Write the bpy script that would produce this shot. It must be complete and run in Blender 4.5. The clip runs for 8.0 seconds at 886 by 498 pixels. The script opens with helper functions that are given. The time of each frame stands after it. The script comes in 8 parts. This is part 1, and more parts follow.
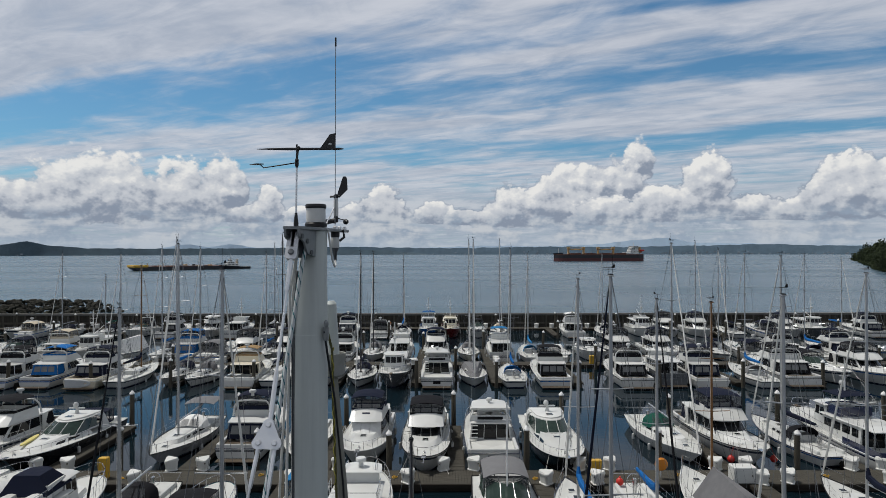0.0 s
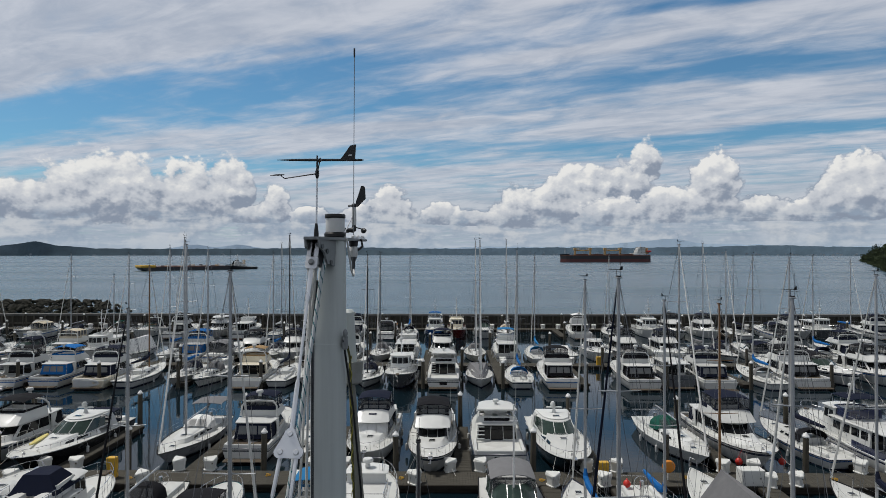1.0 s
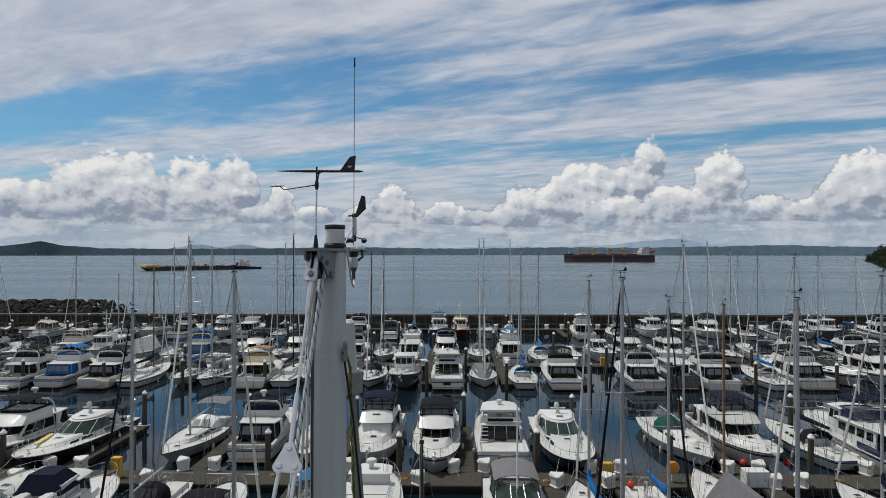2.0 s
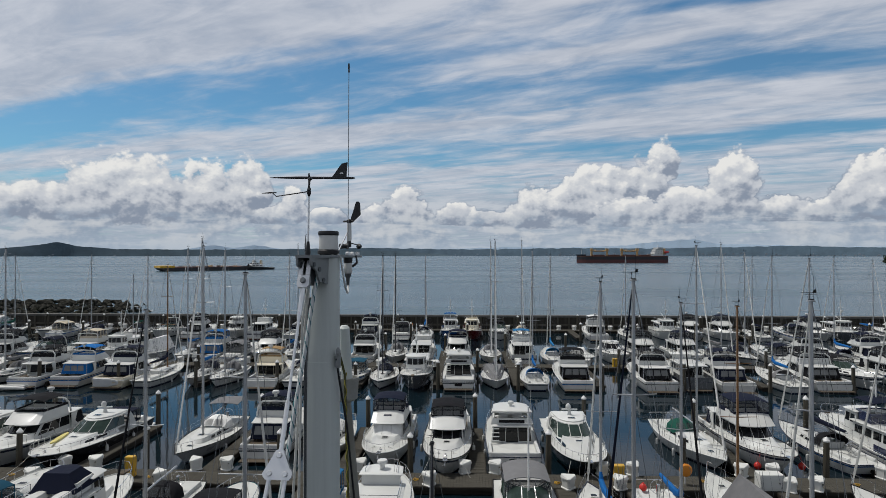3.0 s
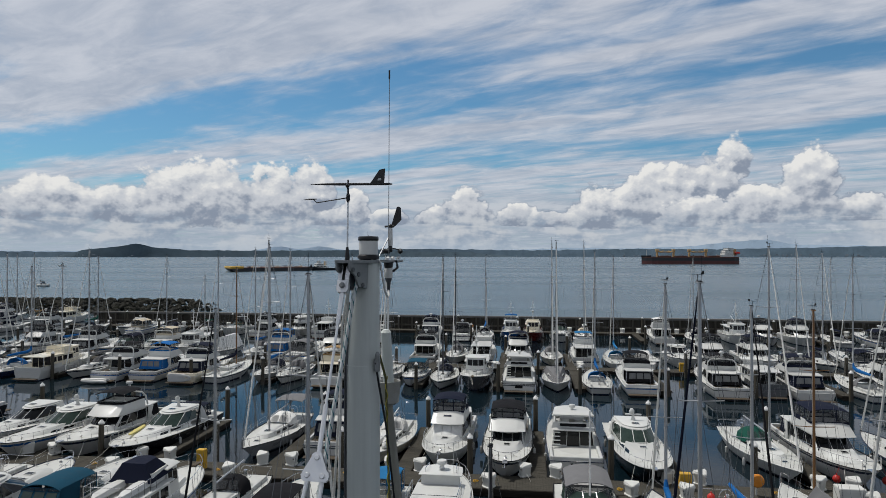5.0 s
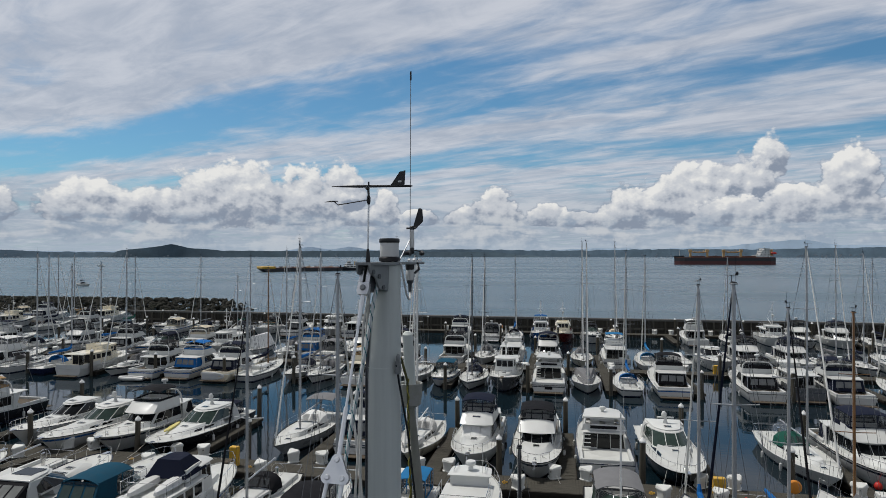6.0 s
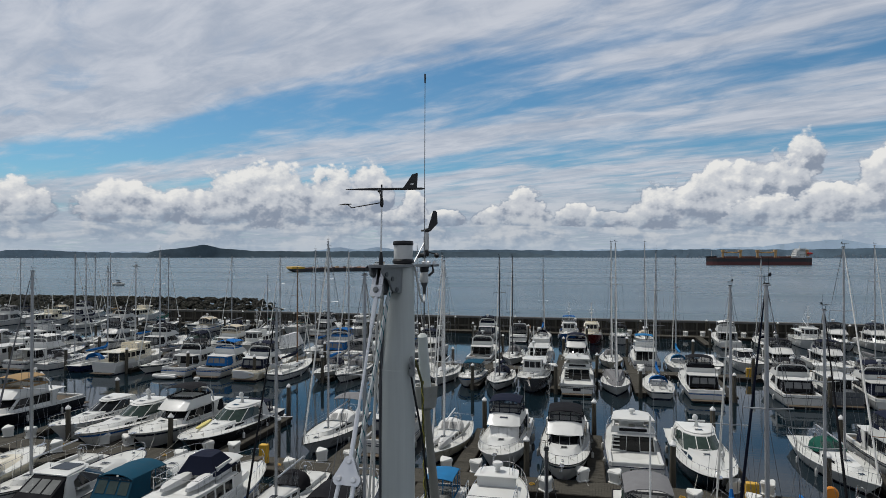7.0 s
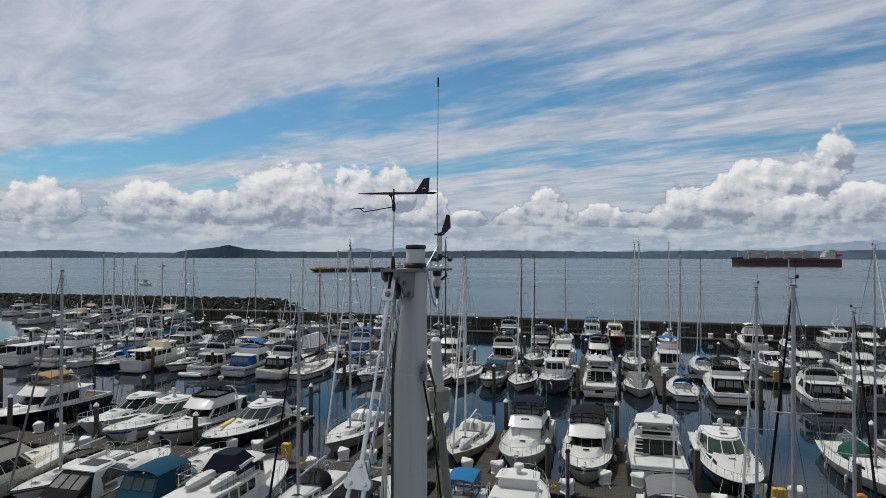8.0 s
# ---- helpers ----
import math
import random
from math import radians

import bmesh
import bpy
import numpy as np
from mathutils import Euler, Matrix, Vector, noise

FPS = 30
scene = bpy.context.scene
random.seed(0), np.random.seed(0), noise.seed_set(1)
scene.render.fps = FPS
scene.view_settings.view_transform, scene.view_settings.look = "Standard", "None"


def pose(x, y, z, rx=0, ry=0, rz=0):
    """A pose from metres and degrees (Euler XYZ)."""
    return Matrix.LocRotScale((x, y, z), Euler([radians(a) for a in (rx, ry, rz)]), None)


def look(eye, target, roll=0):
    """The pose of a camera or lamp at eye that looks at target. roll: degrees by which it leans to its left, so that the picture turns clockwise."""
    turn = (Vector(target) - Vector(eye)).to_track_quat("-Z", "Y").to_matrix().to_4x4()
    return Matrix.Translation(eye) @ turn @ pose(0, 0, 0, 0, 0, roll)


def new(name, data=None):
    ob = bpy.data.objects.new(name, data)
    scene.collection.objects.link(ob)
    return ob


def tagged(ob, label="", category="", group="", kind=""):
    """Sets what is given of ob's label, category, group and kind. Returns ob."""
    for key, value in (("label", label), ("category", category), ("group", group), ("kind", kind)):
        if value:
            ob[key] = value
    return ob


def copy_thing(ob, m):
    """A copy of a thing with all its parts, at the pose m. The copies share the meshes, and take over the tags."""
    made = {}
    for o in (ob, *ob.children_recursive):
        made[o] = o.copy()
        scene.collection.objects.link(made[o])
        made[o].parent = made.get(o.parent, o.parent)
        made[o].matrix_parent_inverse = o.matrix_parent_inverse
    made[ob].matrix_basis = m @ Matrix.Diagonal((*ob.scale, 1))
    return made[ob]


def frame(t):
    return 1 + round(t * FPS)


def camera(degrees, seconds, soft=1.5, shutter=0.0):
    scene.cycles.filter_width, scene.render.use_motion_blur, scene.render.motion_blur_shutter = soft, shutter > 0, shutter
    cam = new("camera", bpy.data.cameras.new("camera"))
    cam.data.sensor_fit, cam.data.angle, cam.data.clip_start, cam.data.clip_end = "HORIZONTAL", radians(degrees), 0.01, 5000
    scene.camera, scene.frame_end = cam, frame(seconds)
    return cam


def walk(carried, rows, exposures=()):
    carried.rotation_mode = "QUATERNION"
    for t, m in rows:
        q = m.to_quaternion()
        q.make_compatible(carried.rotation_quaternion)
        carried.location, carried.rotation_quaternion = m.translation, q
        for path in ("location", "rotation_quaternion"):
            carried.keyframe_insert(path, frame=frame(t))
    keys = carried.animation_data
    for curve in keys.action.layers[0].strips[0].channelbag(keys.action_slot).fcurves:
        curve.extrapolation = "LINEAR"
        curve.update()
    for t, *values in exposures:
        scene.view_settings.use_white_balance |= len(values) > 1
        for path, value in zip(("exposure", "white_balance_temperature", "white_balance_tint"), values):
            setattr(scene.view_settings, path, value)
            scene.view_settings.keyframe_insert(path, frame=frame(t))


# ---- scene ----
cam = camera(70.1, 8.0, soft=0.6)
PATH = [
    (0, (-0.057, 0.9, 15.346), (-0.063, 2.9, 15.357), -0.1),
    (0.5, (-0.087, 0.889, 15.36), (-0.103, 2.889, 15.372), -0.0),
    (1, (-0.101, 0.883, 15.38), (-0.127, 2.883, 15.393), 0.0),
    (1.5, (-0.102, 0.89, 15.403), (-0.136, 2.889, 15.415), 0.0),
    (3, (-0.02, 0.909, 15.442), (-0.096, 2.907, 15.457), 0.0),
    (3.5, (0.012, 0.914, 15.446), (-0.114, 2.91, 15.461), -0.0),
    (4, (0.035, 0.91, 15.449), (-0.137, 2.902, 15.465), -0.0),
    (4.5, (0.051, 0.914, 15.454), (-0.169, 2.902, 15.471), -0.0),
    (6, (0.089, 0.943, 15.464), (-0.27, 2.91, 15.483), 0.0),
    (6.5, (0.116, 0.95, 15.469), (-0.288, 2.909, 15.488), 0.0),
    (7, (0.14, 0.957, 15.472), (-0.305, 2.907, 15.492), 0.0),
    (7.5, (0.164, 0.964, 15.478), (-0.318, 2.905, 15.499), 0.1),
    (8, (0.173, 0.97, 15.485), (-0.339, 2.903, 15.507), 0.1),
]
walk(cam, [(t, look(eye, target, roll)) for t, eye, target, roll in PATH])

# ---- light and sky ----
SUN_EL, SUN_AZ = 64.0, -70.0      # degrees; azimuth from ahead (+y) towards the right
EXPOSURE = 0.0
scene.view_settings.exposure = EXPOSURE


def make_world():
    w = bpy.data.worlds.new("sky")
    scene.world = w
    w.use_nodes = True
    nt = w.node_tree
    nt.nodes.clear()

    def node(kind, **kw):
        n = nt.nodes.new(kind)
        for k, v in kw.items():
            if k == "ins":
                for i, x in v.items():
                    if isinstance(x, bpy.types.NodeSocket):
                        nt.links.new(x, n.inputs[i])
                    else:
                        n.inputs[i].default_value = x
        return n

    def mth(op, a, b=0.0, c=0.0, clamp=False):
        n = node("ShaderNodeMath", ins={0: a, 1: b, 2: c})
        n.operation, n.use_clamp = op, clamp
        return n.outputs[0]

    def step(x, lo, hi):
        n = node("ShaderNodeMapRange", ins={0: x, 1: lo, 2: hi, 3: 0.0, 4: 1.0})
        n.interpolation_type = "SMOOTHSTEP"
        return n.outputs[0]

    def mix(f, a, b):
        n = nt.nodes.new("ShaderNodeMix")
        n.data_type = "RGBA"
        for i, x in ((0, f), (6, a), (7, b)):
            if isinstance(x, bpy.types.NodeSocket):
                nt.links.new(x, n.inputs[i])
            else:
                n.inputs[i].default_value = x
        return n.outputs[2]

    def ramp(x, stops, ease="EASE"):
        n = node("ShaderNodeValToRGB", ins={0: x})
        n.color_ramp.interpolation = ease
        els = n.color_ramp.elements
        while len(els) < len(stops):
            els.new(0.5)
        for e, (p, v) in zip(els, stops):
            e.position, e.color = p, (v, v, v, 1)
        return n.outputs[0]

    def noise_tex(vec, scale, detail=6.0, rough=0.55, dist=0.0, lac=2.0):
        return node("ShaderNodeTexNoise", ins={"Vector": vec, "Scale": scale, "Detail": detail, "Roughness": rough, "Distortion": dist, "Lacunarity": lac}).outputs[0]

    def xyz(x, y, z):
        return node("ShaderNodeCombineXYZ", ins={0: x, 1: y, 2: z}).outputs[0]

    way = nt.nodes.new("ShaderNodeTexCoord").outputs["Generated"]
    sky = nt.nodes.new("ShaderNodeTexSky")
    sky.sky_type, sky.sun_disc = "NISHITA", False
    sky.sun_elevation, sky.sun_rotation = radians(SUN_EL), radians(SUN_AZ)
    sky.air_density, sky.dust_density, sky.ozone_density = 1.0, 0.6, 2.0
    sep = node("ShaderNodeSeparateXYZ", ins={0: way})
    X, Y, Z = sep.outputs
    el = mth("MULTIPLY", mth("ARCSINE", Z), 180 / math.pi)
    az = mth("MULTIPLY", mth("ARCTAN2", X, Y), 180 / math.pi)

    # high streaks: banks of thin cloud on a flat layer overhead, drawn out along the wind
    zz = mth("ADD", mth("MAXIMUM", Z, 0.0), 0.05)
    px, py = mth("DIVIDE", X, zz), mth("DIVIDE", Y, zz)
    a = radians(-27)
    u = mth("ADD", mth("MULTIPLY", px, math.cos(a)), mth("MULTIPLY", py, math.sin(a)))
    v = mth("SUBTRACT", mth("MULTIPLY", py, math.cos(a)), mth("MULTIPLY", px, math.sin(a)))
    sway = noise_tex(xyz(mth("MULTIPLY", u, 0.55), mth("MULTIPLY", v, 0.9), 2.2), 1.0, 4.0, 0.55)
    vb = mth("ADD", v, mth("MULTIPLY_ADD", sway, 1.1, -0.55))
    vb = mth("ADD", vb, mth("MULTIPLY", mth("MAXIMUM", mth("SUBTRACT", -2.2, u), 0.0), 0.28))     # the gap widens to the west
    left_bank = ramp(mth("DIVIDE", vb, 6.0), [(0.0, 0.86), (0.30, 0.88), (0.345, 0.62), (0.385, 0.30), (0.48, 0.28), (0.52, 0.52), (0.56, 0.76), (0.62, 0.72), (0.68, 0.42), (0.75, 0.44), (0.84, 0.74), (1.0, 0.7)])
    right_bank = ramp(mth("DIVIDE", vb, 6.0), [(0.0, 0.86), (0.34, 0.84), (0.385, 0.50), (0.405, 0.30), (0.435, 0.72), (0.465, 0.62), (0.50, 0.26), (0.535, 0.32), (0.575, 0.70), (0.68, 0.80), (0.74, 0.30), (0.79, 0.24), (0.86, 0.66), (1.0, 0.7)])
    side = step(u, -1.9, -0.7)
    cover = mth("ADD", mth("MULTIPLY", left_bank, mth("SUBTRACT", 1.0, side)), mth("MULTIPLY", right_bank, side))
    fine = noise_tex(xyz(mth("MULTIPLY", u, 0.75), mth("MULTIPLY", v, 2.3), 7.7), 1.2, 10.0, 0.58, 0.25)
    wisp = noise_tex(xyz(mth("MULTIPLY", u, 1.5), mth("MULTIPLY", v, 4.2), 1.7), 1.5, 9.0, 0.60, 0.6)
    tuft = noise_tex(xyz(mth("MULTIPLY", u, 1.3), mth("MULTIPLY", v, 1.9), 4.4), 1.7, 8.0, 0.6, 0.6)
    streak = mth("ADD", mth("MULTIPLY_ADD", fine, 1.5, -0.75), mth("ADD", mth("MULTIPLY_ADD", wisp, 0.42, -0.21), mth("MULTIPLY_ADD", tuft, 0.85, -0.425)))
    cirrus = step(mth("ADD", cover, mth("MULTIPLY", streak, 0.75)), 0.16, 0.84)
    tint = nt.nodes.new("ShaderNodeMix")
    tint.data_type, tint.blend_type = "RGBA", "MULTIPLY"
    tint.inputs[0].default_value = 1.0
    nt.links.new(sky.outputs[0], tint.inputs[6])
    tint.inputs[7].default_value = (0.54, 0.88, 1.0, 1)
    blue = tint.outputs[2]
    veil = mix(step(mth("ADD", mth("MULTIPLY", wisp, 0.5), mth("MULTIPLY", tuft, 0.5)), 0.34, 0.66), (4.45, 4.95, 5.9, 1), (6.65, 6.9, 7.55, 1))
    thick = mix(step(el, 30.0, 50.0), veil, (1.45, 1.5, 1.65, 1))      # unseen dim grey overhead, added to cut sky fill and deepen contrast
    col = mix(mth("MULTIPLY", cirrus, 0.92), blue, thick)

    # low layer of grey cloud and haze at the horizon
    band = noise_tex(xyz(mth("MULTIPLY", az, 0.10), mth("MULTIPLY", el, 0.50), 5.0), 1.7, 8.0, 0.6, 0.4)
    low = mth("MULTIPLY", step(el, 6.6, 4.0), step(band, 0.28, 0.50))
    low_col = mix(step(band, 0.38, 0.62), (3.2, 4.0, 5.1, 1), (5.9, 6.3, 6.9, 1))
    col = mix(mth("MULTIPLY", low, 0.9), col, low_col)

    # heaped clouds along the horizon: bearing, base, half width and height of each, in degrees, the farther first
    LEFT = [(-75, 3, 8, 4), (-58, 3.2, 7, 3.5), (-47.5, 3.0, 4.2, 3.7), (-39.5, 3.2, 5.4, 3.6), (-17.8, 2.9, 3.6, 1.7), (-15.6, 3.2, 1.9, 3.3), (-12.6, 2.9, 2.6, 1.5),
            (-34, 3.2, 5.0, 3.8), (-19.5, 4.6, 2.9, 4.9), (-23, 3.5, 5.2, 5.4), (-28.8, 3.3, 7.2, 6.2), (-8.6, 3.0, 2.2, 1.7), (-1.0, 2.9, 2.6, 2.3), (-5.3, 3.1, 2.9, 3.9)]
    RIGHT = [(75, 3, 8, 4), (56, 3.2, 8, 4), (41, 3.4, 6.5, 5.0), (17.0, 6.8, 1.9, 3.6), (15, 5.0, 3.5, 4.3), (11, 3.4, 4.4, 5.4), (26, 3.0, 3.6, 2.6), (22.5, 3.8, 2.9, 5.6),
             (19, 3.1, 4.0, 3.2), (29.5, 2.8, 3.2, 2.0), (33.8, 3.4, 5.6, 5.6), (6.2, 2.9, 4.8, 4.3), (14.5, 2.8, 4.5, 2.6), (2.2, 2.7, 3.0, 1.7)]

    def bump_field(da, de):
        p = xyz(mth("MULTIPLY", mth("ADD", az, da), 0.10), mth("MULTIPLY", mth("ADD", el, de), 0.125), 0.0)
        big = noise_tex(p, 2.7, 9.0, 0.58, 0.25)
        cell = nt.nodes.new("ShaderNodeTexVoronoi")
        cell.feature = "SMOOTH_F1"
        nt.links.new(p, cell.inputs["Vector"])
        cell.inputs["Scale"].default_value, cell.inputs["Smoothness"].default_value = 5.5, 0.6
        cell.inputs["Detail"].default_value, cell.inputs["Roughness"].default_value = 3.0, 0.6
        return mth("SUBTRACT", mth("MULTIPLY", big, 1.9), mth("MULTIPLY", cell.outputs[0], 0.75))
    billow = bump_field(0.0, 0.0)
    relief = mth("MULTIPLY", mth("SUBTRACT", billow, bump_field(-0.42, 0.55)), 0.72)
    rim = mth("MULTIPLY_ADD", billow, 0.60, 0.62)
    cov, lit = None, None
    for a0, b0, wd, ht in LEFT + RIGHT:
        dx = mth("MULTIPLY_ADD", az, 1 / wd, -a0 / wd)
        dy = mth("MULTIPLY_ADD", el, 1 / ht, -b0 / ht)
        under = mth("MAXIMUM", dy, mth("MULTIPLY", dy, -4.5))
        far = mth("MULTIPLY_ADD", dx, dx, mth("MULTIPLY", under, under))
        inside = node("ShaderNodeMapRange", ins={0: mth("SUBTRACT", rim, far), 1: 0.0, 2: 0.17, 3: 0.0, 4: 1.0}).outputs[0]
        glow = mth("ADD", mth("MULTIPLY_ADD", dy, 1.0, 0.05), mth("MULTIPLY_ADD", dx, -0.12, relief))
        if cov is None:
            cov, lit = inside, glow
        else:
            cov = mth("MAXIMUM", cov, inside)
            m = nt.nodes.new("ShaderNodeMix")
            for k, v in ((0, inside), (2, lit), (3, glow)):
                nt.links.new(v, m.inputs[k])
            lit = m.outputs[0]
    body = mix(step(lit, -0.12, 0.42), (2.7, 3.2, 4.1, 1), (6.1, 6.4, 6.9, 1))
    heap_col = mix(step(lit, 0.36, 0.92), body, (9.0, 8.95, 8.75, 1))
    col = mix(mth("MULTIPLY", cov, 0.97), col, heap_col)

    # broken low cloud under the heaps, thinning into haze at the horizon
    scud = mth("ADD", mth("MULTIPLY_ADD", billow, 0.5, -0.1), mth("MULTIPLY", band, 0.75))
    scud_lit = mth("ADD", mth("MULTIPLY", relief, 0.9), mth("MULTIPLY", mth("SUBTRACT", band, 0.5), 2.2))
    scud_col = mix(step(scud_lit, -0.25, 0.45), (3.1, 3.85, 4.9, 1), (5.9, 6.25, 6.7, 1))
    col = mix(mth("MULTIPLY", mth("MULTIPLY", step(el, 4.1, 2.9), step(scud, 0.22, 0.42)), 0.93), col, scud_col)
    col = mix(mth("MULTIPLY", step(el, 1.9, 0.2), 0.55), col, (4.3, 5.2, 6.2, 1))
    bg = node("ShaderNodeBackground", ins={0: col, 1: 0.088})
    out = node("ShaderNodeOutputWorld", ins={0: bg.outputs[0]})


make_world()
sun_data = bpy.data.lights.new("sun", "SUN")
sun_data.energy, sun_data.angle, sun_data.color = 3.0, radians(7), (1.0, 0.97, 0.92)
sun = new("sun", sun_data)
_e, _a = radians(SUN_EL), radians(SUN_AZ)
sun.matrix_world = look((0, 0, 0), (-math.sin(_a) * math.cos(_e), -math.cos(_a) * math.cos(_e), -math.sin(_e)))

# ---- materials ----
def mat(name, col, rough=0.5, metal=0.0, var=0.12, scale=3.0, fine=40.0, bump=0.0, stain=None, stain_amt=0.0, coat=0.0, streak=(1, 1, 1), rnd=0.06, rvar=0.1, spec=None):
    """A surface of one colour with broad and fine variation, an optional stain, fine relief, and a slight difference from object to object."""
    m = bpy.data.materials.new(name)
    m.use_nodes = True
    nt = m.node_tree
    b = nt.nodes["Principled BSDF"]
    L = nt.links.new

    def N(kind):
        return nt.nodes.new(kind)
    tc, mp = N("ShaderNodeTexCoord"), N("ShaderNodeMapping")
    info = N("ShaderNodeObjectInfo")
    L(tc.outputs["Object"], mp.inputs["Vector"])
    mp.inputs["Scale"].default_value = streak
    off = N("ShaderNodeVectorMath")
    off.operation = "SCALE"
    off.inputs[0].default_value = (13.0, 7.0, 5.0)
    L(info.outputs["Random"], off.inputs["Scale"])
    L(off.outputs[0], mp.inputs["Location"])
    n1, n2 = N("ShaderNodeTexNoise"), N("ShaderNodeTexNoise")
    for n, s, d in ((n1, scale, 4.0), (n2, fine, 3.0)):
        L(mp.outputs[0], n.inputs["Vector"])
        n.inputs["Scale"].default_value, n.inputs["Detail"].default_value = s, d
    add = N("ShaderNodeMath")
    add.operation = "MULTIPLY_ADD"
    L(n2.outputs[0], add.inputs[0])
    add.inputs[1].default_value = 0.45
    L(n1.outputs[0], add.inputs[2])
    mr = N("ShaderNodeMapRange")
    L(add.outputs[0], mr.inputs[0])
    mr.inputs[1].default_value, mr.inputs[2].default_value = 0.35, 1.05
    mr.inputs[3].default_value, mr.inputs[4].default_value = 1 - var, 1 + var
    r2 = N("ShaderNodeMath")
    r2.operation = "MULTIPLY_ADD"
    L(info.outputs["Random"], r2.inputs[0])
    r2.inputs[1].default_value, r2.inputs[2].default_value = rnd * 2, 1 - rnd
    mul = N("ShaderNodeMath")
    mul.operation = "MULTIPLY"
    L(mr.outputs[0], mul.inputs[0])
    L(r2.outputs[0], mul.inputs[1])
    vm = N("ShaderNodeVectorMath")
    vm.operation = "SCALE"
    vm.inputs[0].default_value = col
    L(mul.outputs[0], vm.inputs["Scale"])
    last = vm.outputs[0]
    if stain:
        n3 = N("ShaderNodeTexNoise")
        L(mp.outputs[0], n3.inputs["Vector"])
        n3.inputs["Scale"].default_value, n3.inputs["Detail"].default_value, n3.inputs["Roughness"].default_value = scale * 0.6, 8.0, 0.7
        sr = N("ShaderNodeMapRange")
        L(n3.outputs[0], sr.inputs[0])
        sr.inputs[1].default_value, sr.inputs[2].default_value, sr.inputs[4].default_value = 0.5, 0.72, stain_amt
        mx = N("ShaderNodeMix")
        mx.data_type = "RGBA"
        L(sr.outputs[0], mx.inputs[0])
        L(last, mx.inputs[6])
        mx.inputs[7].default_value = (*stain, 1)
        last = mx.outputs[2]
    L(last, b.inputs["Base Color"])
    rr = N("ShaderNodeMapRange")
    L(n1.outputs[0], rr.inputs[0])
    rr.inputs[1].default_value, rr.inputs[2].default_value = 0.3, 0.7
    rr.inputs[3].default_value, rr.inputs[4].default_value = max(0.02, rough - rvar), min(1.0, rough + rvar)
    L(rr.outputs[0], b.inputs["Roughness"])
    b.inputs["Metallic"].default_value = metal
    b.inputs["Specular IOR Level"].default_value = spec if spec is not None else (0.12 if rough > 0.68 else 0.45)
    b.inputs["Coat Weight"].default_value = coat
    b.inputs["Coat Roughness"].default_value = 0.12
    if bump:
        bp = N("ShaderNodeBump")
        bp.inputs["Strength"].default_value, bp.inputs["Distance"].default_value = 0.6, bump
        L(n2.outputs[0], bp.inputs["Height"])
        L(bp.outputs[0], b.inputs["Normal"])
    return m


def see_through(name, col, alpha, rough=0.08):
    """Clear vinyl or glass pane: part glossy sheet, part clear."""
    m = mat(name, col, rough, var=0.1, rvar=0.04)
    nt = m.node_tree
    b = nt.nodes["Principled BSDF"]
    clear, mx = nt.nodes.new("ShaderNodeBsdfTransparent"), nt.nodes.new("ShaderNodeMixShader")
    mx.inputs[0].default_value = alpha
    nt.links.new(clear.outputs[0], mx.inputs[1])
    nt.links.new(b.outputs[0], mx.inputs[2])
    nt.links.new(mx.outputs[0], nt.nodes["Material Output"].inputs[0])
    return m


GEL = mat("gelcoat_white", (0.575, 0.58, 0.56), 0.45, rnd=0.12, var=0.07, scale=0.8, stain=(0.52, 0.50, 0.44), stain_amt=0.3, coat=0.08, spec=0.3)
CREAM = mat("gelcoat_cream", (0.72, 0.66, 0.52), 0.3, var=0.06, scale=0.8, stain=(0.5, 0.45, 0.34), stain_amt=0.2, coat=0.3)
# grey stands for a hull side in shade, put into the gelcoat colour
SHADEGEL = mat("gelcoat_shade_grey", (0.36, 0.37, 0.38), 0.3, var=0.06, scale=0.8, coat=0.3)
NONSKID = mat("deck_nonskid", (0.535, 0.54, 0.515), 0.65, var=0.08, scale=1.5, fine=90, bump=0.002, stain=(0.5, 0.49, 0.45), stain_amt=0.3)
BLACKHULL = mat("hull_black", (0.008, 0.009, 0.012), 0.14, var=0.2, coat=0.5)
NAVY = mat("hull_navy", (0.012, 0.018, 0.055), 0.16, var=0.15, coat=0.5)
GREYHULL = mat("hull_grey", (0.095, 0.10, 0.105), 0.22, var=0.1, coat=0.4)
REDHULL = mat("hull_red", (0.10, 0.012, 0.012), 0.3, var=0.15, coat=0.3)
BLUEHULL = mat("hull_blue", (0.02, 0.09, 0.28), 0.25, var=0.12, coat=0.3)
TEALHULL = mat("paint_teal", (0.10, 0.42, 0.38), 0.35, var=0.1)
BOTTOM = mat("antifouling_dark", (0.009, 0.010, 0.012), 0.6, var=0.3, spec=0.15)
STRIPE_NAVY = mat("stripe_navy", (0.010, 0.014, 0.036), 0.3)
GLASS = mat("tinted_glass", (0.006, 0.007, 0.008), 0.06, var=0.3, rvar=0.03, spec=0.3)
GREENGLASS = mat("green_glass", (0.028, 0.045, 0.038), 0.06, var=0.3, rvar=0.03)
VINYL = see_through("clear_vinyl", (0.07, 0.075, 0.08), 0.5, 0.15)
VINYLPALE = mat("vinyl_window_hazy", (0.16, 0.165, 0.16), 0.2, var=0.25, scale=2.0)
CLEAR = see_through("windscreen_glass", (0.03, 0.04, 0.037), 0.5, 0.05)
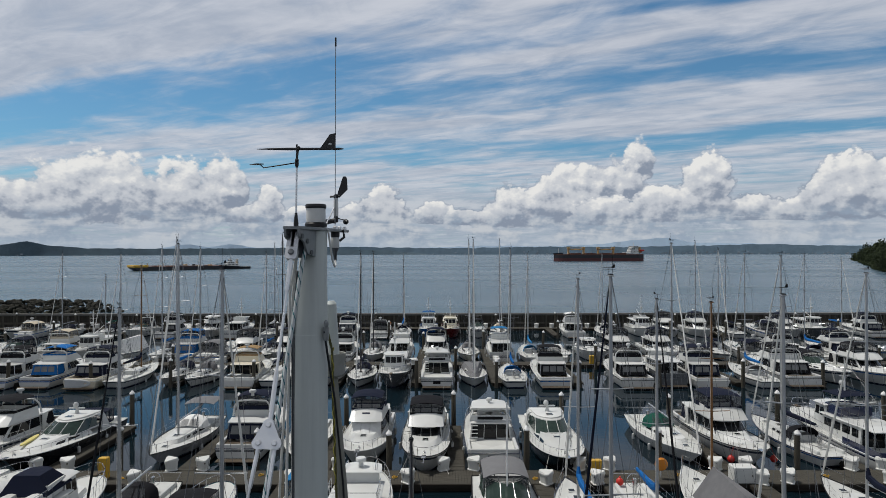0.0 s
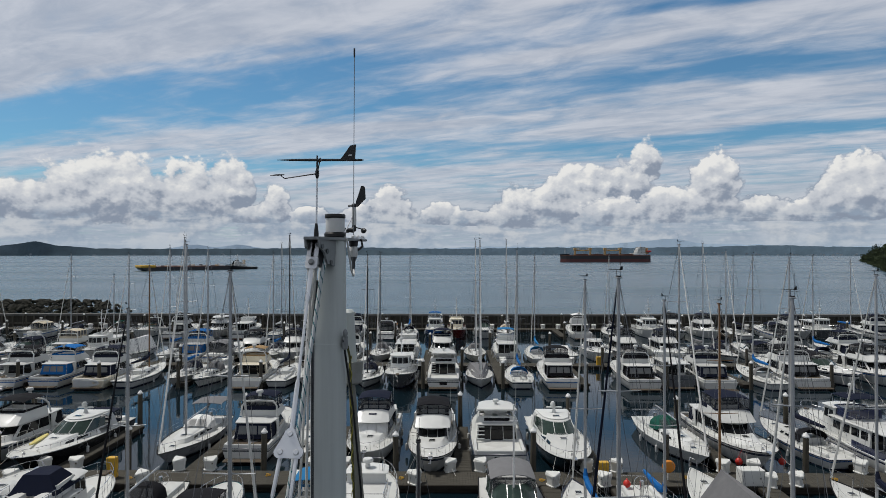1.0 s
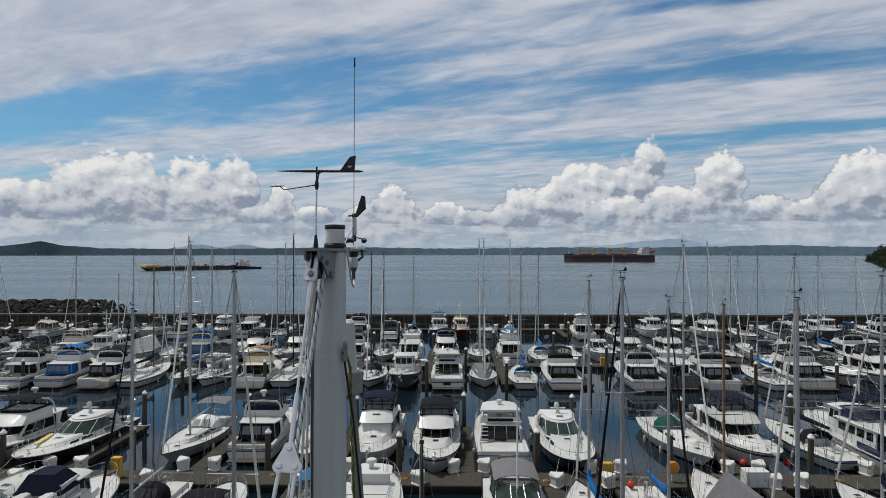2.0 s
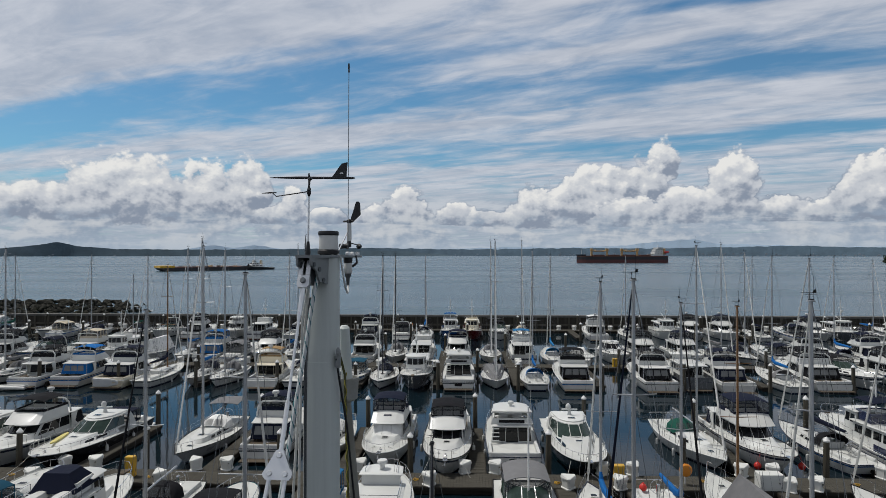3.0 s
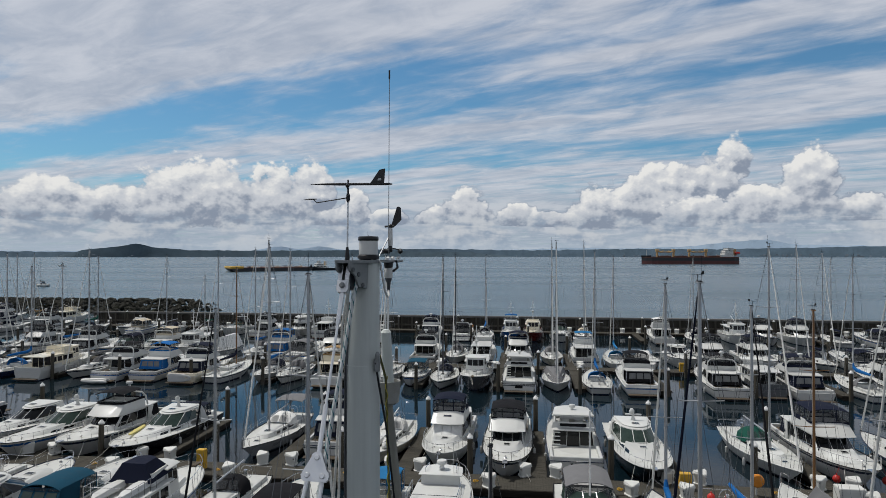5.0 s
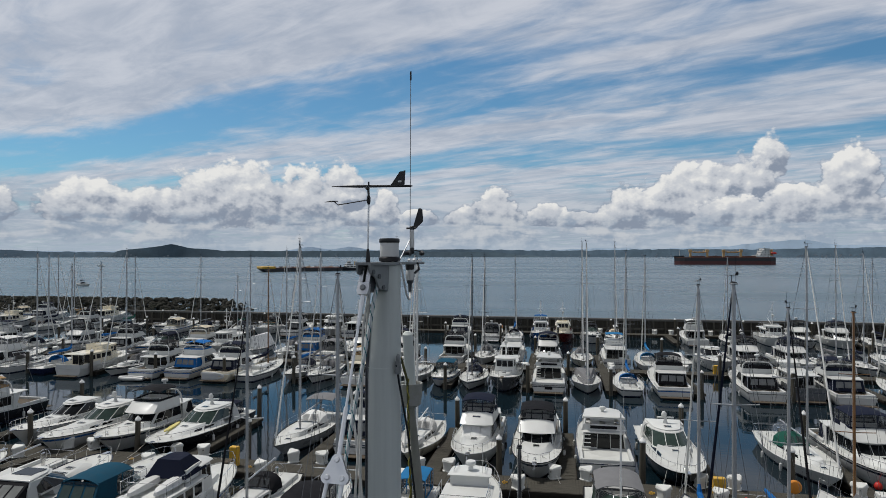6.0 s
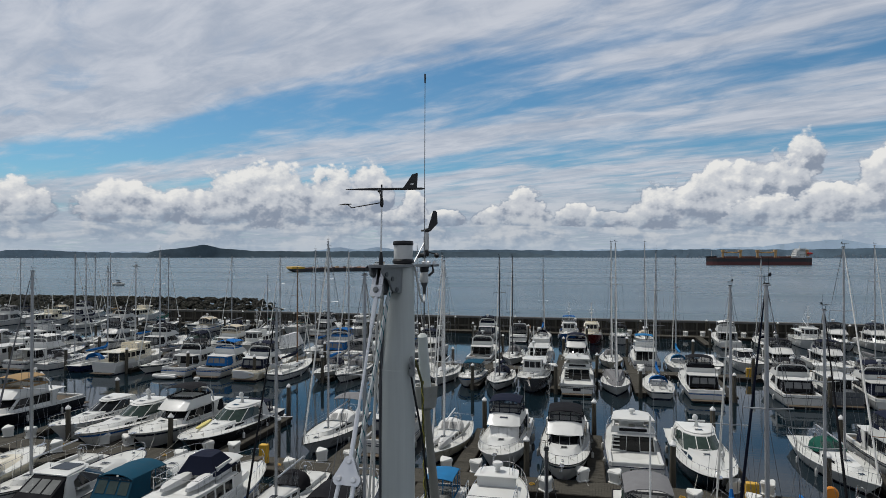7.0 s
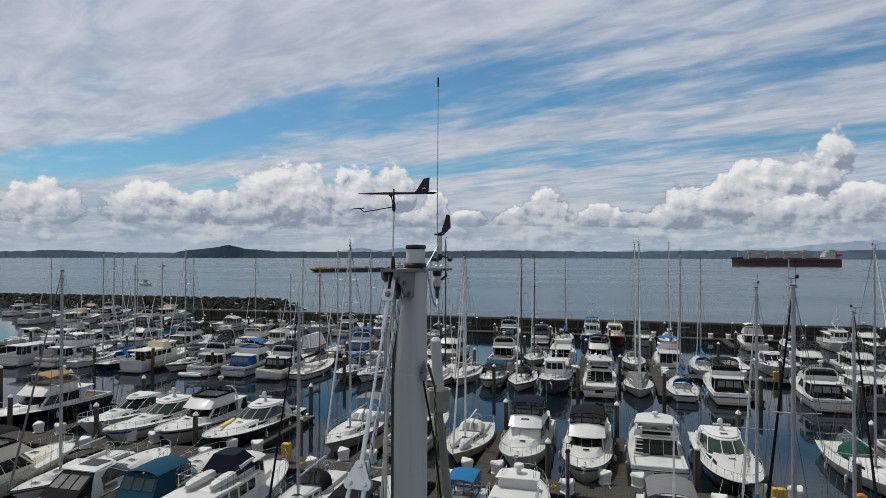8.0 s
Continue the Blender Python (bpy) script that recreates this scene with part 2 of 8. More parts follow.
CANVAS = {k: mat("canvas_" + k, c, 0.85, var=0.16, scale=2.5, fine=60, bump=0.003, rnd=0.1) for k, c in dict(
    navy=(0.009, 0.012, 0.026), black=(0.010, 0.010, 0.012), blue=(0.012, 0.115, 0.34), bright=(0.02, 0.15, 0.33), teal=(0.010, 0.062, 0.105), green=(0.012, 0.075, 0.055), tan=(0.30, 0.20, 0.10), beige=(0.50, 0.44, 0.34), grey=(0.16, 0.16, 0.165), white=(0.68, 0.68, 0.66)).items()}
STEEL = mat("stainless_steel", (0.62, 0.62, 0.62), 0.22, metal=1.0, var=0.08)
ALU = mat("mast_alloy", (0.42, 0.43, 0.44), 0.42, metal=0.55, var=0.08, scale=1.2, streak=(1, 1, 0.15))
WHITEMAST = mat("mast_painted_white", (0.72, 0.72, 0.70), 0.4, var=0.06)
DARKMAST = mat("mast_dark", (0.03, 0.03, 0.033), 0.4, var=0.1)
WOODMAST = mat("spar_varnished_wood", (0.20, 0.095, 0.03), 0.35, var=0.2, streak=(1, 1, 0.1), coat=0.3)
TEAK = mat("teak_weathered", (0.10, 0.08, 0.058), 0.7, var=0.22, streak=(6, 0.5, 1), scale=2, bump=0.002)
WIRE = mat("rigging_wire", (0.16, 0.165, 0.17), 0.4, metal=0.5)
RUBBER = mat("black_rubber", (0.010, 0.010, 0.011), 0.6, var=0.2, spec=0.15)
FENDER = mat("fender_vinyl", (0.55, 0.55, 0.53), 0.45, var=0.1)
FENDERRED = mat("buoy_red", (0.55, 0.03, 0.02), 0.45, var=0.1)
ROPE = mat("rope_white", (0.55, 0.54, 0.5), 0.85, var=0.25, fine=120, bump=0.003)
SAIL = mat("sailcloth_furled", (0.70, 0.69, 0.65), 0.75, var=0.12, streak=(1, 1, 0.3), bump=0.003)
HYPALON = mat("dinghy_hypalon", (0.55, 0.55, 0.54), 0.55, var=0.08)

# ---- mesh building ----
class Geo:
    """Gathers faces for one mesh; every face carries the index of its material."""

    def __init__(self):
        self.v, self.f, self.m = [], [], []

    def add(self, vs, fs, mi=0):
        o = len(self.v)
        self.v.extend([tuple(p) for p in vs])
        self.f.extend([tuple(o + i for i in f) for f in fs])
        self.m.extend([mi] * len(fs))
        return self

    def loft(self, rings, mi=0, closed=True, caps=True):
        n = len(rings[0])
        vs = [p for r in rings for p in r]
        fs = []
        for k in range(len(rings) - 1):
            for i in range(n if closed else n - 1):
                j = (i + 1) % n
                fs.append((k * n + i, k * n + j, (k + 1) * n + j, (k + 1) * n + i))
        if caps:
            fs.append(tuple(reversed(range(n))))
            fs.append(tuple((len(rings) - 1) * n + i for i in range(n)))
        return self.add(vs, fs, mi)

    def box(self, x0, x1, y0, y1, z0, z1, c=0.0, mi=0, rz=0.0, at=(0, 0, 0)):
        """A box with cut edges of width c, turned by rz degrees and moved to at."""
        c = min(c, (x1 - x0) * 0.45, (y1 - y0) * 0.45, (z1 - z0) * 0.45)

        def ring(d, z):
            a0, a1, b0, b1 = x0 + d, x1 - d, y0 + d, y1 - d
            if c <= 0:
                return [(a0, b0, z), (a1, b0, z), (a1, b1, z), (a0, b1, z)]
            return [(a0 + c, b0, z), (a1 - c, b0, z), (a1, b0 + c, z), (a1, b1 - c, z), (a1 - c, b1, z), (a0 + c, b1, z), (a0, b1 - c, z), (a0, b0 + c, z)]
        rings = [ring(0, z0), ring(0, z1)] if c <= 0 else [ring(c * 0.5, z0), ring(0, z0 + c), ring(0, z1 - c), ring(c * 0.5, z1)]
        s, k = math.sin(radians(rz)), math.cos(radians(rz))
        rings = [[(x * k - y * s + at[0], x * s + y * k + at[1], z + at[2]) for x, y, z in r] for r in rings]
        return self.loft(rings, mi)

    def tube(self, pts, r, n=6, mi=0, caps=True, flat=1.0):
        """A round bar along pts; r is one radius or one for each point; flat squeezes it sideways."""
        P = [Vector(p) for p in pts]
        R = r if isinstance(r, (list, tuple)) else [r] * len(P)
        rings = []
        up = None
        for i, p in enumerate(P):
            d = (P[min(i + 1, len(P) - 1)] - P[max(i - 1, 0)]).normalized()
            if up is None:
                up = Vector((0, 0, 1)) if abs(d.z) < 0.95 else Vector((0, 1, 0))
            a = d.cross(up).normalized()
            up = a.cross(d).normalized()
            rings.append([p + (a * math.cos(2 * math.pi * k / n) * flat + up * math.sin(2 * math.pi * k / n)) * R[i] for k in range(n)])
        return self.loft(rings, mi, True, caps)

    def turned(self, prof, n=12, at=(0, 0, 0), mi=0):
        """A turned solid: prof is a list of (radius, height)."""
        return self.loft([[(at[0] + r * math.cos(2 * math.pi * k / n), at[1] + r * math.sin(2 * math.pi * k / n), at[2] + z) for k in range(n)] for r, z in prof], mi)

    def done(self, name, mats, parent=None, label="", smooth=False):
        me = bpy.data.meshes.new(name)
        me.from_pydata(self.v, [], self.f)
        for m in (mats if isinstance(mats, (list, tuple)) else [mats]):
            me.materials.append(m)
        me.polygons.foreach_set("material_index", self.m)
        if smooth:
            me.polygons.foreach_set("use_smooth", [True] * len(self.f))
            me.set_sharp_from_angle(angle=radians(38))
        ob = new(name, me)
        if parent is not None:
            ob.parent = parent
        if label:
            ob["label"] = label
        return ob


def holder(name):
    """The empty at the base of a thing, under which its parts hang."""
    e = new(name)
    e.empty_display_size = 0.3
    return e


def lerp(a, b, t):
    return a + (b - a) * t


RAILS = iter(range(10000))


# ---- hulls and cabins: bow towards +y, waterline at z = 0 ----
def hull(parent, L, B, fb, fs, top, boot, bottom, band=None, sail=False, n=15):
    """A hull with deck and rubbing strake; returns functions for the half beam and the deck height at u (0 stern, 1 bow)."""
    k_rail = next(RAILS)
    if band is None and top is GEL:
        band = [None, STRIPE_NAVY, None, GREYHULL, None, STRIPE_NAVY, BLUEHULL][k_rail % 7]

    def half(u):
        if sail:
            return B / 2 * (0.66 + 0.34 * math.sin(math.pi / 2 * u / 0.42)) if u < 0.42 else B / 2 * max(0.0, 1 - ((u - 0.42) / 0.58) ** 2.0)
        return B / 2 * (0.93 + 0.07 * min(1, u / 0.35)) * (1 if u < 0.42 else math.sqrt(max(0.0, 1 - ((u - 0.42) / 0.58) ** 2.9)))

    def sheer(u):
        return fs + (fb - fs) * (u ** 1.7) - (0.10 * math.sin(math.pi * u) if sail else 0.0)
    rake, tail = (0.10, 0.05) if sail else (0.13, 0.0)
    g = Geo()
    us = [1 - (1 - i / (n - 1)) ** 1.6 for i in range(n)]
    rows = []
    for u in us:
        b, z1 = half(u), sheer(u)
        fine = u ** 4
        ring = []
        for k, (zf, wf) in enumerate(((-0.45, 0.05), (-0.03, 0.80 - 0.30 * fine), (0.11, 0.84 - 0.28 * fine), (z1 * 0.42, 0.91 - 0.18 * fine), (z1 * 0.78, 0.975 - 0.06 * fine), (z1 * 0.90, 0.99 - 0.02 * fine), (z1, 1.0))):
            h = max(0.0, min(1.0, zf / z1 if zf > 0 else 0.0))
            y = -L / 2 + tail * L * (1 - h) * (1 - u) + u * (L * (1 - rake * (1 - h)))
            if sail:
                y += -tail * L * (1 - h) * u
            ring.append((b * wf, y, zf if zf < 0.12 else zf))
        rows.append(ring)
    m = len(rows[0])
    mis = [2, 1, 0, 0, 3 if band else 0, 0]
    for side in (1, -1):
        o = len(g.v)
        g.v.extend([(side * q[0], q[1], q[2]) for r in rows for q in r])
        for i in range(n - 1):
            for k in range(m - 1):
                q = (o + i * m + k, o + (i + 1) * m + k, o + (i + 1) * m + k + 1, o + i * m + k + 1)
                g.f.append(q if side > 0 else q[::-1])
                g.m.append(mis[k])
    for k in range(m - 1):
        g.f.append((k, k + 1, n * m + k + 1, n * m + k))
        g.m.append(mis[k])
    g.done("hull", [top, boot, bottom, band or top], parent, smooth=True)
    d = Geo()
    vs, fs_ = [], []
    for i, u in enumerate(us):
        b, z = max(0.0, half(u) - 0.03), sheer(u) - 0.03
        y = -L / 2 + u * (L - 0.05)
        for f, cz in ((-1, 0), (-0.5, 0.05), (0, 0.07), (0.5, 0.05), (1, 0)):
            vs.append((b * f, y, z + cz * b / (B / 2)))
    for i in range(n - 1):
        for k in range(4):
            fs_.append((i * 5 + k, i * 5 + k + 1, (i + 1) * 5 + k + 1, (i + 1) * 5 + k))
    d.add(vs, fs_)
    d.done("deck", NONSKID, parent, smooth=True)
    r = Geo()
    for side in (1, -1):
        r.tube([(side * half(u), -L / 2 + u * L, sheer(u)) for u in us], 0.035, 5)
    r.tube([(half(0), -L / 2, sheer(0)), (-half(0), -L / 2, sheer(0))], 0.035, 5)
    r.done("rub_rail", [GEL, RUBBER, STRIPE_NAVY, GEL][k_rail % 4], parent)
    return half, sheer


class House:
    """A cabin: straight sides, a bowed front, walls that lean in; windows are set on its faces."""

    def __init__(self, y0, y1, w0, w1, z0, z1, rake=0.5, arake=0.0, lean=0.12, bow=0.35):
        self.a = (y0, y1, w0, w1, z0)
        self.b = (y0 + arake, y1 - rake, w0 - lean, w1 - lean, z1)
        self.bow, self.ob = bow, None

    def at(self, v):
        return [lerp(p, q, v) for p, q in zip(self.a, self.b)]

    def side(self, s, v, sg):
        y0, y1, w0, w1, z = self.at(v)
        return Vector((sg * lerp(w0, w1, s), lerp(y0, y1 - self.bow, s), z))

    def front(self, t, v):
        y0, y1, w0, w1, z = self.at(v)
        return Vector((w1 * t, y1 - self.bow * abs(t) ** 2.2, z))

    def back(self, t, v):
        y0, y1, w0, w1, z = self.at(v)
        return Vector((w0 * t, y0, z))

    def ring(self, v, grow=0.0, dz=0.0):
        ts = [1, 0.8, 0.5, 0, -0.5, -0.8, -1]
        pts = [self.side(0, v, 1), self.side(0.5, v, 1)] + [self.front(t, v) for t in ts] + [self.side(0.5, v, -1), self.side(0, v, -1)]
        c = Vector((0, sum(p.y for p in pts) / len(pts), 0))
        out = []
        for p in pts:
            d = Vector((p.x - c.x, p.y - c.y, 0))
            out.append(p + (d.normalized() * grow if d.length else d) + Vector((0, 0, dz)))
        return out

    def body(self, parent, m, name="cabin", roof=None, over=0.06, thick=0.08, back=True):
        g = Geo()
        g.loft([self.ring(0), self.ring(0.5), self.ring(1)], 0, True, True)
        self.ob = g.done(name, m, parent, smooth=True)
        if roof:
            k = Geo()
            k.loft([self.ring(1, over - 0.03, 0.0), self.ring(1, over, 0.03), self.ring(1, over, thick - 0.03), self.ring(1, over - 0.05, thick), self.ring(1, over - 0.35, thick + 0.04)], 0)
            k.done("roof", roof, self.ob, smooth=True)
        return self

    def pane(self, parent, where, s0, s1, v0, v1, m=None, name="window", off=0.012):
        fn = {"l": lambda s, v: self.side(s, v, -1), "r": lambda s, v: self.side(s, v, 1), "f": self.front, "b": self.back}[where]
        k = 4 if where == "f" else 1
        o = {"l": Vector((-1, 0, 0.2)), "r": Vector((1, 0, 0.2)), "f": Vector((0, 1, 0.4)), "b": Vector((0, -1, 0))}[where] * off
        lo = [fn(lerp(s0, s1, i / k), v0) for i in range(k + 1)]
        hi = [fn(lerp(s0, s1, i / k), v1) for i in range(k + 1)]
        ring_in = lo + hi[::-1]
        g = Geo()
        g.loft([[p - o * 0.5 for p in ring_in], [p + o for p in ring_in]], 0, True, False)
        g.add([p + o for p in lo + hi], [(i, i + 1, k + 2 + i, k + 1 + i) for i in range(k)])
        return g.done(name, m or GLASS, self.ob or parent)

    def side_panes(self, parent, cuts, v0=0.38, v1=0.86, m=None):
        for sg in "lr":
            for a, b in cuts:
                self.pane(parent, sg, a, b, v0, v1, m)

    def front_panes(self, parent, n=3, v0=0.35, v1=0.88, m=None, span=0.9, gap=0.03):
        for i in range(n):
            a, b = -span + 2 * span * i / n, -span + 2 * span * (i + 1) / n
            self.pane(parent, "f", a + gap, b - gap, v0, v1, m)


def rail(parent, half, sheer, L, u0, u1, h=0.6, n=7, inset=0.08, pulpit=True, name="bow_rail", mid=False):
    """A bent tube rail on stanchions round the bow."""
    g = Geo()
    us = [lerp(u0, u1, i / n) for i in range(n + 1)]
    for sg in (1, -1):
        top = []
        for u in us:
            x, y, z = sg * max(0.05, half(u) - inset), -L / 2 + u * L, sheer(u)
            g.tube([(x, y, z), (x * 0.98, y + 0.04, z + h)], 0.014, 4, caps=False)
            top.append((x * 0.98, y + 0.04, z + h))
        g.tube([(top[0][0], top[0][1] - 0.25, sheer(u0))] + top + ([(0, -L / 2 + u1 * L + 0.18, top[-1][2])] if pulpit else []), 0.017, 5)
        if mid:
            g.tube([(p[0], p[1], p[2] - h * 0.5) for p in top], 0.008, 4)
    return g.done(name, STEEL, parent)


def arch_top(parent, y0, y1, w, z0, h, m, name="bimini", frame_to=None, thick=0.04, sag=0.12, panes=False, drop=0.0):
    """A cloth top stretched over bent bows; with panes it is closed in by clear curtains down to z0."""
    g = Geo()
    n, k = 7, 9
    def pt(i, j, dz=0.0, gr=0.0):
        t = -1 + 2 * j / (k - 1)
        u = i / (n - 1)
        return ((w + gr) * t, lerp(y0 - gr, y1 + gr, u), z0 + h - sag * abs(t) ** 2.6 - 0.07 * (2 * u - 1) ** 2 - 0.015 * math.cos(u * math.pi * 4) + dz)
    top = [pt(i, j) for i in range(n) for j in range(k)]
    low = [pt(i, j, -thick - (drop if i in (0, n - 1) or j in (0, k - 1) else 0)) for i in range(n) for j in range(k)]
    N = n * k
    fs = []
    for i in range(n - 1):
        for j in range(k - 1):
            a = i * k + j
            fs += [(a, a + 1, a + k + 1, a + k), (N + a + k, N + a + k + 1, N + a + 1, N + a)]
    edge = [i for i in range(k)] + [i * k + k - 1 for i in range(1, n)] + [(n - 1) * k + j for j in range(k - 2, -1, -1)] + [i * k for i in range(n - 2, 0, -1)]
    for i in range(len(edge)):
        a, b = edge[i], edge[(i + 1) % len(edge)]
        fs.append((b, a, N + a, N + b))
    g.add(top + low, fs)
    cloth = g.done(name, m, parent, smooth=True)
    f = Geo()
    base = frame_to if frame_to is not None else z0
    for u in (0.04, 0.5, 0.96):
        y = lerp(y0, y1, u)
        for sg in (1, -1):
            f.tube([(sg * w * 0.97, y, z0 + h - sag - 0.03), (sg * w * 1.0, lerp(y, (y0 + y1) / 2, 0.25), base)], 0.014, 4)
    f.done("canopy_frame", STEEL, cloth)
    if panes:
        zt, zb = z0 + h - sag - 0.05, z0
        for sg in (1, -1):
            c = Geo()
            c.add([(sg * w, y0, zb), (sg * w, y1, zb), (sg * w * 0.985, y1, zt), (sg * w * 0.985, y0, zt)], [(0, 1, 2, 3)])
            c.done("side_curtain", VINYL, cloth)
        for y in (y0, y1):
            c = Geo()
            c.add([(-w, y, zb), (w, y, zb), (w * 0.985, y, zt), (0, y, zt + 0.1), (-w * 0.985, y, zt)], [(0, 1, 2, 3, 4)])
            c.done("end_curtain", VINYL, cloth)
        e = Geo()
        for sg in (1, -1):
            for i in range(4):
                y = lerp(y0, y1, i / 3)
                e.box(sg * w - 0.012, sg * w + 0.012, y - 0.035, y + 0.035, zb - 0.05, zt)
        for y in (y0, y1):
            for i in range(1, 3):
                x = lerp(-w, w, i / 3)
                e.box(x - 0.03, x + 0.03, y - 0.012, y + 0.012, zb - 0.05, zt + 0.05)
            e.box(-w, w, y - 0.014, y + 0.014, zb - 0.1, zb + 0.05)
        for sg in (1, -1):
            e.box(sg * w - 0.014, sg * w + 0.014, y0, y1, zb - 0.1, zb + 0.05)
        e.done("curtain_edging", m, cloth)


def fenders(parent, half, sheer, L, us, m=None, side=(1, -1)):
    for sg in side:
        for u in us:
            x, y, z = sg * (half(u) + 0.11), -L / 2 + u * L, sheer(u)
            g = Geo()
            g.turned([(0.02, 0.0), (0.09, 0.05), (0.11, 0.12), (0.11, 0.48), (0.09, 0.56), (0.02, 0.60)], 8, (x, y, z - 0.95))
            g.tube([(x, y, z - 0.36), (sg * half(u), y, z)], 0.01, 4)
            g.done("fender", m or FENDER, parent, smooth=True)


def radar(parent, y, z, r=0.28, x=0.0):
    g = Geo()
    g.turned([(r * 0.5, -0.25), (r * 0.4, -0.02), (r * 0.9, 0.0), (r, 0.06), (r, 0.14), (r * 0.85, 0.21), (0.03, 0.24)], 14, (x, y, z))
    g.done("radome", GEL, parent, smooth=True)


def whip(parent, x, y, z, h=2.4, lean=0.0, m=None):
    g = Geo()
    g.tube([(x, y, z), (x, y - lean * 0.12, z + h * 0.12), (x, y - lean, z + h)], [0.018, 0.012, 0.005], 5)
    g.done("antenna", m or GEL, parent)


def hatch(parent, x, y, z, w=0.5, d=0.5, tilt=0.0):
    g = Geo()
    g.box(-w / 2, w / 2, -d / 2, d / 2, 0.0, 0.05, 0.02, 0, at=(x, y, z))
    g.box(-w / 2 + 0.05, w / 2 - 0.05, -d / 2 + 0.05, d / 2 - 0.05, 0.05, 0.06, 0.0, 1, at=(x, y, z))
    g.done("hatch", [GEL, GLASS], parent)


def bow_gear(parent, L, z, w=0.5):
    """Windlass, mooring cleats and coiled line on the foredeck."""
    g = Geo()
    g.turned([(0.11, 0.0), (0.12, 0.06), (0.07, 0.10), (0.09, 0.16), (0.03, 0.19)], 10, (0, L * 0.425, z))
    g.done("windlass", STEEL, parent, smooth=True)
    for sg in (1, -1):
        c = Geo()
        c.tube([(sg * w, L * 0.37 - 0.14, z + 0.06), (sg * w, L * 0.37 - 0.06, z + 0.08), (sg * w, L * 0.37 + 0.06, z + 0.08), (sg * w, L * 0.37 + 0.14, z + 0.06)], 0.022, 5)
        c.tube([(sg * w, L * 0.37, z - 0.02), (sg * w, L * 0.37, z + 0.08)], 0.03, 5)
        c.done("cleat", STEEL, parent)
        m = Geo()
        m.tube([(sg * w, L * 0.37, z + 0.06), (sg * (w + 0.55), L * 0.40, z - 0.1), (sg * (w + 0.9), L * 0.47, z - 0.7), (sg * (w + 1.2), L * 0.53, 0.55)], 0.014, 4)
        m.done("mooring_line", ROPE, parent)


def dinghy_mesh(L=2.7, w=0.75, r=0.2):
    g = Geo()
    pts = []
    for i in range(13):
        t = i / 12 * math.pi
        pts.append((w * 0.62 * math.cos(t) if 0.25 < i / 12 < 0.75 else (w * 0.62 if i < 6 else -w * 0.62), -L / 2 + (L * 0.55 if 0.25 < i / 12 < 0.75 else 0) + (math.sin(t) * L * 0.42 if 0.25 < i / 12 < 0.75 else L * 0.62 * (i / 3 if i <= 3 else (12 - i) / 3)), 0.22 + 0.12 * math.sin(t)))
    g.tube(pts, [r * 0.7] + [r] * 11 + [r * 0.7], 8)
    g.box(-w * 0.6, w * 0.6, -L / 2 + 0.1, L * 0.30, 0.05, 0.12, 0.02)
    g.box(-w * 0.55, w * 0.55, -L / 2 + 0.08, -L / 2 + 0.16, 0.1, 0.5, 0.02)
    return g


def dinghy(name, m4, m=HYPALON, label="inflatable dinghy with grey tubes", L=2.7):
    e = holder(name)
    dinghy_mesh(L).done("tube_ring", m, e, smooth=True)
    g = Geo()
    g.box(-0.5, 0.5, -0.12, 0.12, 0.3, 0.34, 0.01)
    g.done("thwart", TEAK, e)
    e.matrix_world = m4
    tagged(e, label, "dinghy", "dinghies")
    return e

# ---- boats ----
def finish(e, x, y, head, label, category, group):
    e.matrix_world = pose(x, y, 0, 0, 0, head)
    return tagged(e, label, category, group)


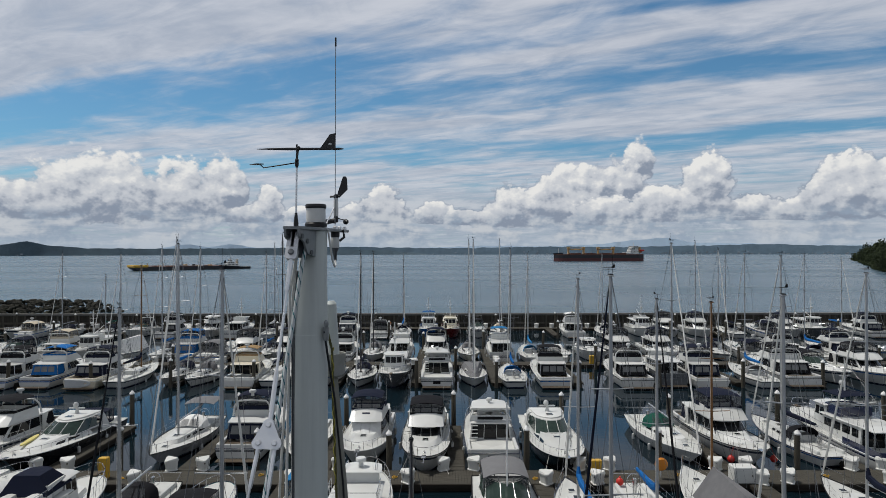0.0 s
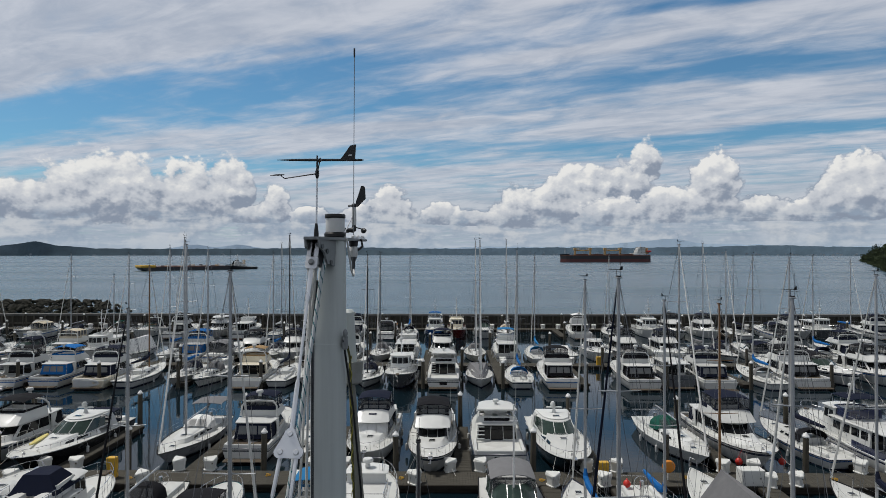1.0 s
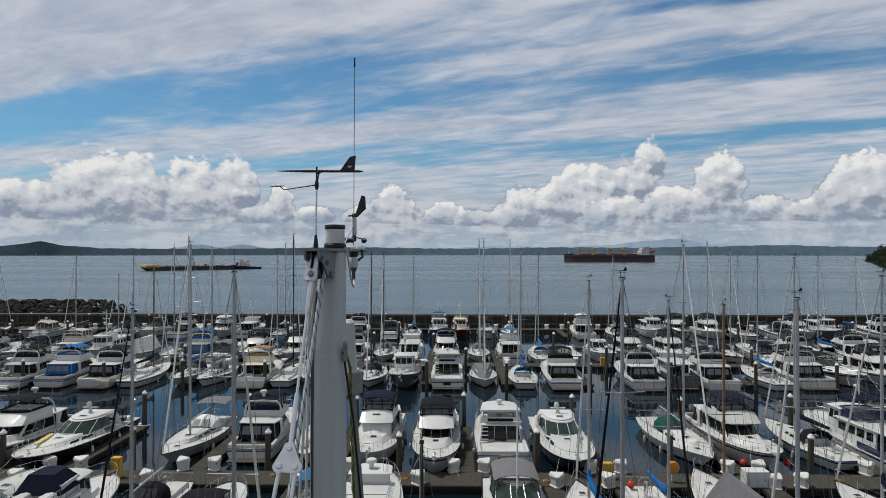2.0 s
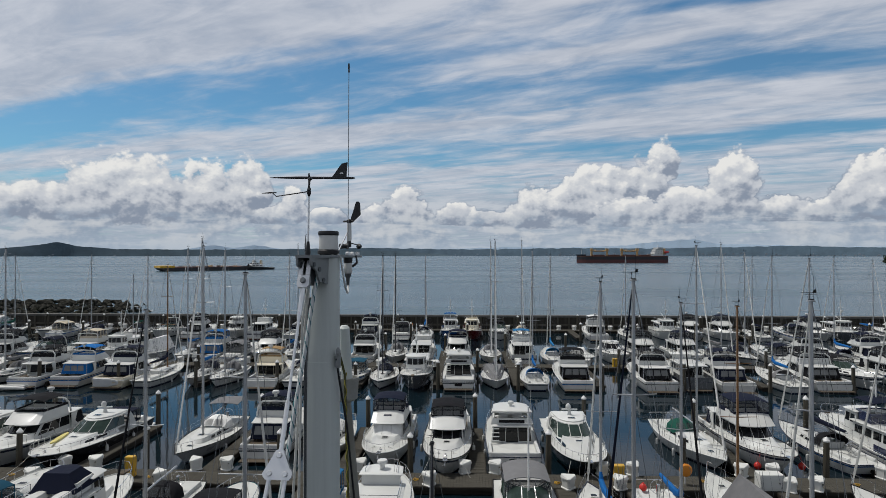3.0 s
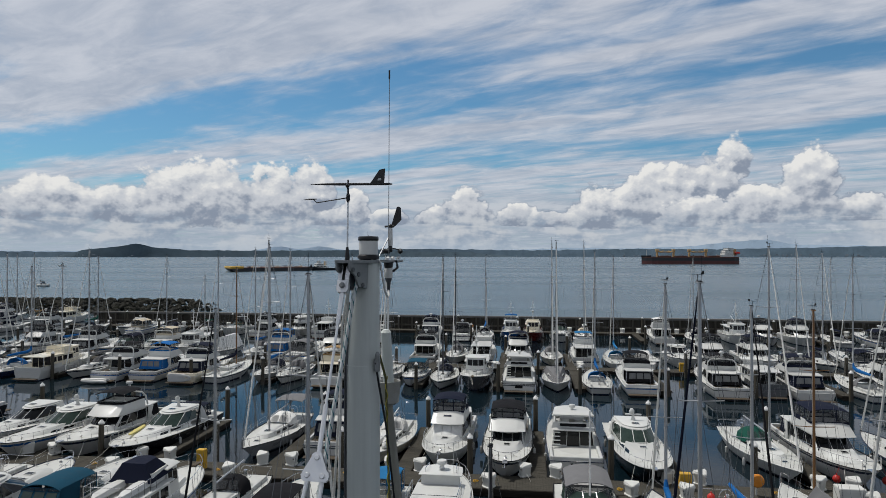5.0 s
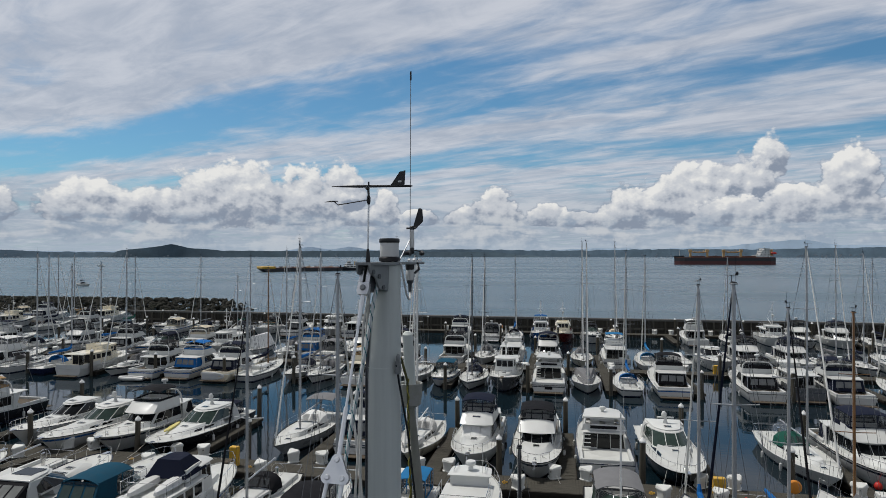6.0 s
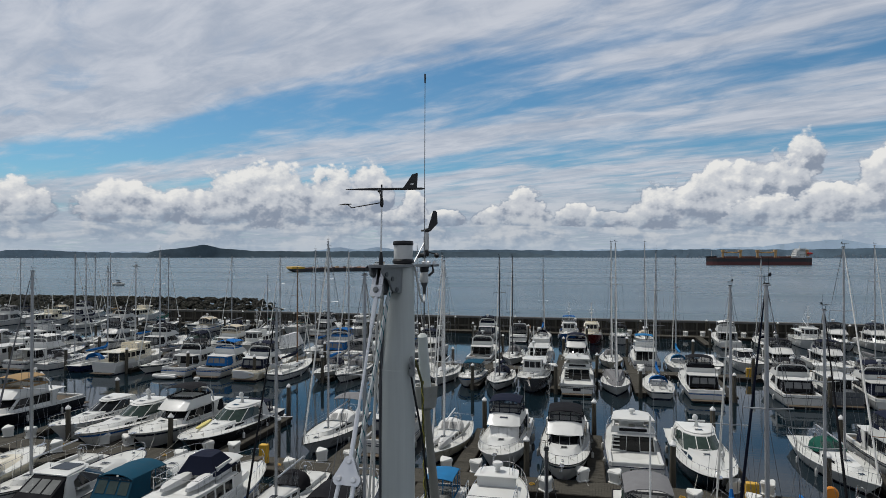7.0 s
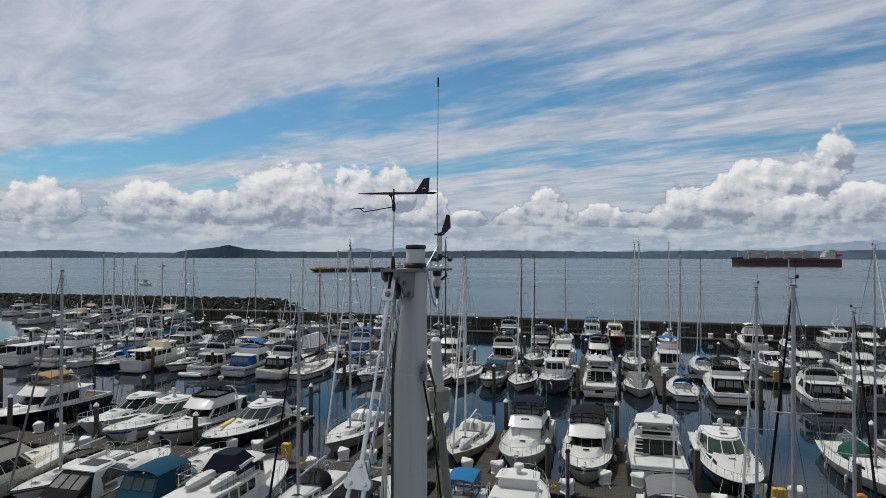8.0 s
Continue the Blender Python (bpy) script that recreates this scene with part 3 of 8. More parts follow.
def flybridge(x, y, head=180, L=11.5, B=3.8, top=None, boot=None, bottom=None, band=None, house=None, canvas="navy", enclosed=True, label="", hard=False, arch=True, screen=None, tall=1.0, dome=True, stern_tender=False, name_bar=False, red_fenders=False, lid=1.05):
    """A flybridge cruiser: saloon with windows, bridge deck with coaming and a cloth or hard top, cockpit aft."""
    e = holder("flybridge_cruiser")
    top, house = top or GEL, house or GEL
    half, sheer = hull(e, L, B, 1.62, 1.0, top, boot or STRIPE_NAVY, bottom or BOTTOM, band)
    w = B / 2 - 0.42
    z0 = sheer(0.4) - 0.05
    H = House(-L * 0.20, L * 0.22, w, w * 0.86, z0, z0 + 1.3 * tall, rake=1.5, lean=0.16, bow=0.7)
    H.body(e, house, "saloon", roof=house, over=0.16)
    H.side_panes(e, [(0.05, 0.35), (0.37, 0.67), (0.69, 0.95)], 0.30, 0.90)
    H.front_panes(e, 3, 0.26, 0.90, screen or GLASS, 0.95, 0.02)
    H.pane(e, "b", -0.94, -0.34, 0.10, 0.95)
    H.pane(e, "b", -0.31, 0.29, 0.02, 0.95)
    H.pane(e, "b", 0.32, 0.94, 0.10, 0.95)
    zo = z0 + 1.3 * tall
    if not hard:
        o = Geo()
        oy, ow = -L * 0.335, w + 0.10
        for za, gr in ((zo + 0.01, 0.0),):
            o.loft([[(-ow * k, oy - q, zz), (ow * k, oy - q, zz), (ow + 0.04, -L * 0.19, zz), (-ow - 0.04, -L * 0.19, zz)] for zz, k, q in ((za, 0.88, -0.03), (za + 0.03, 0.90, 0.0), (za + 0.08, 0.90, 0.0), (za + 0.10, 0.88, -0.03))], 0)
        o.done("bridge_overhang", house, e)
        for sg in (1, -1):
            o = Geo()
            o.tube([(sg * ow * 0.86, oy + 0.12, zo + 0.02), (sg * ow * 0.92, oy - 0.05, sheer(0.15) + 0.2)], 0.025, 5)
            o.done("overhang_post", STEEL, e)
            o = Geo()
            o.loft([[(sg * (ow + 0.02), -L * 0.19, zz), (sg * (ow + 0.02), -L * 0.19 - d, zz), (sg * (ow - 0.05), -L * 0.19 - d, zz), (sg * (ow - 0.05), -L * 0.19, zz)] for zz, d in ((sheer(0.25), L * 0.09), (sheer(0.25) + 0.5, L * 0.035), (zo + 0.01, L * 0.06))], 0)
            o.done("cockpit_wing", house, e)
    wrap = not hard and canvas in ("navy", "black", "blue", "grey") and (int(abs(x) * 10) % 3 != 0)
    if wrap:
        cc = Geo()
        ya, yb, za = -L * 0.335 + 0.04, -L * 0.20, sheer(0.2) + 0.24
        cc.loft([[(-w * 0.97, ya - 0.25, za), (w * 0.97, ya - 0.25, za), (w * 1.0, yb, za), (-w * 1.0, yb, za)], [(-w * 0.86, ya, zo), (w * 0.86, ya, zo), (w * 0.98, yb, zo), (-w * 0.98, yb, zo)]], 0)
        cob = cc.done("cockpit_enclosure", CANVAS[canvas], e)
        for i in range(3):
            q = Geo()
            xa, xb = -0.84 + 0.58 * i, -0.34 + 0.58 * i
            pts = [Vector((w * lerp(0.97, 0.86, t) * xx, lerp(ya - 0.25, ya, t) - 0.012, lerp(za, zo, t))) for xx, t in ((xa, 0.30), (xb, 0.30), (xb, 0.86), (xa, 0.86))]
            q.loft([pts, [p + Vector((0, 0.02, 0)) for p in pts]], 0)
            q.done("clear_panel", VINYLPALE, cob)
    cs = Geo()
    cs.box(-B / 2 + 0.42, B / 2 - 0.42, -L / 2 + 0.32, -L * 0.205, 0.0, 0.03, 0.0, at=(0, 0, sheer(0.12) + 0.01))
    cs.done("cockpit_sole", NONSKID if hard else TEAK, e)
    T = House(L * 0.08, L * 0.42, w * 0.95, w * 0.62, sheer(0.65) - 0.10, sheer(0.65) + 0.40, rake=1.5, lean=0.28, bow=0.8)
    T.body(e, house, "trunk_cabin")
    hatch(e, 0, L * 0.22, sheer(0.65) + 0.40)
    zb = z0 + 1.3 * tall + 0.10
    fh = 0.45 if hard else 0.74
    yf = L * 0.22 - 1.5 + (0.25 if hard else 0.50)
    F = House(-L * 0.17, yf, w * 1.0, w * 0.90, zb - 0.04, zb + fh, rake=0.4 if hard else 1.0, lean=0.12, bow=0.26)
    g = Geo()
    outer, inner = [F.ring(0), F.ring(1)], [F.ring(1, -0.10), F.ring(0.1, -0.16)]
    g.loft(outer + inner, 0, True, False)
    g.done("bridge_coaming", house, e, smooth=True)
    s = Geo()
    s.box(-0.9, -0.2, -0.3, 0.2, 0, 0.5, 0.06, at=(0, 0, zb))
    s.box(0.2, 0.9, -0.3, 0.2, 0, 0.5, 0.06, at=(0, 0, zb))
    s.box(-0.9, 0.9, -0.38, -0.28, 0.3, 0.85, 0.04, at=(0, 0, zb))
    s.done("helm_seat", CANVAS["beige"] if canvas in ("tan", "beige") else CANVAS["white"], e)
    if name_bar:
        F.pane(e, "f", -0.24, 0.26, 0.60, 0.72, STRIPE_NAVY, "lettering_bar")
    if not (canvas and enclosed):
        F.front_panes(e, 3, 1.02, 1.30, CLEAR, 0.86, 0.02)
    if canvas and not hard:
        wc = Geo()
        wc.loft([F.ring(0.72, 0.012)[:2] + F.ring(0.72, 0.012)[-2:], F.ring(1.12, 0.012)[:2] + F.ring(1.12, 0.012)[-2:]], 0, True, False) if enclosed else wc.loft([F.ring(0.97, 0.015), F.ring(1.18, 0.015), F.ring(1.18, -0.02), F.ring(0.97, -0.02)], 0, True, False)
        wc.done("weather_cloth", CANVAS[canvas], e)
    if hard:
        K = House(-L * 0.19, L * 0.10, w * 1.0, w * 0.84, zb + 0.92, zb + 1.0, rake=0.2, lean=0.10, bow=0.7)
        K.body(e, GEL, "hard_top", roof=GEL, over=0.08)
        p = Geo()
        for sg in (1, -1):
            for yy in (-L * 0.15, L * 0.06):
                p.tube([(sg * w * 0.84, yy, zb + 0.40), (sg * w * 0.80, yy - 0.1, zb + 0.95)], 0.03, 6)
        p.done("hard_top_post", GEL, e)
        zt = zb + 1.07
        radar(e, -L * 0.06, zt + 0.22, 0.24)
        v = Geo()
        v.box(-w * 0.62, w * 0.62, -L * 0.17 - 0.03, -L * 0.17 - 0.005, zb + 0.12, zb + 0.34, 0.01)
        v.done("dark_vent_strip", RUBBER, e)
        v = Geo()
        v.box(-0.42, 0.42, -L / 2 - 0.03, -L / 2 + 0.02, 0.55, 0.88, 0.01)
        v.done("transom_locker", RUBBER, e)
        for i in range(6):
            v = Geo()
            v.box(-w * 0.98, -w * 0.62, -L * 0.22 - 0.09 * i, -L * 0.22 - 0.09 * i + 0.16, zb - 0.25 - 0.27 * i, zb - 0.20 - 0.27 * i, 0.01)
            v.done("ladder_step", GEL, e)
    elif canvas:
        arch_top(e, -L * 0.165, yf - 1.1, w * 0.84, zb + fh, lid, CANVAS[canvas], "canopy", panes=enclosed, sag=0.2)
        zt = zb + fh + lid + 0.05
    else:
        zt = zb + 1.0
    if arch:
        a = Geo()
        ya = -L * 0.17
        pts = [(w * 1.0, ya - 0.3, zb + 0.1), (w * 0.95, ya - 0.1, zb + 0.9), (w * 0.75, ya, zt - 0.62), (0, ya, zt - 0.55), (-w * 0.75, ya, zt - 0.62), (-w * 0.95, ya - 0.1, zb + 0.9), (-w * 1.0, ya - 0.3, zb + 0.1)]
        a.tube(pts, 0.075, 6)
        a.done("radar_arch", GEL, e, smooth=True)
        if dome:
            radar(e, ya, zt + 0.05 if not hard else zt + 0.2)
    whip(e, w * 0.9, -L * 0.16, zb + 0.6, 2.6, 0.4)
    whip(e, -w * 0.9, -L * 0.16, zb + 0.6, 2.2, 0.4)
    c = Geo()
    for sg in (1, -1):
        c.box(sg * (B / 2 - 0.28) - 0.12, sg * (B / 2 - 0.28) + 0.12, -L / 2 + 0.15, -L * 0.22, -0.1, 0.28, 0.05, at=(0, 0, sheer(0.1)))
    c.box(-B / 2 + 0.3, B / 2 - 0.3, -L / 2 + 0.1, -L / 2 + 0.3, -0.1, 0.28, 0.05, at=(0, 0, sheer(0)))
    c.done("cockpit_coaming", top if top is CREAM else GEL, e)
    sp = Geo()
    sp.box(-B / 2 + 0.35, B / 2 - 0.35, -L / 2 - 0.75, -L / 2 + 0.02, 0.22, 0.30, 0.03)
    sp.done("swim_platform", TEAK, e)
    if stern_tender:
        d = dinghy_mesh(2.8)
        vs = [Vector((p[1], -L / 2 - 0.55 + (p[2] - 0.2) * 0.5, 0.85 + p[0] * 0.75)) for p in d.v]
        k = Geo()
        k.add(vs, d.f)
        k.done("tender", HYPALON, e, "inflatable tender tipped on its side", smooth=True)
    if red_fenders:
        for sg in (1, -1):
            q = Geo()
            q.turned([(0.02, -0.26), (0.16, -0.21), (0.25, -0.06), (0.25, 0.06), (0.16, 0.21), (0.05, 0.27), (0.05, 0.34)], 14, (sg * (half(0.90) + 0.22), L * 0.40, 0.62))
            q.tube([(sg * (half(0.90) + 0.22), L * 0.40, 0.95), (sg * half(0.90), L * 0.40, sheer(0.9))], 0.012, 4)
            q.done("round_fender", FENDERRED, e, "red round fender", smooth=True)
    rail(e, half, sheer, L, 0.52, 0.985, 0.62, 8)
    bow_gear(e, L, sheer(0.92) + 0.0)
    an = Geo()
    an.box(-0.16, 0.16, L / 2 - 0.25, L / 2 + 0.35, sheer(1) - 0.02, sheer(1) + 0.06, 0.02)
    an.tube([(0, L / 2 + 0.3, sheer(1) + 0.03), (0, L / 2 + 0.42, sheer(1) - 0.25), (0.15, L / 2 + 0.2, sheer(1) - 0.32)], 0.03, 5)
    an.done("anchor", STEEL, e)
    fenders(e, half, sheer, L, (0.25, 0.55))
    return finish(e, x, y, head, label, "motorboat", "motorboats")


def express(x, y, head=180, L=11.5, B=3.7, top=None, boot=None, bottom=None, band=None, canvas=None, hard=True, glass=None, label="", enclosed=True, dome=True, arch=False, pole=0.0, board=False, curtain=None, sunroof=False):
    """An express cruiser: long smooth foredeck, raked wrap-round windscreen, hard top or canvas over the cockpit."""
    e = holder("express_cruiser")
    top = top or GEL
    half, sheer = hull(e, L, B, 1.66, 1.05, top, boot or STRIPE_NAVY, bottom or BOTTOM, band)
    w = B / 2 - 0.28
    T = House(-L * 0.10, L * 0.44, w * 0.97, w * 0.60, sheer(0.6) - 0.12, sheer(0.6) + 0.42, rake=1.7, lean=0.36, bow=1.0)
    T.body(e, GEL, "foredeck_cabin")
    hatch(e, 0, L * 0.17, sheer(0.6) + 0.42, 0.55, 0.45)
    hatch(e, 0, L * 0.08, sheer(0.6) + 0.42, 1.1, 0.35)
    T.side_panes(e, [(0.25, 0.48), (0.54, 0.72)], 0.30, 0.58)
    z0 = sheer(0.45) + 0.30
    zh = z0 + 0.85
    W = House(-L * 0.20, L * 0.13, w * 0.95, w * 0.80, z0, zh, rake=1.75, lean=0.2, bow=1.0)
    f = Geo()
    f.loft([W.ring(0), W.ring(0.12), W.ring(0.12, -0.05), W.ring(0, -0.05)], 0, True, False)
    f.done("windscreen_base", GEL, e, smooth=True)
    W.front_panes(e, 3, 0.10, 0.97, glass or GREENGLASS, 0.99, 0.015)
    for sg in "lr":
        W.pane(e, sg, 0.52, 0.98, 0.10, 0.94, glass or GREENGLASS)
        W.pane(e, sg, 0.18, 0.50, 0.14, 0.88, glass or GREENGLASS)
    wf = Geo()
    for t in (-0.99, -0.33, 0.33, 0.99):
        wf.tube([W.front(t, 0.05) + Vector((0, 0.02, 0)), W.front(t, 1.0) + Vector((0, 0.02, 0))], 0.028, 5)
    wf.tube([W.front(-1 + 2 * i / 8, 1.0) for i in range(9)], 0.03, 5)
    for sg in (1, -1):
        wf.tube([W.side(0.15, 1.0, sg), W.side(1, 1.0, sg)], 0.03, 5)
    wf.done("windscreen_frame", GEL if hard else STEEL, e)
    if hard:
        K = House(-L * 0.25, L * 0.0, w * 0.84, w * 0.64, zh + 0.02, zh + 0.10, rake=0.25, lean=0.10, bow=0.8)
        K.body(e, GEL, "hard_top", roof=GEL, over=0.05)
        if not sunroof:
            hatch(e, 0, -L * 0.07, zh + 0.205, 0.6, 0.5)
        p = Geo()
        for sg in (1, -1):
            p = Geo()
            p.loft([[(sg * w * 0.97, -L * 0.30, sheer(0.2)), (sg * w * 0.97, -L * 0.21, sheer(0.2)), (sg * w * 0.90, -L * 0.21, sheer(0.2)), (sg * w * 0.90, -L * 0.30, sheer(0.2))], [(sg * w * 0.88, -L * 0.27, zh - 0.3), (sg * w * 0.88, -L * 0.22, zh - 0.3), (sg * w * 0.80, -L * 0.22, zh - 0.3), (sg * w * 0.80, -L * 0.27, zh - 0.3)], [(sg * w * 0.82, -L * 0.25, zh + 0.08), (sg * w * 0.82, -L * 0.16, zh + 0.08), (sg * w * 0.74, -L * 0.16, zh + 0.08), (sg * w * 0.74, -L * 0.25, zh + 0.08)]], 0)
            p.done("hard_top_support", GEL, e, smooth=True)
        if dome:
            g = Geo()
            g.turned([(0.2, 0.0), (0.12, 0.25), (0.10, 0.42)], 8, (0, -L * 0.15, zh + 0.18))
            g.box(-0.62, 0.62, -0.08, 0.08, 0.42, 0.52, 0.03, at=(0, -L * 0.15, zh + 0.18))
            g.turned([(0.14, 0.52), (0.20, 0.62), (0.20, 0.78), (0.10, 0.92)], 10, (0.1, -L * 0.15, zh + 0.18))
            g.done("radar_scanner", GEL, e, smooth=True)
        if canvas:
            arch_top(e, -L * 0.38, -L * 0.235, w * 0.82, sheer(0.2) + 0.25, zh - sheer(0.2) - 0.2, CANVAS[canvas], "cockpit_canopy", panes=enclosed)
    elif canvas:
        arch_top(e, -L * 0.36, -L * 0.06, w * 0.80, sheer(0.25) + 0.40, 1.40, CANVAS[canvas], "canopy", panes=enclosed, sag=0.30)
    if arch:
        a = Geo()
        ya, zt = -L * 0.26, zh + 0.75
        a.tube([(w, ya - 0.5, sheer(0.2)), (w * 0.92, ya - 0.1, zt - 0.5), (w * 0.7, ya + 0.1, zt), (-w * 0.7, ya + 0.1, zt), (-w * 0.92, ya - 0.1, zt - 0.5), (-w, ya - 0.5, sheer(0.2))], 0.085, 6)
        a.done("radar_arch", GEL, e, smooth=True)
        if dome:
            radar(e, ya + 0.1, zt + 0.3)
    if sunroof:
        q = Geo()
        q.box(-w * 0.46, w * 0.46, -L * 0.19, -L * 0.075, 0.0, 0.03, 0.012, at=(0, 0, zh + 0.213))
        q.done("sunroof", GLASS, e)
    if curtain:
        cm = CANVAS[curtain]
        yt, zt_, yb, zb_ = (-L * 0.245, zh + 0.10, -L * 0.42, sheer(0.1) + 0.25) if hard else (-L * 0.35, sheer(0.25) + 1.52, -L * 0.43, sheer(0.1) + 0.22)
        wt, wb = (w * 0.76, w * 0.86) if hard else (w * 0.80, w * 0.86)
        q = Geo()
        q.loft([[(-wb, yb, zb_), (wb, yb, zb_), (wt, yt, zt_), (-wt, yt, zt_)], [(-wb, yb + 0.04, zb_ - 0.02), (wb, yb + 0.04, zb_ - 0.02), (wt, yt + 0.04, zt_ - 0.02), (-wt, yt + 0.04, zt_ - 0.02)]], 0)
        for sg in (1, -1):
            q.loft([[(sg * wb, yb, zb_), (sg * wb, -L * 0.22, zb_ + 0.1), (sg * wt, -L * 0.20, zt_ - 0.03), (sg * wt, yt, zt_)], [(sg * (wb - 0.03), yb, zb_), (sg * (wb - 0.03), -L * 0.22, zb_ + 0.1), (sg * (wt - 0.03), -L * 0.20, zt_ - 0.03), (sg * (wt - 0.03), yt, zt_)]], 0)
        cob = q.done("aft_curtain", cm, e)
        nv = Vector((0, -(zt_ - zb_), yt - yb)).normalized() * 0.02
        nv = -nv if nv.y > 0 else nv
        for i in range(3):
            q = Geo()
            cs_ = []
            for s_, v_ in ((i / 3 + 0.03, 0.38), ((i + 1) / 3 - 0.03, 0.38), ((i + 1) / 3 - 0.03, 0.84), (i / 3 + 0.03, 0.84)):
                ww = lerp(wb, wt, v_) * 0.92
                cs_.append(Vector((lerp(-ww, ww, s_), lerp(yb, yt, v_), lerp(zb_, zt_, v_))) + nv)
            q.loft([cs_, [c_ - nv * 0.6 for c_ in cs_]], 0)
            q.done("curtain_window", VINYLPALE if curtain == "black" else GREENGLASS, cob)
    s = Geo()
    s.box(-w * 0.8, w * 0.8, -L * 0.46, -L * 0.40, 0, 0.35, 0.06, at=(0, 0, sheer(0.05) - 0.05))
    s.done("cockpit_seat", CANVAS["white"], e)
    s = Geo()
    s.box(-w * 0.5, -w * 0.1, -L * 0.12, -L * 0.07, 0, 0.55, 0.06, at=(0, 0, sheer(0.35)))
    s.done("helm_seat", CANVAS["white"], e)
    if pole:
        q = Geo()
        q.tube([(0, -L * 0.02, z0), (0, -L * 0.02, z0 + pole)], [0.06, 0.045], 8)
        q.box(-0.25, 0.25, -0.03, 0.03, 0, 0.05, 0.01, at=(0, -L * 0.02, z0 + pole * 0.82))
        q.done("light_pole", WHITEMAST, e)
    if board:
        q = Geo()
        q.loft([[(x0 + 0.62 + s * wd, L * 0.10 + t * 2.9, sheer(0.8) + 0.30 + 0.05 * t + h) for s, h in ((-1, 0), (-0.8, 0.08), (0.8, 0.08), (1, 0))] for t, wd, x0 in ((0, 0.08, 0.4), (0.1, 0.18, 0.34), (0.5, 0.24, 0.1), (0.9, 0.18, -0.14), (1.0, 0.06, -0.2))], 0, True, True)
        q.done("paddle_board", BOARDYEL, e, "yellow paddle board lashed on deck", smooth=True)
    sp = Geo()
    sp.box(-B / 2 + 0.3, B / 2 - 0.3, -L / 2 - 0.8, -L / 2 + 0.02, 0.25, 0.36, 0.05)
    sp.done("swim_platform", GEL, e)
    for sg in (1, -1):
        for u in (0.50, 0.62):
            q = Geo()
            xx = half(u) * 0.955
            q.box(-0.02, 0.02, -0.28, 0.28, -0.07, 0.07, 0.02, rz=-sg * 0, at=(sg * xx, -L / 2 + u * L * 0.98, sheer(u) * 0.66))
            q.done("hull_port", GLASS, e)
    rail(e, half, sheer, L, 0.48, 0.985, 0.5, 8)
    bow_gear(e, L, sheer(0.92) + 0.0)
    an = Geo()
    an.box(-0.15, 0.15, L / 2 - 0.3, L / 2 + 0.2, sheer(1) - 0.04, sheer(1) + 0.05, 0.02)
    an.done("anchor_roller", STEEL, e)
    fenders(e, half, sheer, L, (0.3, 0.6))
    return finish(e, x, y, head, label, "motorboat", "motorboats")


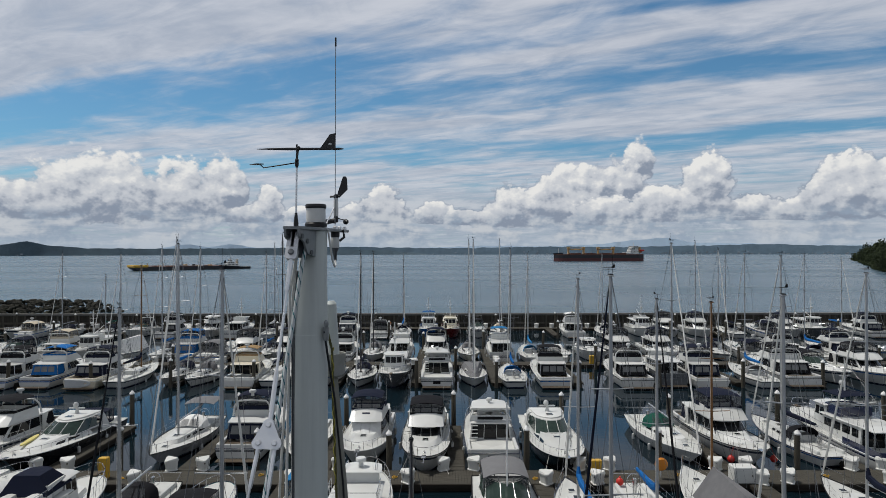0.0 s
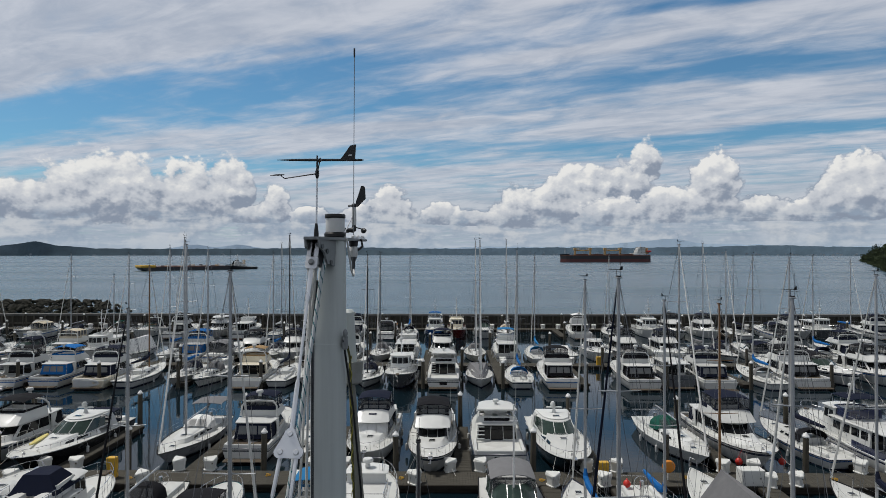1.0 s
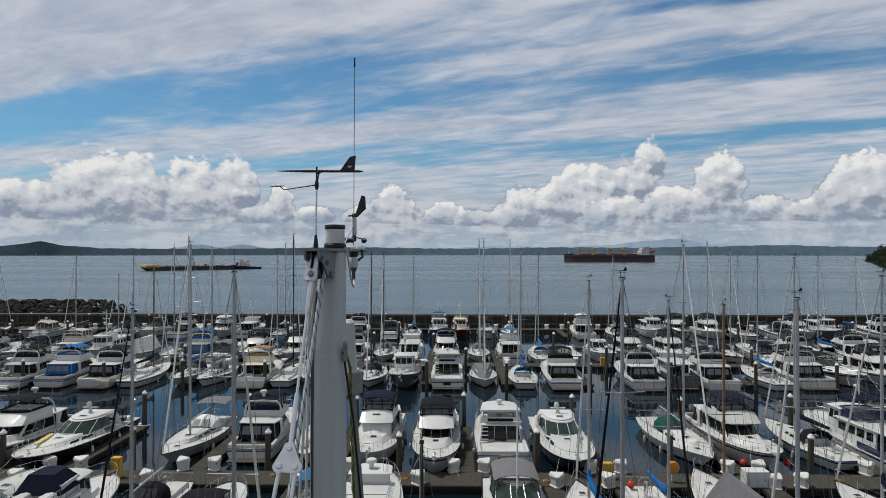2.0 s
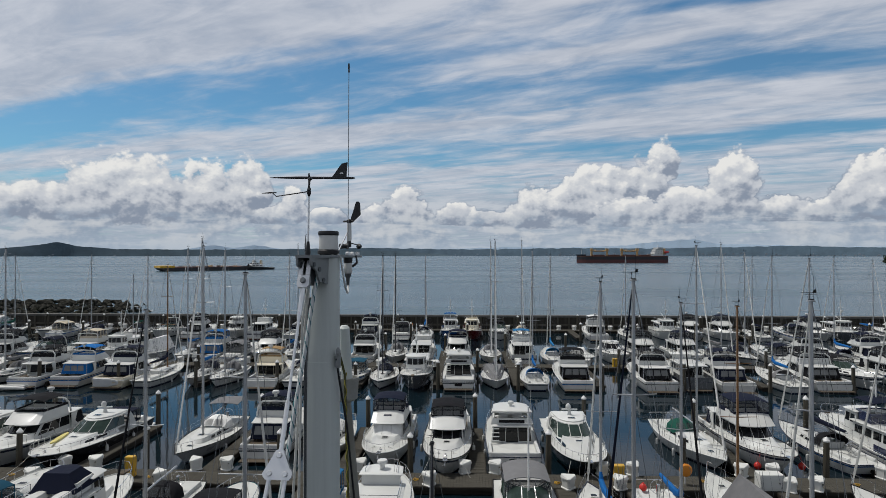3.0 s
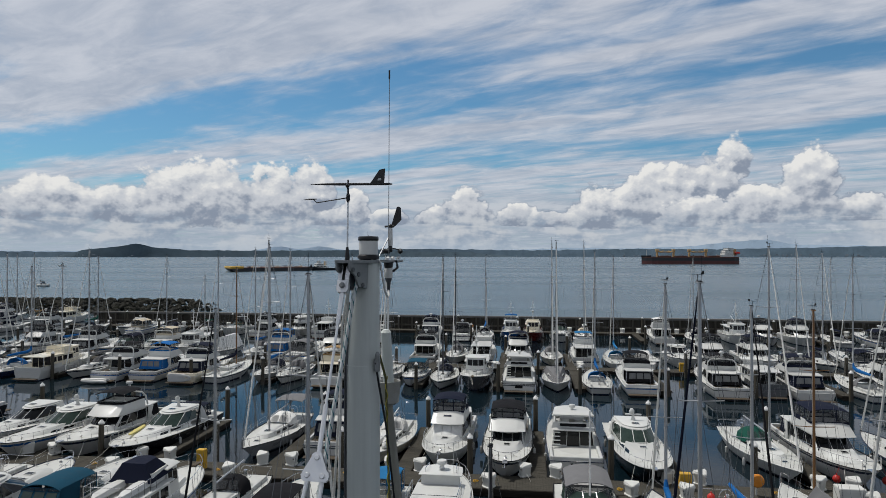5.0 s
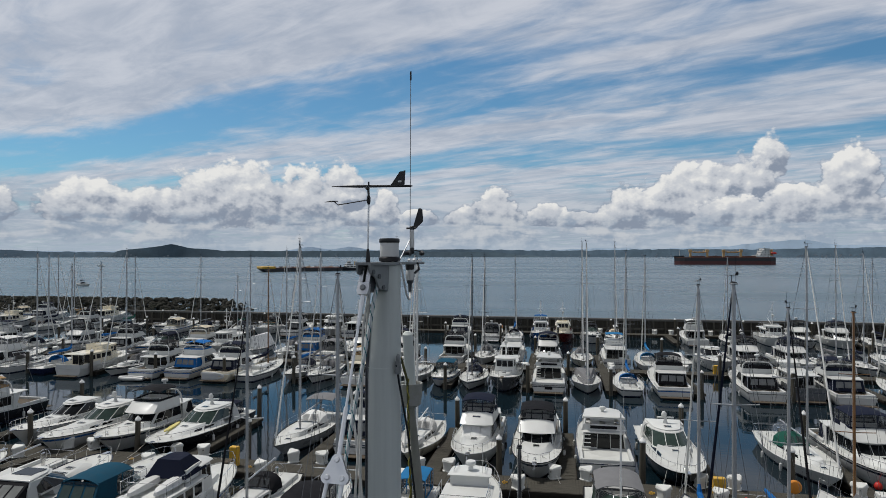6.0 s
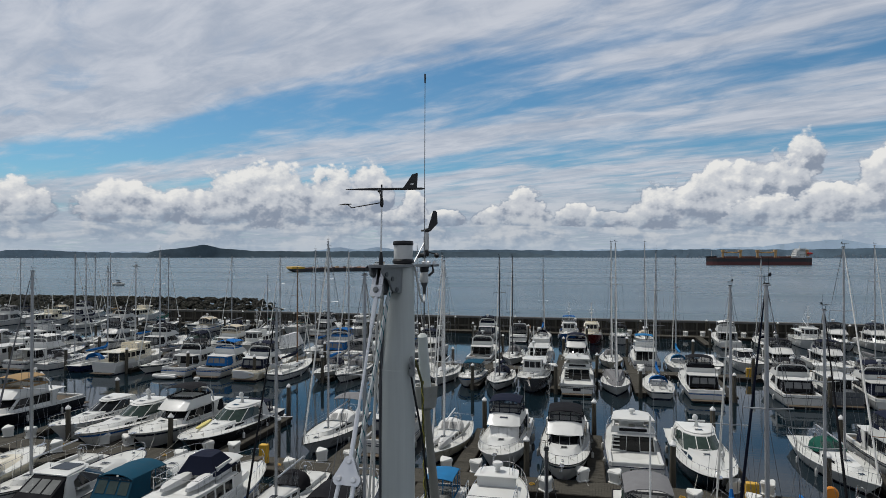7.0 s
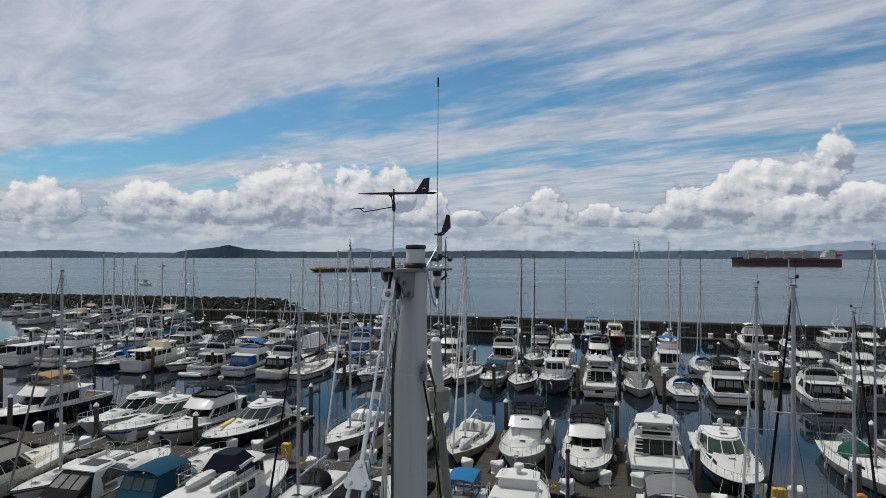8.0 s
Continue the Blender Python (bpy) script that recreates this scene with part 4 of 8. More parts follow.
def trawler(x, y, head=0, L=11.5, B=3.9, top=None, boot=None, bottom=None, band=None, house=None, canvas=None, label="", mast=True, bridge=True, trim=None, tender=False):
    """A trawler: upright wheelhouse and saloon with square windows, side decks, a boat deck with rail, a short mast."""
    e = holder("trawler")
    top, house = top or GEL, house or GEL
    half, sheer = hull(e, L, B, 1.85, 1.1, top, boot or STRIPE_NAVY, bottom or BOTTOM, band)
    w = B / 2 - 0.55
    z0 = sheer(0.35) - 0.12
    S = House(-L * 0.30, L * 0.06, w, w, z0, z0 + 1.55, rake=0.05, lean=0.06, bow=0.1)
    S.body(e, house, "saloon", roof=house, over=0.28)
    S.side_panes(e, [(0.06, 0.22), (0.27, 0.46), (0.51, 0.70), (0.75, 0.94)], 0.48, 0.86)
    S.pane(e, "b", -0.92, -0.32, 0.10, 0.92)
    S.pane(e, "b", -0.28, 0.28, 0.03, 0.92)
    S.pane(e, "b", 0.32, 0.92, 0.25, 0.92)
    P = House(L * 0.03, L * 0.19, w * 0.96, w * 0.86, z0 + 0.25, z0 + 2.2, rake=0.22, lean=0.1, bow=0.3)
    P.body(e, house, "wheelhouse", roof=house, over=0.2)
    P.side_panes(e, [(0.1, 0.48), (0.56, 0.92)], 0.55, 0.88)
    P.front_panes(e, 3, 0.55, 0.90, None, 0.93, 0.04)
    T = House(L * 0.14, L * 0.36, w * 0.75, w * 0.5, sheer(0.7) - 0.1, sheer(0.7) + 0.35, rake=0.3, lean=0.12, bow=0.3)
    T.body(e, house, "trunk_cabin")
    hatch(e, 0, L * 0.26, sheer(0.7) + 0.35)
    zr = z0 + 1.7
    bd = Geo()
    bd.box(-w - 0.12, w + 0.12, -L * 0.43, -L * 0.29, zr - 0.13, zr - 0.045, 0.02)
    bd.done("boat_deck_overhang", house, e)
    for sg in (1, -1):
        bp = Geo()
        bp.tube([(sg * (w + 0.02), -L * 0.42, zr - 0.12), (sg * (w + 0.02), -L * 0.42, sheer(0.08))], 0.03, 6)
        bp.done("overhang_post", STEEL, e)
    if bridge:
        g = Geo()
        F = House(-L * 0.10, L * 0.08, w * 0.9, w * 0.8, zr + 0.02, zr + 0.72, rake=0.1, lean=0.02, bow=0.25)
        g.loft([F.ring(0), F.ring(1), F.ring(1, -0.1), F.ring(0.1, -0.12)], 0, True, False)
        g.done("bridge_coaming", band if band is NAVY else house, e, smooth=True)
        if canvas and tender:
            C = House(-L * 0.13, L * 0.12, w * 0.98, w * 0.92, zr + 0.30, zr + 1.25, rake=0.9, arake=0.35, lean=0.55, bow=0.3)
            C.body(e, CANVAS[canvas], "bridge_cover")
        elif canvas:
            arch_top(e, -L * 0.12, L * 0.07, w * 0.9, zr + 0.72, 1.0, CANVAS[canvas], "canopy", panes=False)
    elif not mast:
        radar(e, L * 0.09, z0 + 2.62, 0.3)
        whip(e, w * 0.6, L * 0.05, z0 + 2.25, 1.8, 0.2)
        g = Geo()
        for sg in (1, -1):
            g.tube([(sg * w * 0.72, L * 0.04, z0 + 2.28), (sg * w * 0.72, L * 0.04, z0 + 2.5), (sg * w * 0.66, L * 0.14, z0 + 2.5), (sg * w * 0.66, L * 0.14, z0 + 2.28)], 0.02, 5)
        g.done("roof_rail", STEEL, e)
    if tender:
        for dx, dy, cm in ((-0.55, -L * 0.20, FENDER), (0.75, -L * 0.17, HYPALON)):
            d = Geo()
            d.loft([[(dx + x * wd, dy + t * 3.0 - 1.5, zr + 0.12 + z * hd) for x, z in ((-1, 0.15), (-0.7, 0.9), (0, 1.0), (0.7, 0.9), (1, 0.15), (0.6, 0), (-0.6, 0))] for t, wd, hd in ((0, 0.1, 0.2), (0.12, 0.32, 0.3), (0.5, 0.42, 0.36), (0.85, 0.3, 0.32), (1, 0.06, 0.2))], 0)
            d.done("upturned_dinghy", cm, e, "pale dinghy stowed upside down on the roof", smooth=True)
    r = Geo()
    for sg in (1, -1):
        for i in range(5):
            yy = lerp(-L * 0.30, -L * 0.10, i / 4)
            r.tube([(sg * (w + 0.1), yy, zr), (sg * (w + 0.1), yy, zr + 0.7)], 0.014, 4)
        r.tube([(sg * (w + 0.1), -L * 0.30, zr + 0.7), (sg * (w + 0.1), -L * 0.10, zr + 0.7)], 0.016, 5)
        r.tube([(sg * (w + 0.1), -L * 0.30, zr + 0.36), (sg * (w + 0.1), -L * 0.10, zr + 0.36)], 0.01, 4)
    r.tube([(w + 0.1, -L * 0.30, zr + 0.7), (-w - 0.1, -L * 0.30, zr + 0.7)], 0.016, 5)
    r.done("boat_deck_rail", STEEL, e)
    if mast:
        m = Geo()
        m.tube([(0, 0, zr), (0, 0, zr + 4.2)], [0.07, 0.045], 8)
        m.tube([(0, -0.05, zr + 0.6), (0, -L * 0.27, zr + 1.6)], [0.04, 0.03], 6)
        m.tube([(0, -L * 0.27, zr + 1.6), (0, 0, zr + 4.1)], 0.008, 4)
        for sg in (1, -1):
            m.tube([(sg * w * 0.8, -0.3, zr), (0, 0, zr + 4.0)], 0.008, 4)
            m.tube([(sg * 0.45, 0, zr + 2.9), (0, 0, zr + 2.9)], 0.02, 5)
        m.done("mast_and_boom", WHITEMAST, e)
        radar(e, 0.28, zr + 2.2, 0.25)
    b = Geo()
    for sg in (1, -1):
        vs0 = [(sg * (half(u) - 0.03), -L / 2 + u * L, sheer(u)) for u in (0.0, 0.1, 0.2, 0.3)]
        b.loft([[(p[0], p[1], p[2]) for p in vs0], [(p[0], p[1], p[2] + 0.5) for p in vs0], [(p[0] - sg * 0.06, p[1], p[2] + 0.5) for p in vs0], [(p[0] - sg * 0.06, p[1], p[2]) for p in vs0]], 0, False, False)
    b.box(-B / 2 + 0.2, B / 2 - 0.2, -L / 2, -L / 2 + 0.08, sheer(0), sheer(0) + 0.5, 0.02)
    b.done("bulwark", trim or top, e)
    sp = Geo()
    sp.box(-B / 2 + 0.4, B / 2 - 0.4, -L / 2 - 0.7, -L / 2 + 0.02, 0.2, 0.28, 0.03)
    sp.done("swim_platform", TEAK, e)
    rail(e, half, sheer, L, 0.35, 0.985, 0.75, 9, mid=True)
    an = Geo()
    an.box(-0.18, 0.18, L / 2 - 0.3, L / 2 + 0.5, sheer(1) - 0.03, sheer(1) + 0.07, 0.02)
    an.done("bow_pulpit_plank", TEAK, e)
    fenders(e, half, sheer, L, (0.25, 0.5, 0.7))
    return finish(e, x, y, head, label, "motorboat", "motorboats")


def runabout(x, y, head=0, L=7.2, B=2.6, top=None, boot=None, bottom=None, band=None, canvas="blue", label="", cover=False, outboard=False, house=False):
    """A small cabin boat with windscreen and folding top, or laced under a cover."""
    e = holder("small_cabin_boat")
    top = top or GEL
    half, sheer = hull(e, L, B, 1.25, 0.85, top, boot or STRIPE_NAVY, bottom or BOTTOM, band, n=12)
    w = B / 2 - 0.25
    if cover:
        C = House(-L * 0.45, L * 0.34, w * 1.05, w * 0.6, sheer(0.4) - 0.02, sheer(0.4) + 0.75, rake=1.4, arake=0.5, lean=0.55, bow=0.6)
        C.body(e, CANVAS[canvas], "boat_cover")
    else:
        T = House(-L * 0.02, L * 0.36, w * 0.9, w * 0.5, sheer(0.6) - 0.1, sheer(0.6) + 0.45, rake=0.7, lean=0.25, bow=0.5)
        T.body(e, GEL, "cuddy")
        T.side_panes(e, [(0.15, 0.6)], 0.3, 0.75)
        hatch(e, 0, L * 0.16, sheer(0.6) + 0.45, 0.45, 0.4)
        z0 = sheer(0.5) + 0.25
        W = House(-L * 0.14 if not house else -L * 0.22, L * 0.10, w * 0.92, w * 0.8, z0, z0 + (1.35 if house else 0.6), rake=0.5, lean=0.1, bow=0.3)
        if house:
            W.body(e, GEL, "wheelhouse", roof=GEL, over=0.12)
            W.side_panes(e, [(0.08, 0.46), (0.52, 0.92)], 0.42, 0.88)
            W.front_panes(e, 3, 0.42, 0.9)
            W.pane(e, "b", -0.4, 0.4, 0.05, 0.88)
        else:
            W.front_panes(e, 3, 0.02, 1.0, CLEAR, 0.99, 0.015)
            for sg in "lr":
                W.pane(e, sg, 0.3, 0.98, 0.02, 0.95, CLEAR)
            f = Geo()
            f.tube([W.side(0.25, 1, -1), W.side(1, 1, -1)] + [W.front(-1 + 2 * i / 6, 1.0) for i in range(7)] + [W.side(1, 1, 1), W.side(0.25, 1, 1)], 0.022, 5)
            f.done("windscreen_frame", STEEL, e)
        if canvas:
            arch_top(e, -L * 0.38, -L * 0.02 if not house else -L * 0.22, w * 0.88, sheer(0.3) + 0.3, 1.25, CANVAS[canvas], "canopy", panes=True)
    s = Geo()
    s.box(-w * 0.8, w * 0.8, -L * 0.47, -L * 0.40, 0, 0.3, 0.05, at=(0, 0, sheer(0.05) - 0.05))
    s.done("stern_seat", CANVAS["white"], e)
    if outboard:
        o = Geo()
        o.box(-0.2, 0.2, -L / 2 - 0.55, -L / 2 - 0.05, 0.8, 1.35, 0.1)
        o.box(-0.07, 0.07, -L / 2 - 0.4, -L / 2 - 0.2, -0.3, 0.85, 0.03)
        o.done("outboard_engine", RUBBER, e)
    rail(e, half, sheer, L, 0.55, 0.98, 0.42, 6)
    fenders(e, half, sheer, L, (0.35,))
    return finish(e, x, y, head, label, "motorboat", "small motorboats")


def sailboat(x, y, head=180, L=10.5, B=3.4, mast=14.5, top=None, boot=None, bottom=None, band=None, cover="blue", dodger="navy", label="", spar=None, furl=True, boom=True, bimini=None, spreaders=2, wind=True, rake=0.0, tent=None, rigged=True, sleeve=None, red_buoy=False, tenders=0, shroud=None):
    """A sailing yacht: hull, coachroof with ports, cockpit, mast with spreaders and stays, boom under its cover."""
    e = holder("sailboat")
    top, spar = top or GEL, spar or ALU
    half, sheer = hull(e, L, B, 1.2, 0.86, top, boot or STRIPE_NAVY, bottom or BOTTOM, band, sail=True)
    w = B / 2
    zc = sheer(0.5) + 0.42
    C = House(-L * 0.14, L * 0.27, w * 0.62, w * 0.34, sheer(0.5) - 0.08, zc, rake=0.55, lean=0.12, bow=0.35)
    C.body(e, GEL, "coachroof")
    C.side_panes(e, [(0.08, 0.28), (0.36, 0.52), (0.60, 0.72)], 0.45, 0.78)
    hatch(e, 0, L * 0.13, zc, 0.5, 0.5)
    hatch(e, 0, L * 0.30, sheer(0.8) + 0.02, 0.45, 0.45)
    for sg in (1, -1):
        k = Geo()
        k.box(sg * w * 0.52 - 0.12, sg * w * 0.52 + 0.12, -L * 0.44, -L * 0.14, 0, 0.30, 0.06, at=(0, 0, sheer(0.2) - 0.05))
        k.done("cockpit_coaming", GEL, e)
    fl = Geo()
    fl.box(-w * 0.38, w * 0.38, -L * 0.44, -L * 0.15, 0.0, 0.035, 0.01, at=(0, 0, sheer(0.2) - 0.03))
    fl.done("cockpit_floor", TEAK, e)
    wh = Geo()
    ring = [(0.42 * math.cos(a), -L * 0.34, sheer(0.15) + 0.75 + 0.42 * math.sin(a)) for a in [i * math.pi / 7 for i in range(15)]]
    wh.tube(ring, 0.018, 5)
    for i in range(0, 14, 3):
        wh.tube([ring[i], (0, -L * 0.34, sheer(0.15) + 0.75)], 0.01, 4)
    wh.box(-0.1, 0.1, -L * 0.335, -L * 0.31, sheer(0.15), sheer(0.15) + 0.95, 0.03)
    wh.done("steering_wheel", STEEL, e)
    ym = L * 0.10
    top_y = ym - rake
    if rigged:
        m = Geo()
        m.tube([(0, ym, zc - 0.1), (0, lerp(ym, top_y, 0.7), mast * 0.72), (0, top_y, mast)], [0.105, 0.098, 0.075], 8, flat=0.75)
        m.box(-0.09, 0.09, top_y - 0.16, top_y + 0.14, mast, mast + 0.05, 0.01)
        mast_ob = m.done("mast", spar, e, smooth=True)
        st = Geo()
        sp = Geo()
        levels = [0.42, 0.70][:spreaders] if spreaders == 2 else [0.52]
        for sg in (1, -1):
            pts = [(sg * w * 0.86, ym - 0.1, sheer(0.58))]
            for f in levels:
                zz, yy = zc + (mast - zc) * f, lerp(ym, top_y, f)
                tip = (sg * w * (0.58 if f < 0.6 else 0.44), yy - 0.12, zz + 0.06)
                sp.tube([(0, yy, zz), tip], [0.032, 0.02], 5, flat=1.4)
                sp.done("spreader", spar, mast_ob)
                sp = Geo()
                pts.append(tip)
                st.tube([(sg * w * 0.80, ym - 0.45, sheer(0.55)), (0, yy, zz - 0.1)], 0.010, 3, caps=False)
            pts.append((0, top_y, mast))
            st.tube(pts, 0.011, 3, caps=False)
        st.tube([(0, -L / 2 + 0.1, sheer(0)), (0, top_y - 0.1, mast)], 0.011, 3, caps=False)
        if not furl:
            st.tube([(0, L / 2 - 0.1, sheer(1)), (0, top_y + 0.1, mast)], 0.007, 3, caps=False)
        st.done("standing_rigging", WIRE, mast_ob)
        hy = Geo()
        for dx, dy in ((0.11, 0.05), (-0.10, -0.06)):
            hy.tube([(dx, ym + dy, zc + 0.3), (dx * 0.7, top_y + dy, mast - 0.1)], 0.008, 3, caps=False)
        hy.done("halyard", ROPE, mast_ob)
        if furl:
            f = Geo()
            a, b = Vector((0, L / 2 - 0.15, sheer(1) + 0.1)), Vector((0, top_y + 0.08, mast - 0.15))
            f.tube([a, a.lerp(b, 0.03), a.lerp(b, 0.06), a.lerp(b, 0.35), a.lerp(b, 0.93), b], [0.06, 0.05, 0.075, 0.065, 0.03, 0.012], 6)
            f.done("furled_headsail", CANVAS[sleeve] if sleeve else SAIL, e, smooth=True)
        if boom:
            zb_ = zc + 1.0
            b = Geo()
            b.tube([(0, ym - 0.1, zb_), (0, ym - L * 0.40, zb_ + 0.15)], 0.06, 6)
            boom_ob = b.done("boom", spar, e)
            if cover:
                c = Geo()
                c.tube([(0, ym - 0.02, zb_ + 0.9), (0, ym - 0.12, zb_ + 0.42), (0, ym - 0.8, zb_ + 0.22), (0, ym - L * 0.22, zb_ + 0.22), (0, ym - L * 0.38, zb_ + 0.22)], [0.10, 0.19, 0.21, 0.18, 0.11], 8, flat=0.8)
                c.done("sail_cover", CANVAS[cover], boom_ob, smooth=True)
            t = Geo()
            t.tube([(0, ym - L * 0.40, zb_ + 0.15), (0, top_y - 0.1, mast - 0.1)], 0.005, 3, caps=False)
            t.done("topping_lift", WIRE, e)
    if dodger:
        d = Geo()
        n = 7
        def bow(y, r, z, h):
            return [(w * r * math.cos(math.pi * i / n), y, z + h * math.sin(math.pi * i / n) ** 0.7) for i in range(n + 1)]
        d.loft([bow(-L * 0.05, 0.56, zc - 0.1, 0.25), bow(-L * 0.10, 0.60, zc - 0.15, 0.85), bow(-L * 0.17, 0.62, zc - 0.2, 0.95)], 0, False, False)
        d.loft([bow(-L * 0.168, 0.60, zc - 0.2, 0.91), bow(-L * 0.10, 0.58, zc - 0.15, 0.81), bow(-L * 0.052, 0.54, zc - 0.1, 0.21)], 0, False, False)
        d.done("dodger", CANVAS[dodger], e, smooth=True)
        dw = Geo()
        for a, b in ((-0.36, -0.03), (0.03, 0.36)):
            dw.add([(w * a, -L * 0.045, zc + 0.18), (w * b, -L * 0.045, zc + 0.18), (w * b, -L * 0.088, zc + 0.60), (w * a, -L * 0.088, zc + 0.60)], [(0, 1, 2, 3)])
        dw.done("dodger_window", VINYL, e)
    if bimini:
        arch_top(e, -L * 0.46, -L * 0.24, w * 0.66, sheer(0.1) + 0.9, 1.1, CANVAS[bimini], "bimini", frame_to=sheer(0.1))
    if tent:
        T = House(-L * 0.47, L * 0.12, w * 0.78, w * 0.62, sheer(0.4) + 0.05, sheer(0.4) + 1.9, rake=0.4, lean=w * 0.60, bow=0.1)
        T.body(e, CANVAS[tent], "boom_tent")
    if shroud:
        T = House(-L * 0.46, L * 0.42, w * 0.80, w * 0.34, sheer(0.5) + 0.02, sheer(0.5) + 0.72, rake=1.3, arake=0.4, lean=0.34, bow=0.5)
        T.body(e, CANVAS[shroud], "deck_cover")
    for k in range(tenders):
        t = Geo()
        dx = -0.42 + 0.75 * k
        t.loft([[(dx + x * wd + 0.12 * q, L * 0.28 + q * 2.0 - 1.0 - 0.25 * k, sheer(0.8) + 0.10 + zz * hd) for x, zz in ((-1, 0.1), (-0.75, 0.8), (0, 1.0), (0.75, 0.8), (1, 0.1), (0.6, 0), (-0.6, 0))] for q, wd, hd in ((0, 0.12, 0.25), (0.15, 0.30, 0.42), (0.5, 0.36, 0.5), (0.85, 0.24, 0.4), (1, 0.05, 0.2))], 0)
        t.done("upturned_dinghy", FENDER, e, "pale dinghy lashed upside down on the foredeck", smooth=True)
    r = Geo()
    us = [0.02, 0.16, 0.3, 0.45, 0.6, 0.75, 0.88]
    for sg in (1, -1):
        tops = []
        for u in us:
            px, py, pz = sg * (half(u) - 0.07), -L / 2 + u * L, sheer(u)
            r.tube([(px, py, pz), (px, py, pz + 0.62)], 0.012, 4, caps=False)
            tops.append((px, py, pz + 0.62))
        r.tube(tops, 0.006, 3, caps=False)
        r.tube([(p[0], p[1], p[2] - 0.3) for p in tops], 0.005, 3, caps=False)
    pul = [(half(0.88) - 0.07, L * 0.38, sheer(0.88) + 0.62), (half(0.96), L * 0.46, sheer(0.96) + 0.64), (0, L * 0.505, sheer(1) + 0.66)]
    r.tube(pul + [(-p[0], p[1], p[2]) for p in pul[1::-1]], 0.016, 5)
    for p in pul[1:]:
        for sg in (1, -1):
            r.tube([(sg * p[0], p[1], p[2]), (sg * p[0] * 0.9, p[1] - 0.15, p[2] - 0.62)], 0.014, 4, caps=False)
    q = [(half(0.16) - 0.07, -L * 0.34, sheer(0.16) + 0.62), (half(0.02) - 0.07, -L * 0.485, sheer(0) + 0.65), (-half(0.02) + 0.07, -L * 0.485, sheer(0) + 0.65), (-half(0.16) + 0.07, -L * 0.34, sheer(0.16) + 0.62)]
    r.tube(q, 0.016, 5)
    r.done("guard_rail", STEEL, e)
    if wind and rigged:
        v = Geo()
        v.tube([(0.04, top_y - 0.1, mast), (0.04, top_y - 0.1, mast + 0.9)], 0.006, 4)
        v.tube([(-0.04, top_y + 0.05, mast), (-0.04, top_y + 0.05, mast + 0.3)], 0.01, 4)
        o = Vector((-0.04, top_y + 0.05, mast + 0.3))
        v.tube([o + Vector((-0.26, 0.1, 0)), o, o + Vector((0.18, -0.07, 0))], [0.004, 0.012, 0.008], 5)
        fn = [(0.08, 0.0), (0.15, 0.12), (0.19, 0.12), (0.19, 0.0)]
        v.loft([[o + Vector((a, -0.4 * a - 0.006, b)) for a, b in fn], [o + Vector((a, -0.4 * a + 0.006, b)) for a, b in fn]], 0)
        v.tube([o - Vector((0, 0, 0.06)), o + Vector((-0.2, -0.16, -0.05))], 0.005, 4)
        v.tube([o - Vector((0, 0, 0.06)), o + Vector((0.22, -0.12, -0.05))], 0.005, 4)
        v.box(-0.07, 0.07, -0.12, 0.1, 0.03, 0.09, 0.02, at=(0, top_y, mast))
        v.done("wind_instrument", RUBBER, mast_ob)
    if red_buoy:
        q = Geo()
        q.turned([(0.02, -0.24), (0.15, -0.19), (0.23, -0.05), (0.23, 0.06), (0.14, 0.19), (0.05, 0.25), (0.05, 0.31)], 14, (0.55, -L * 0.45, sheer(0) + 0.28))
        q.done("mooring_buoy", FENDERRED, e, "red round buoy on the stern", smooth=True)
    fenders(e, half, sheer, L, (0.35, 0.6))
    return finish(e, x, y, head, label, "sailboat", "sailboats")

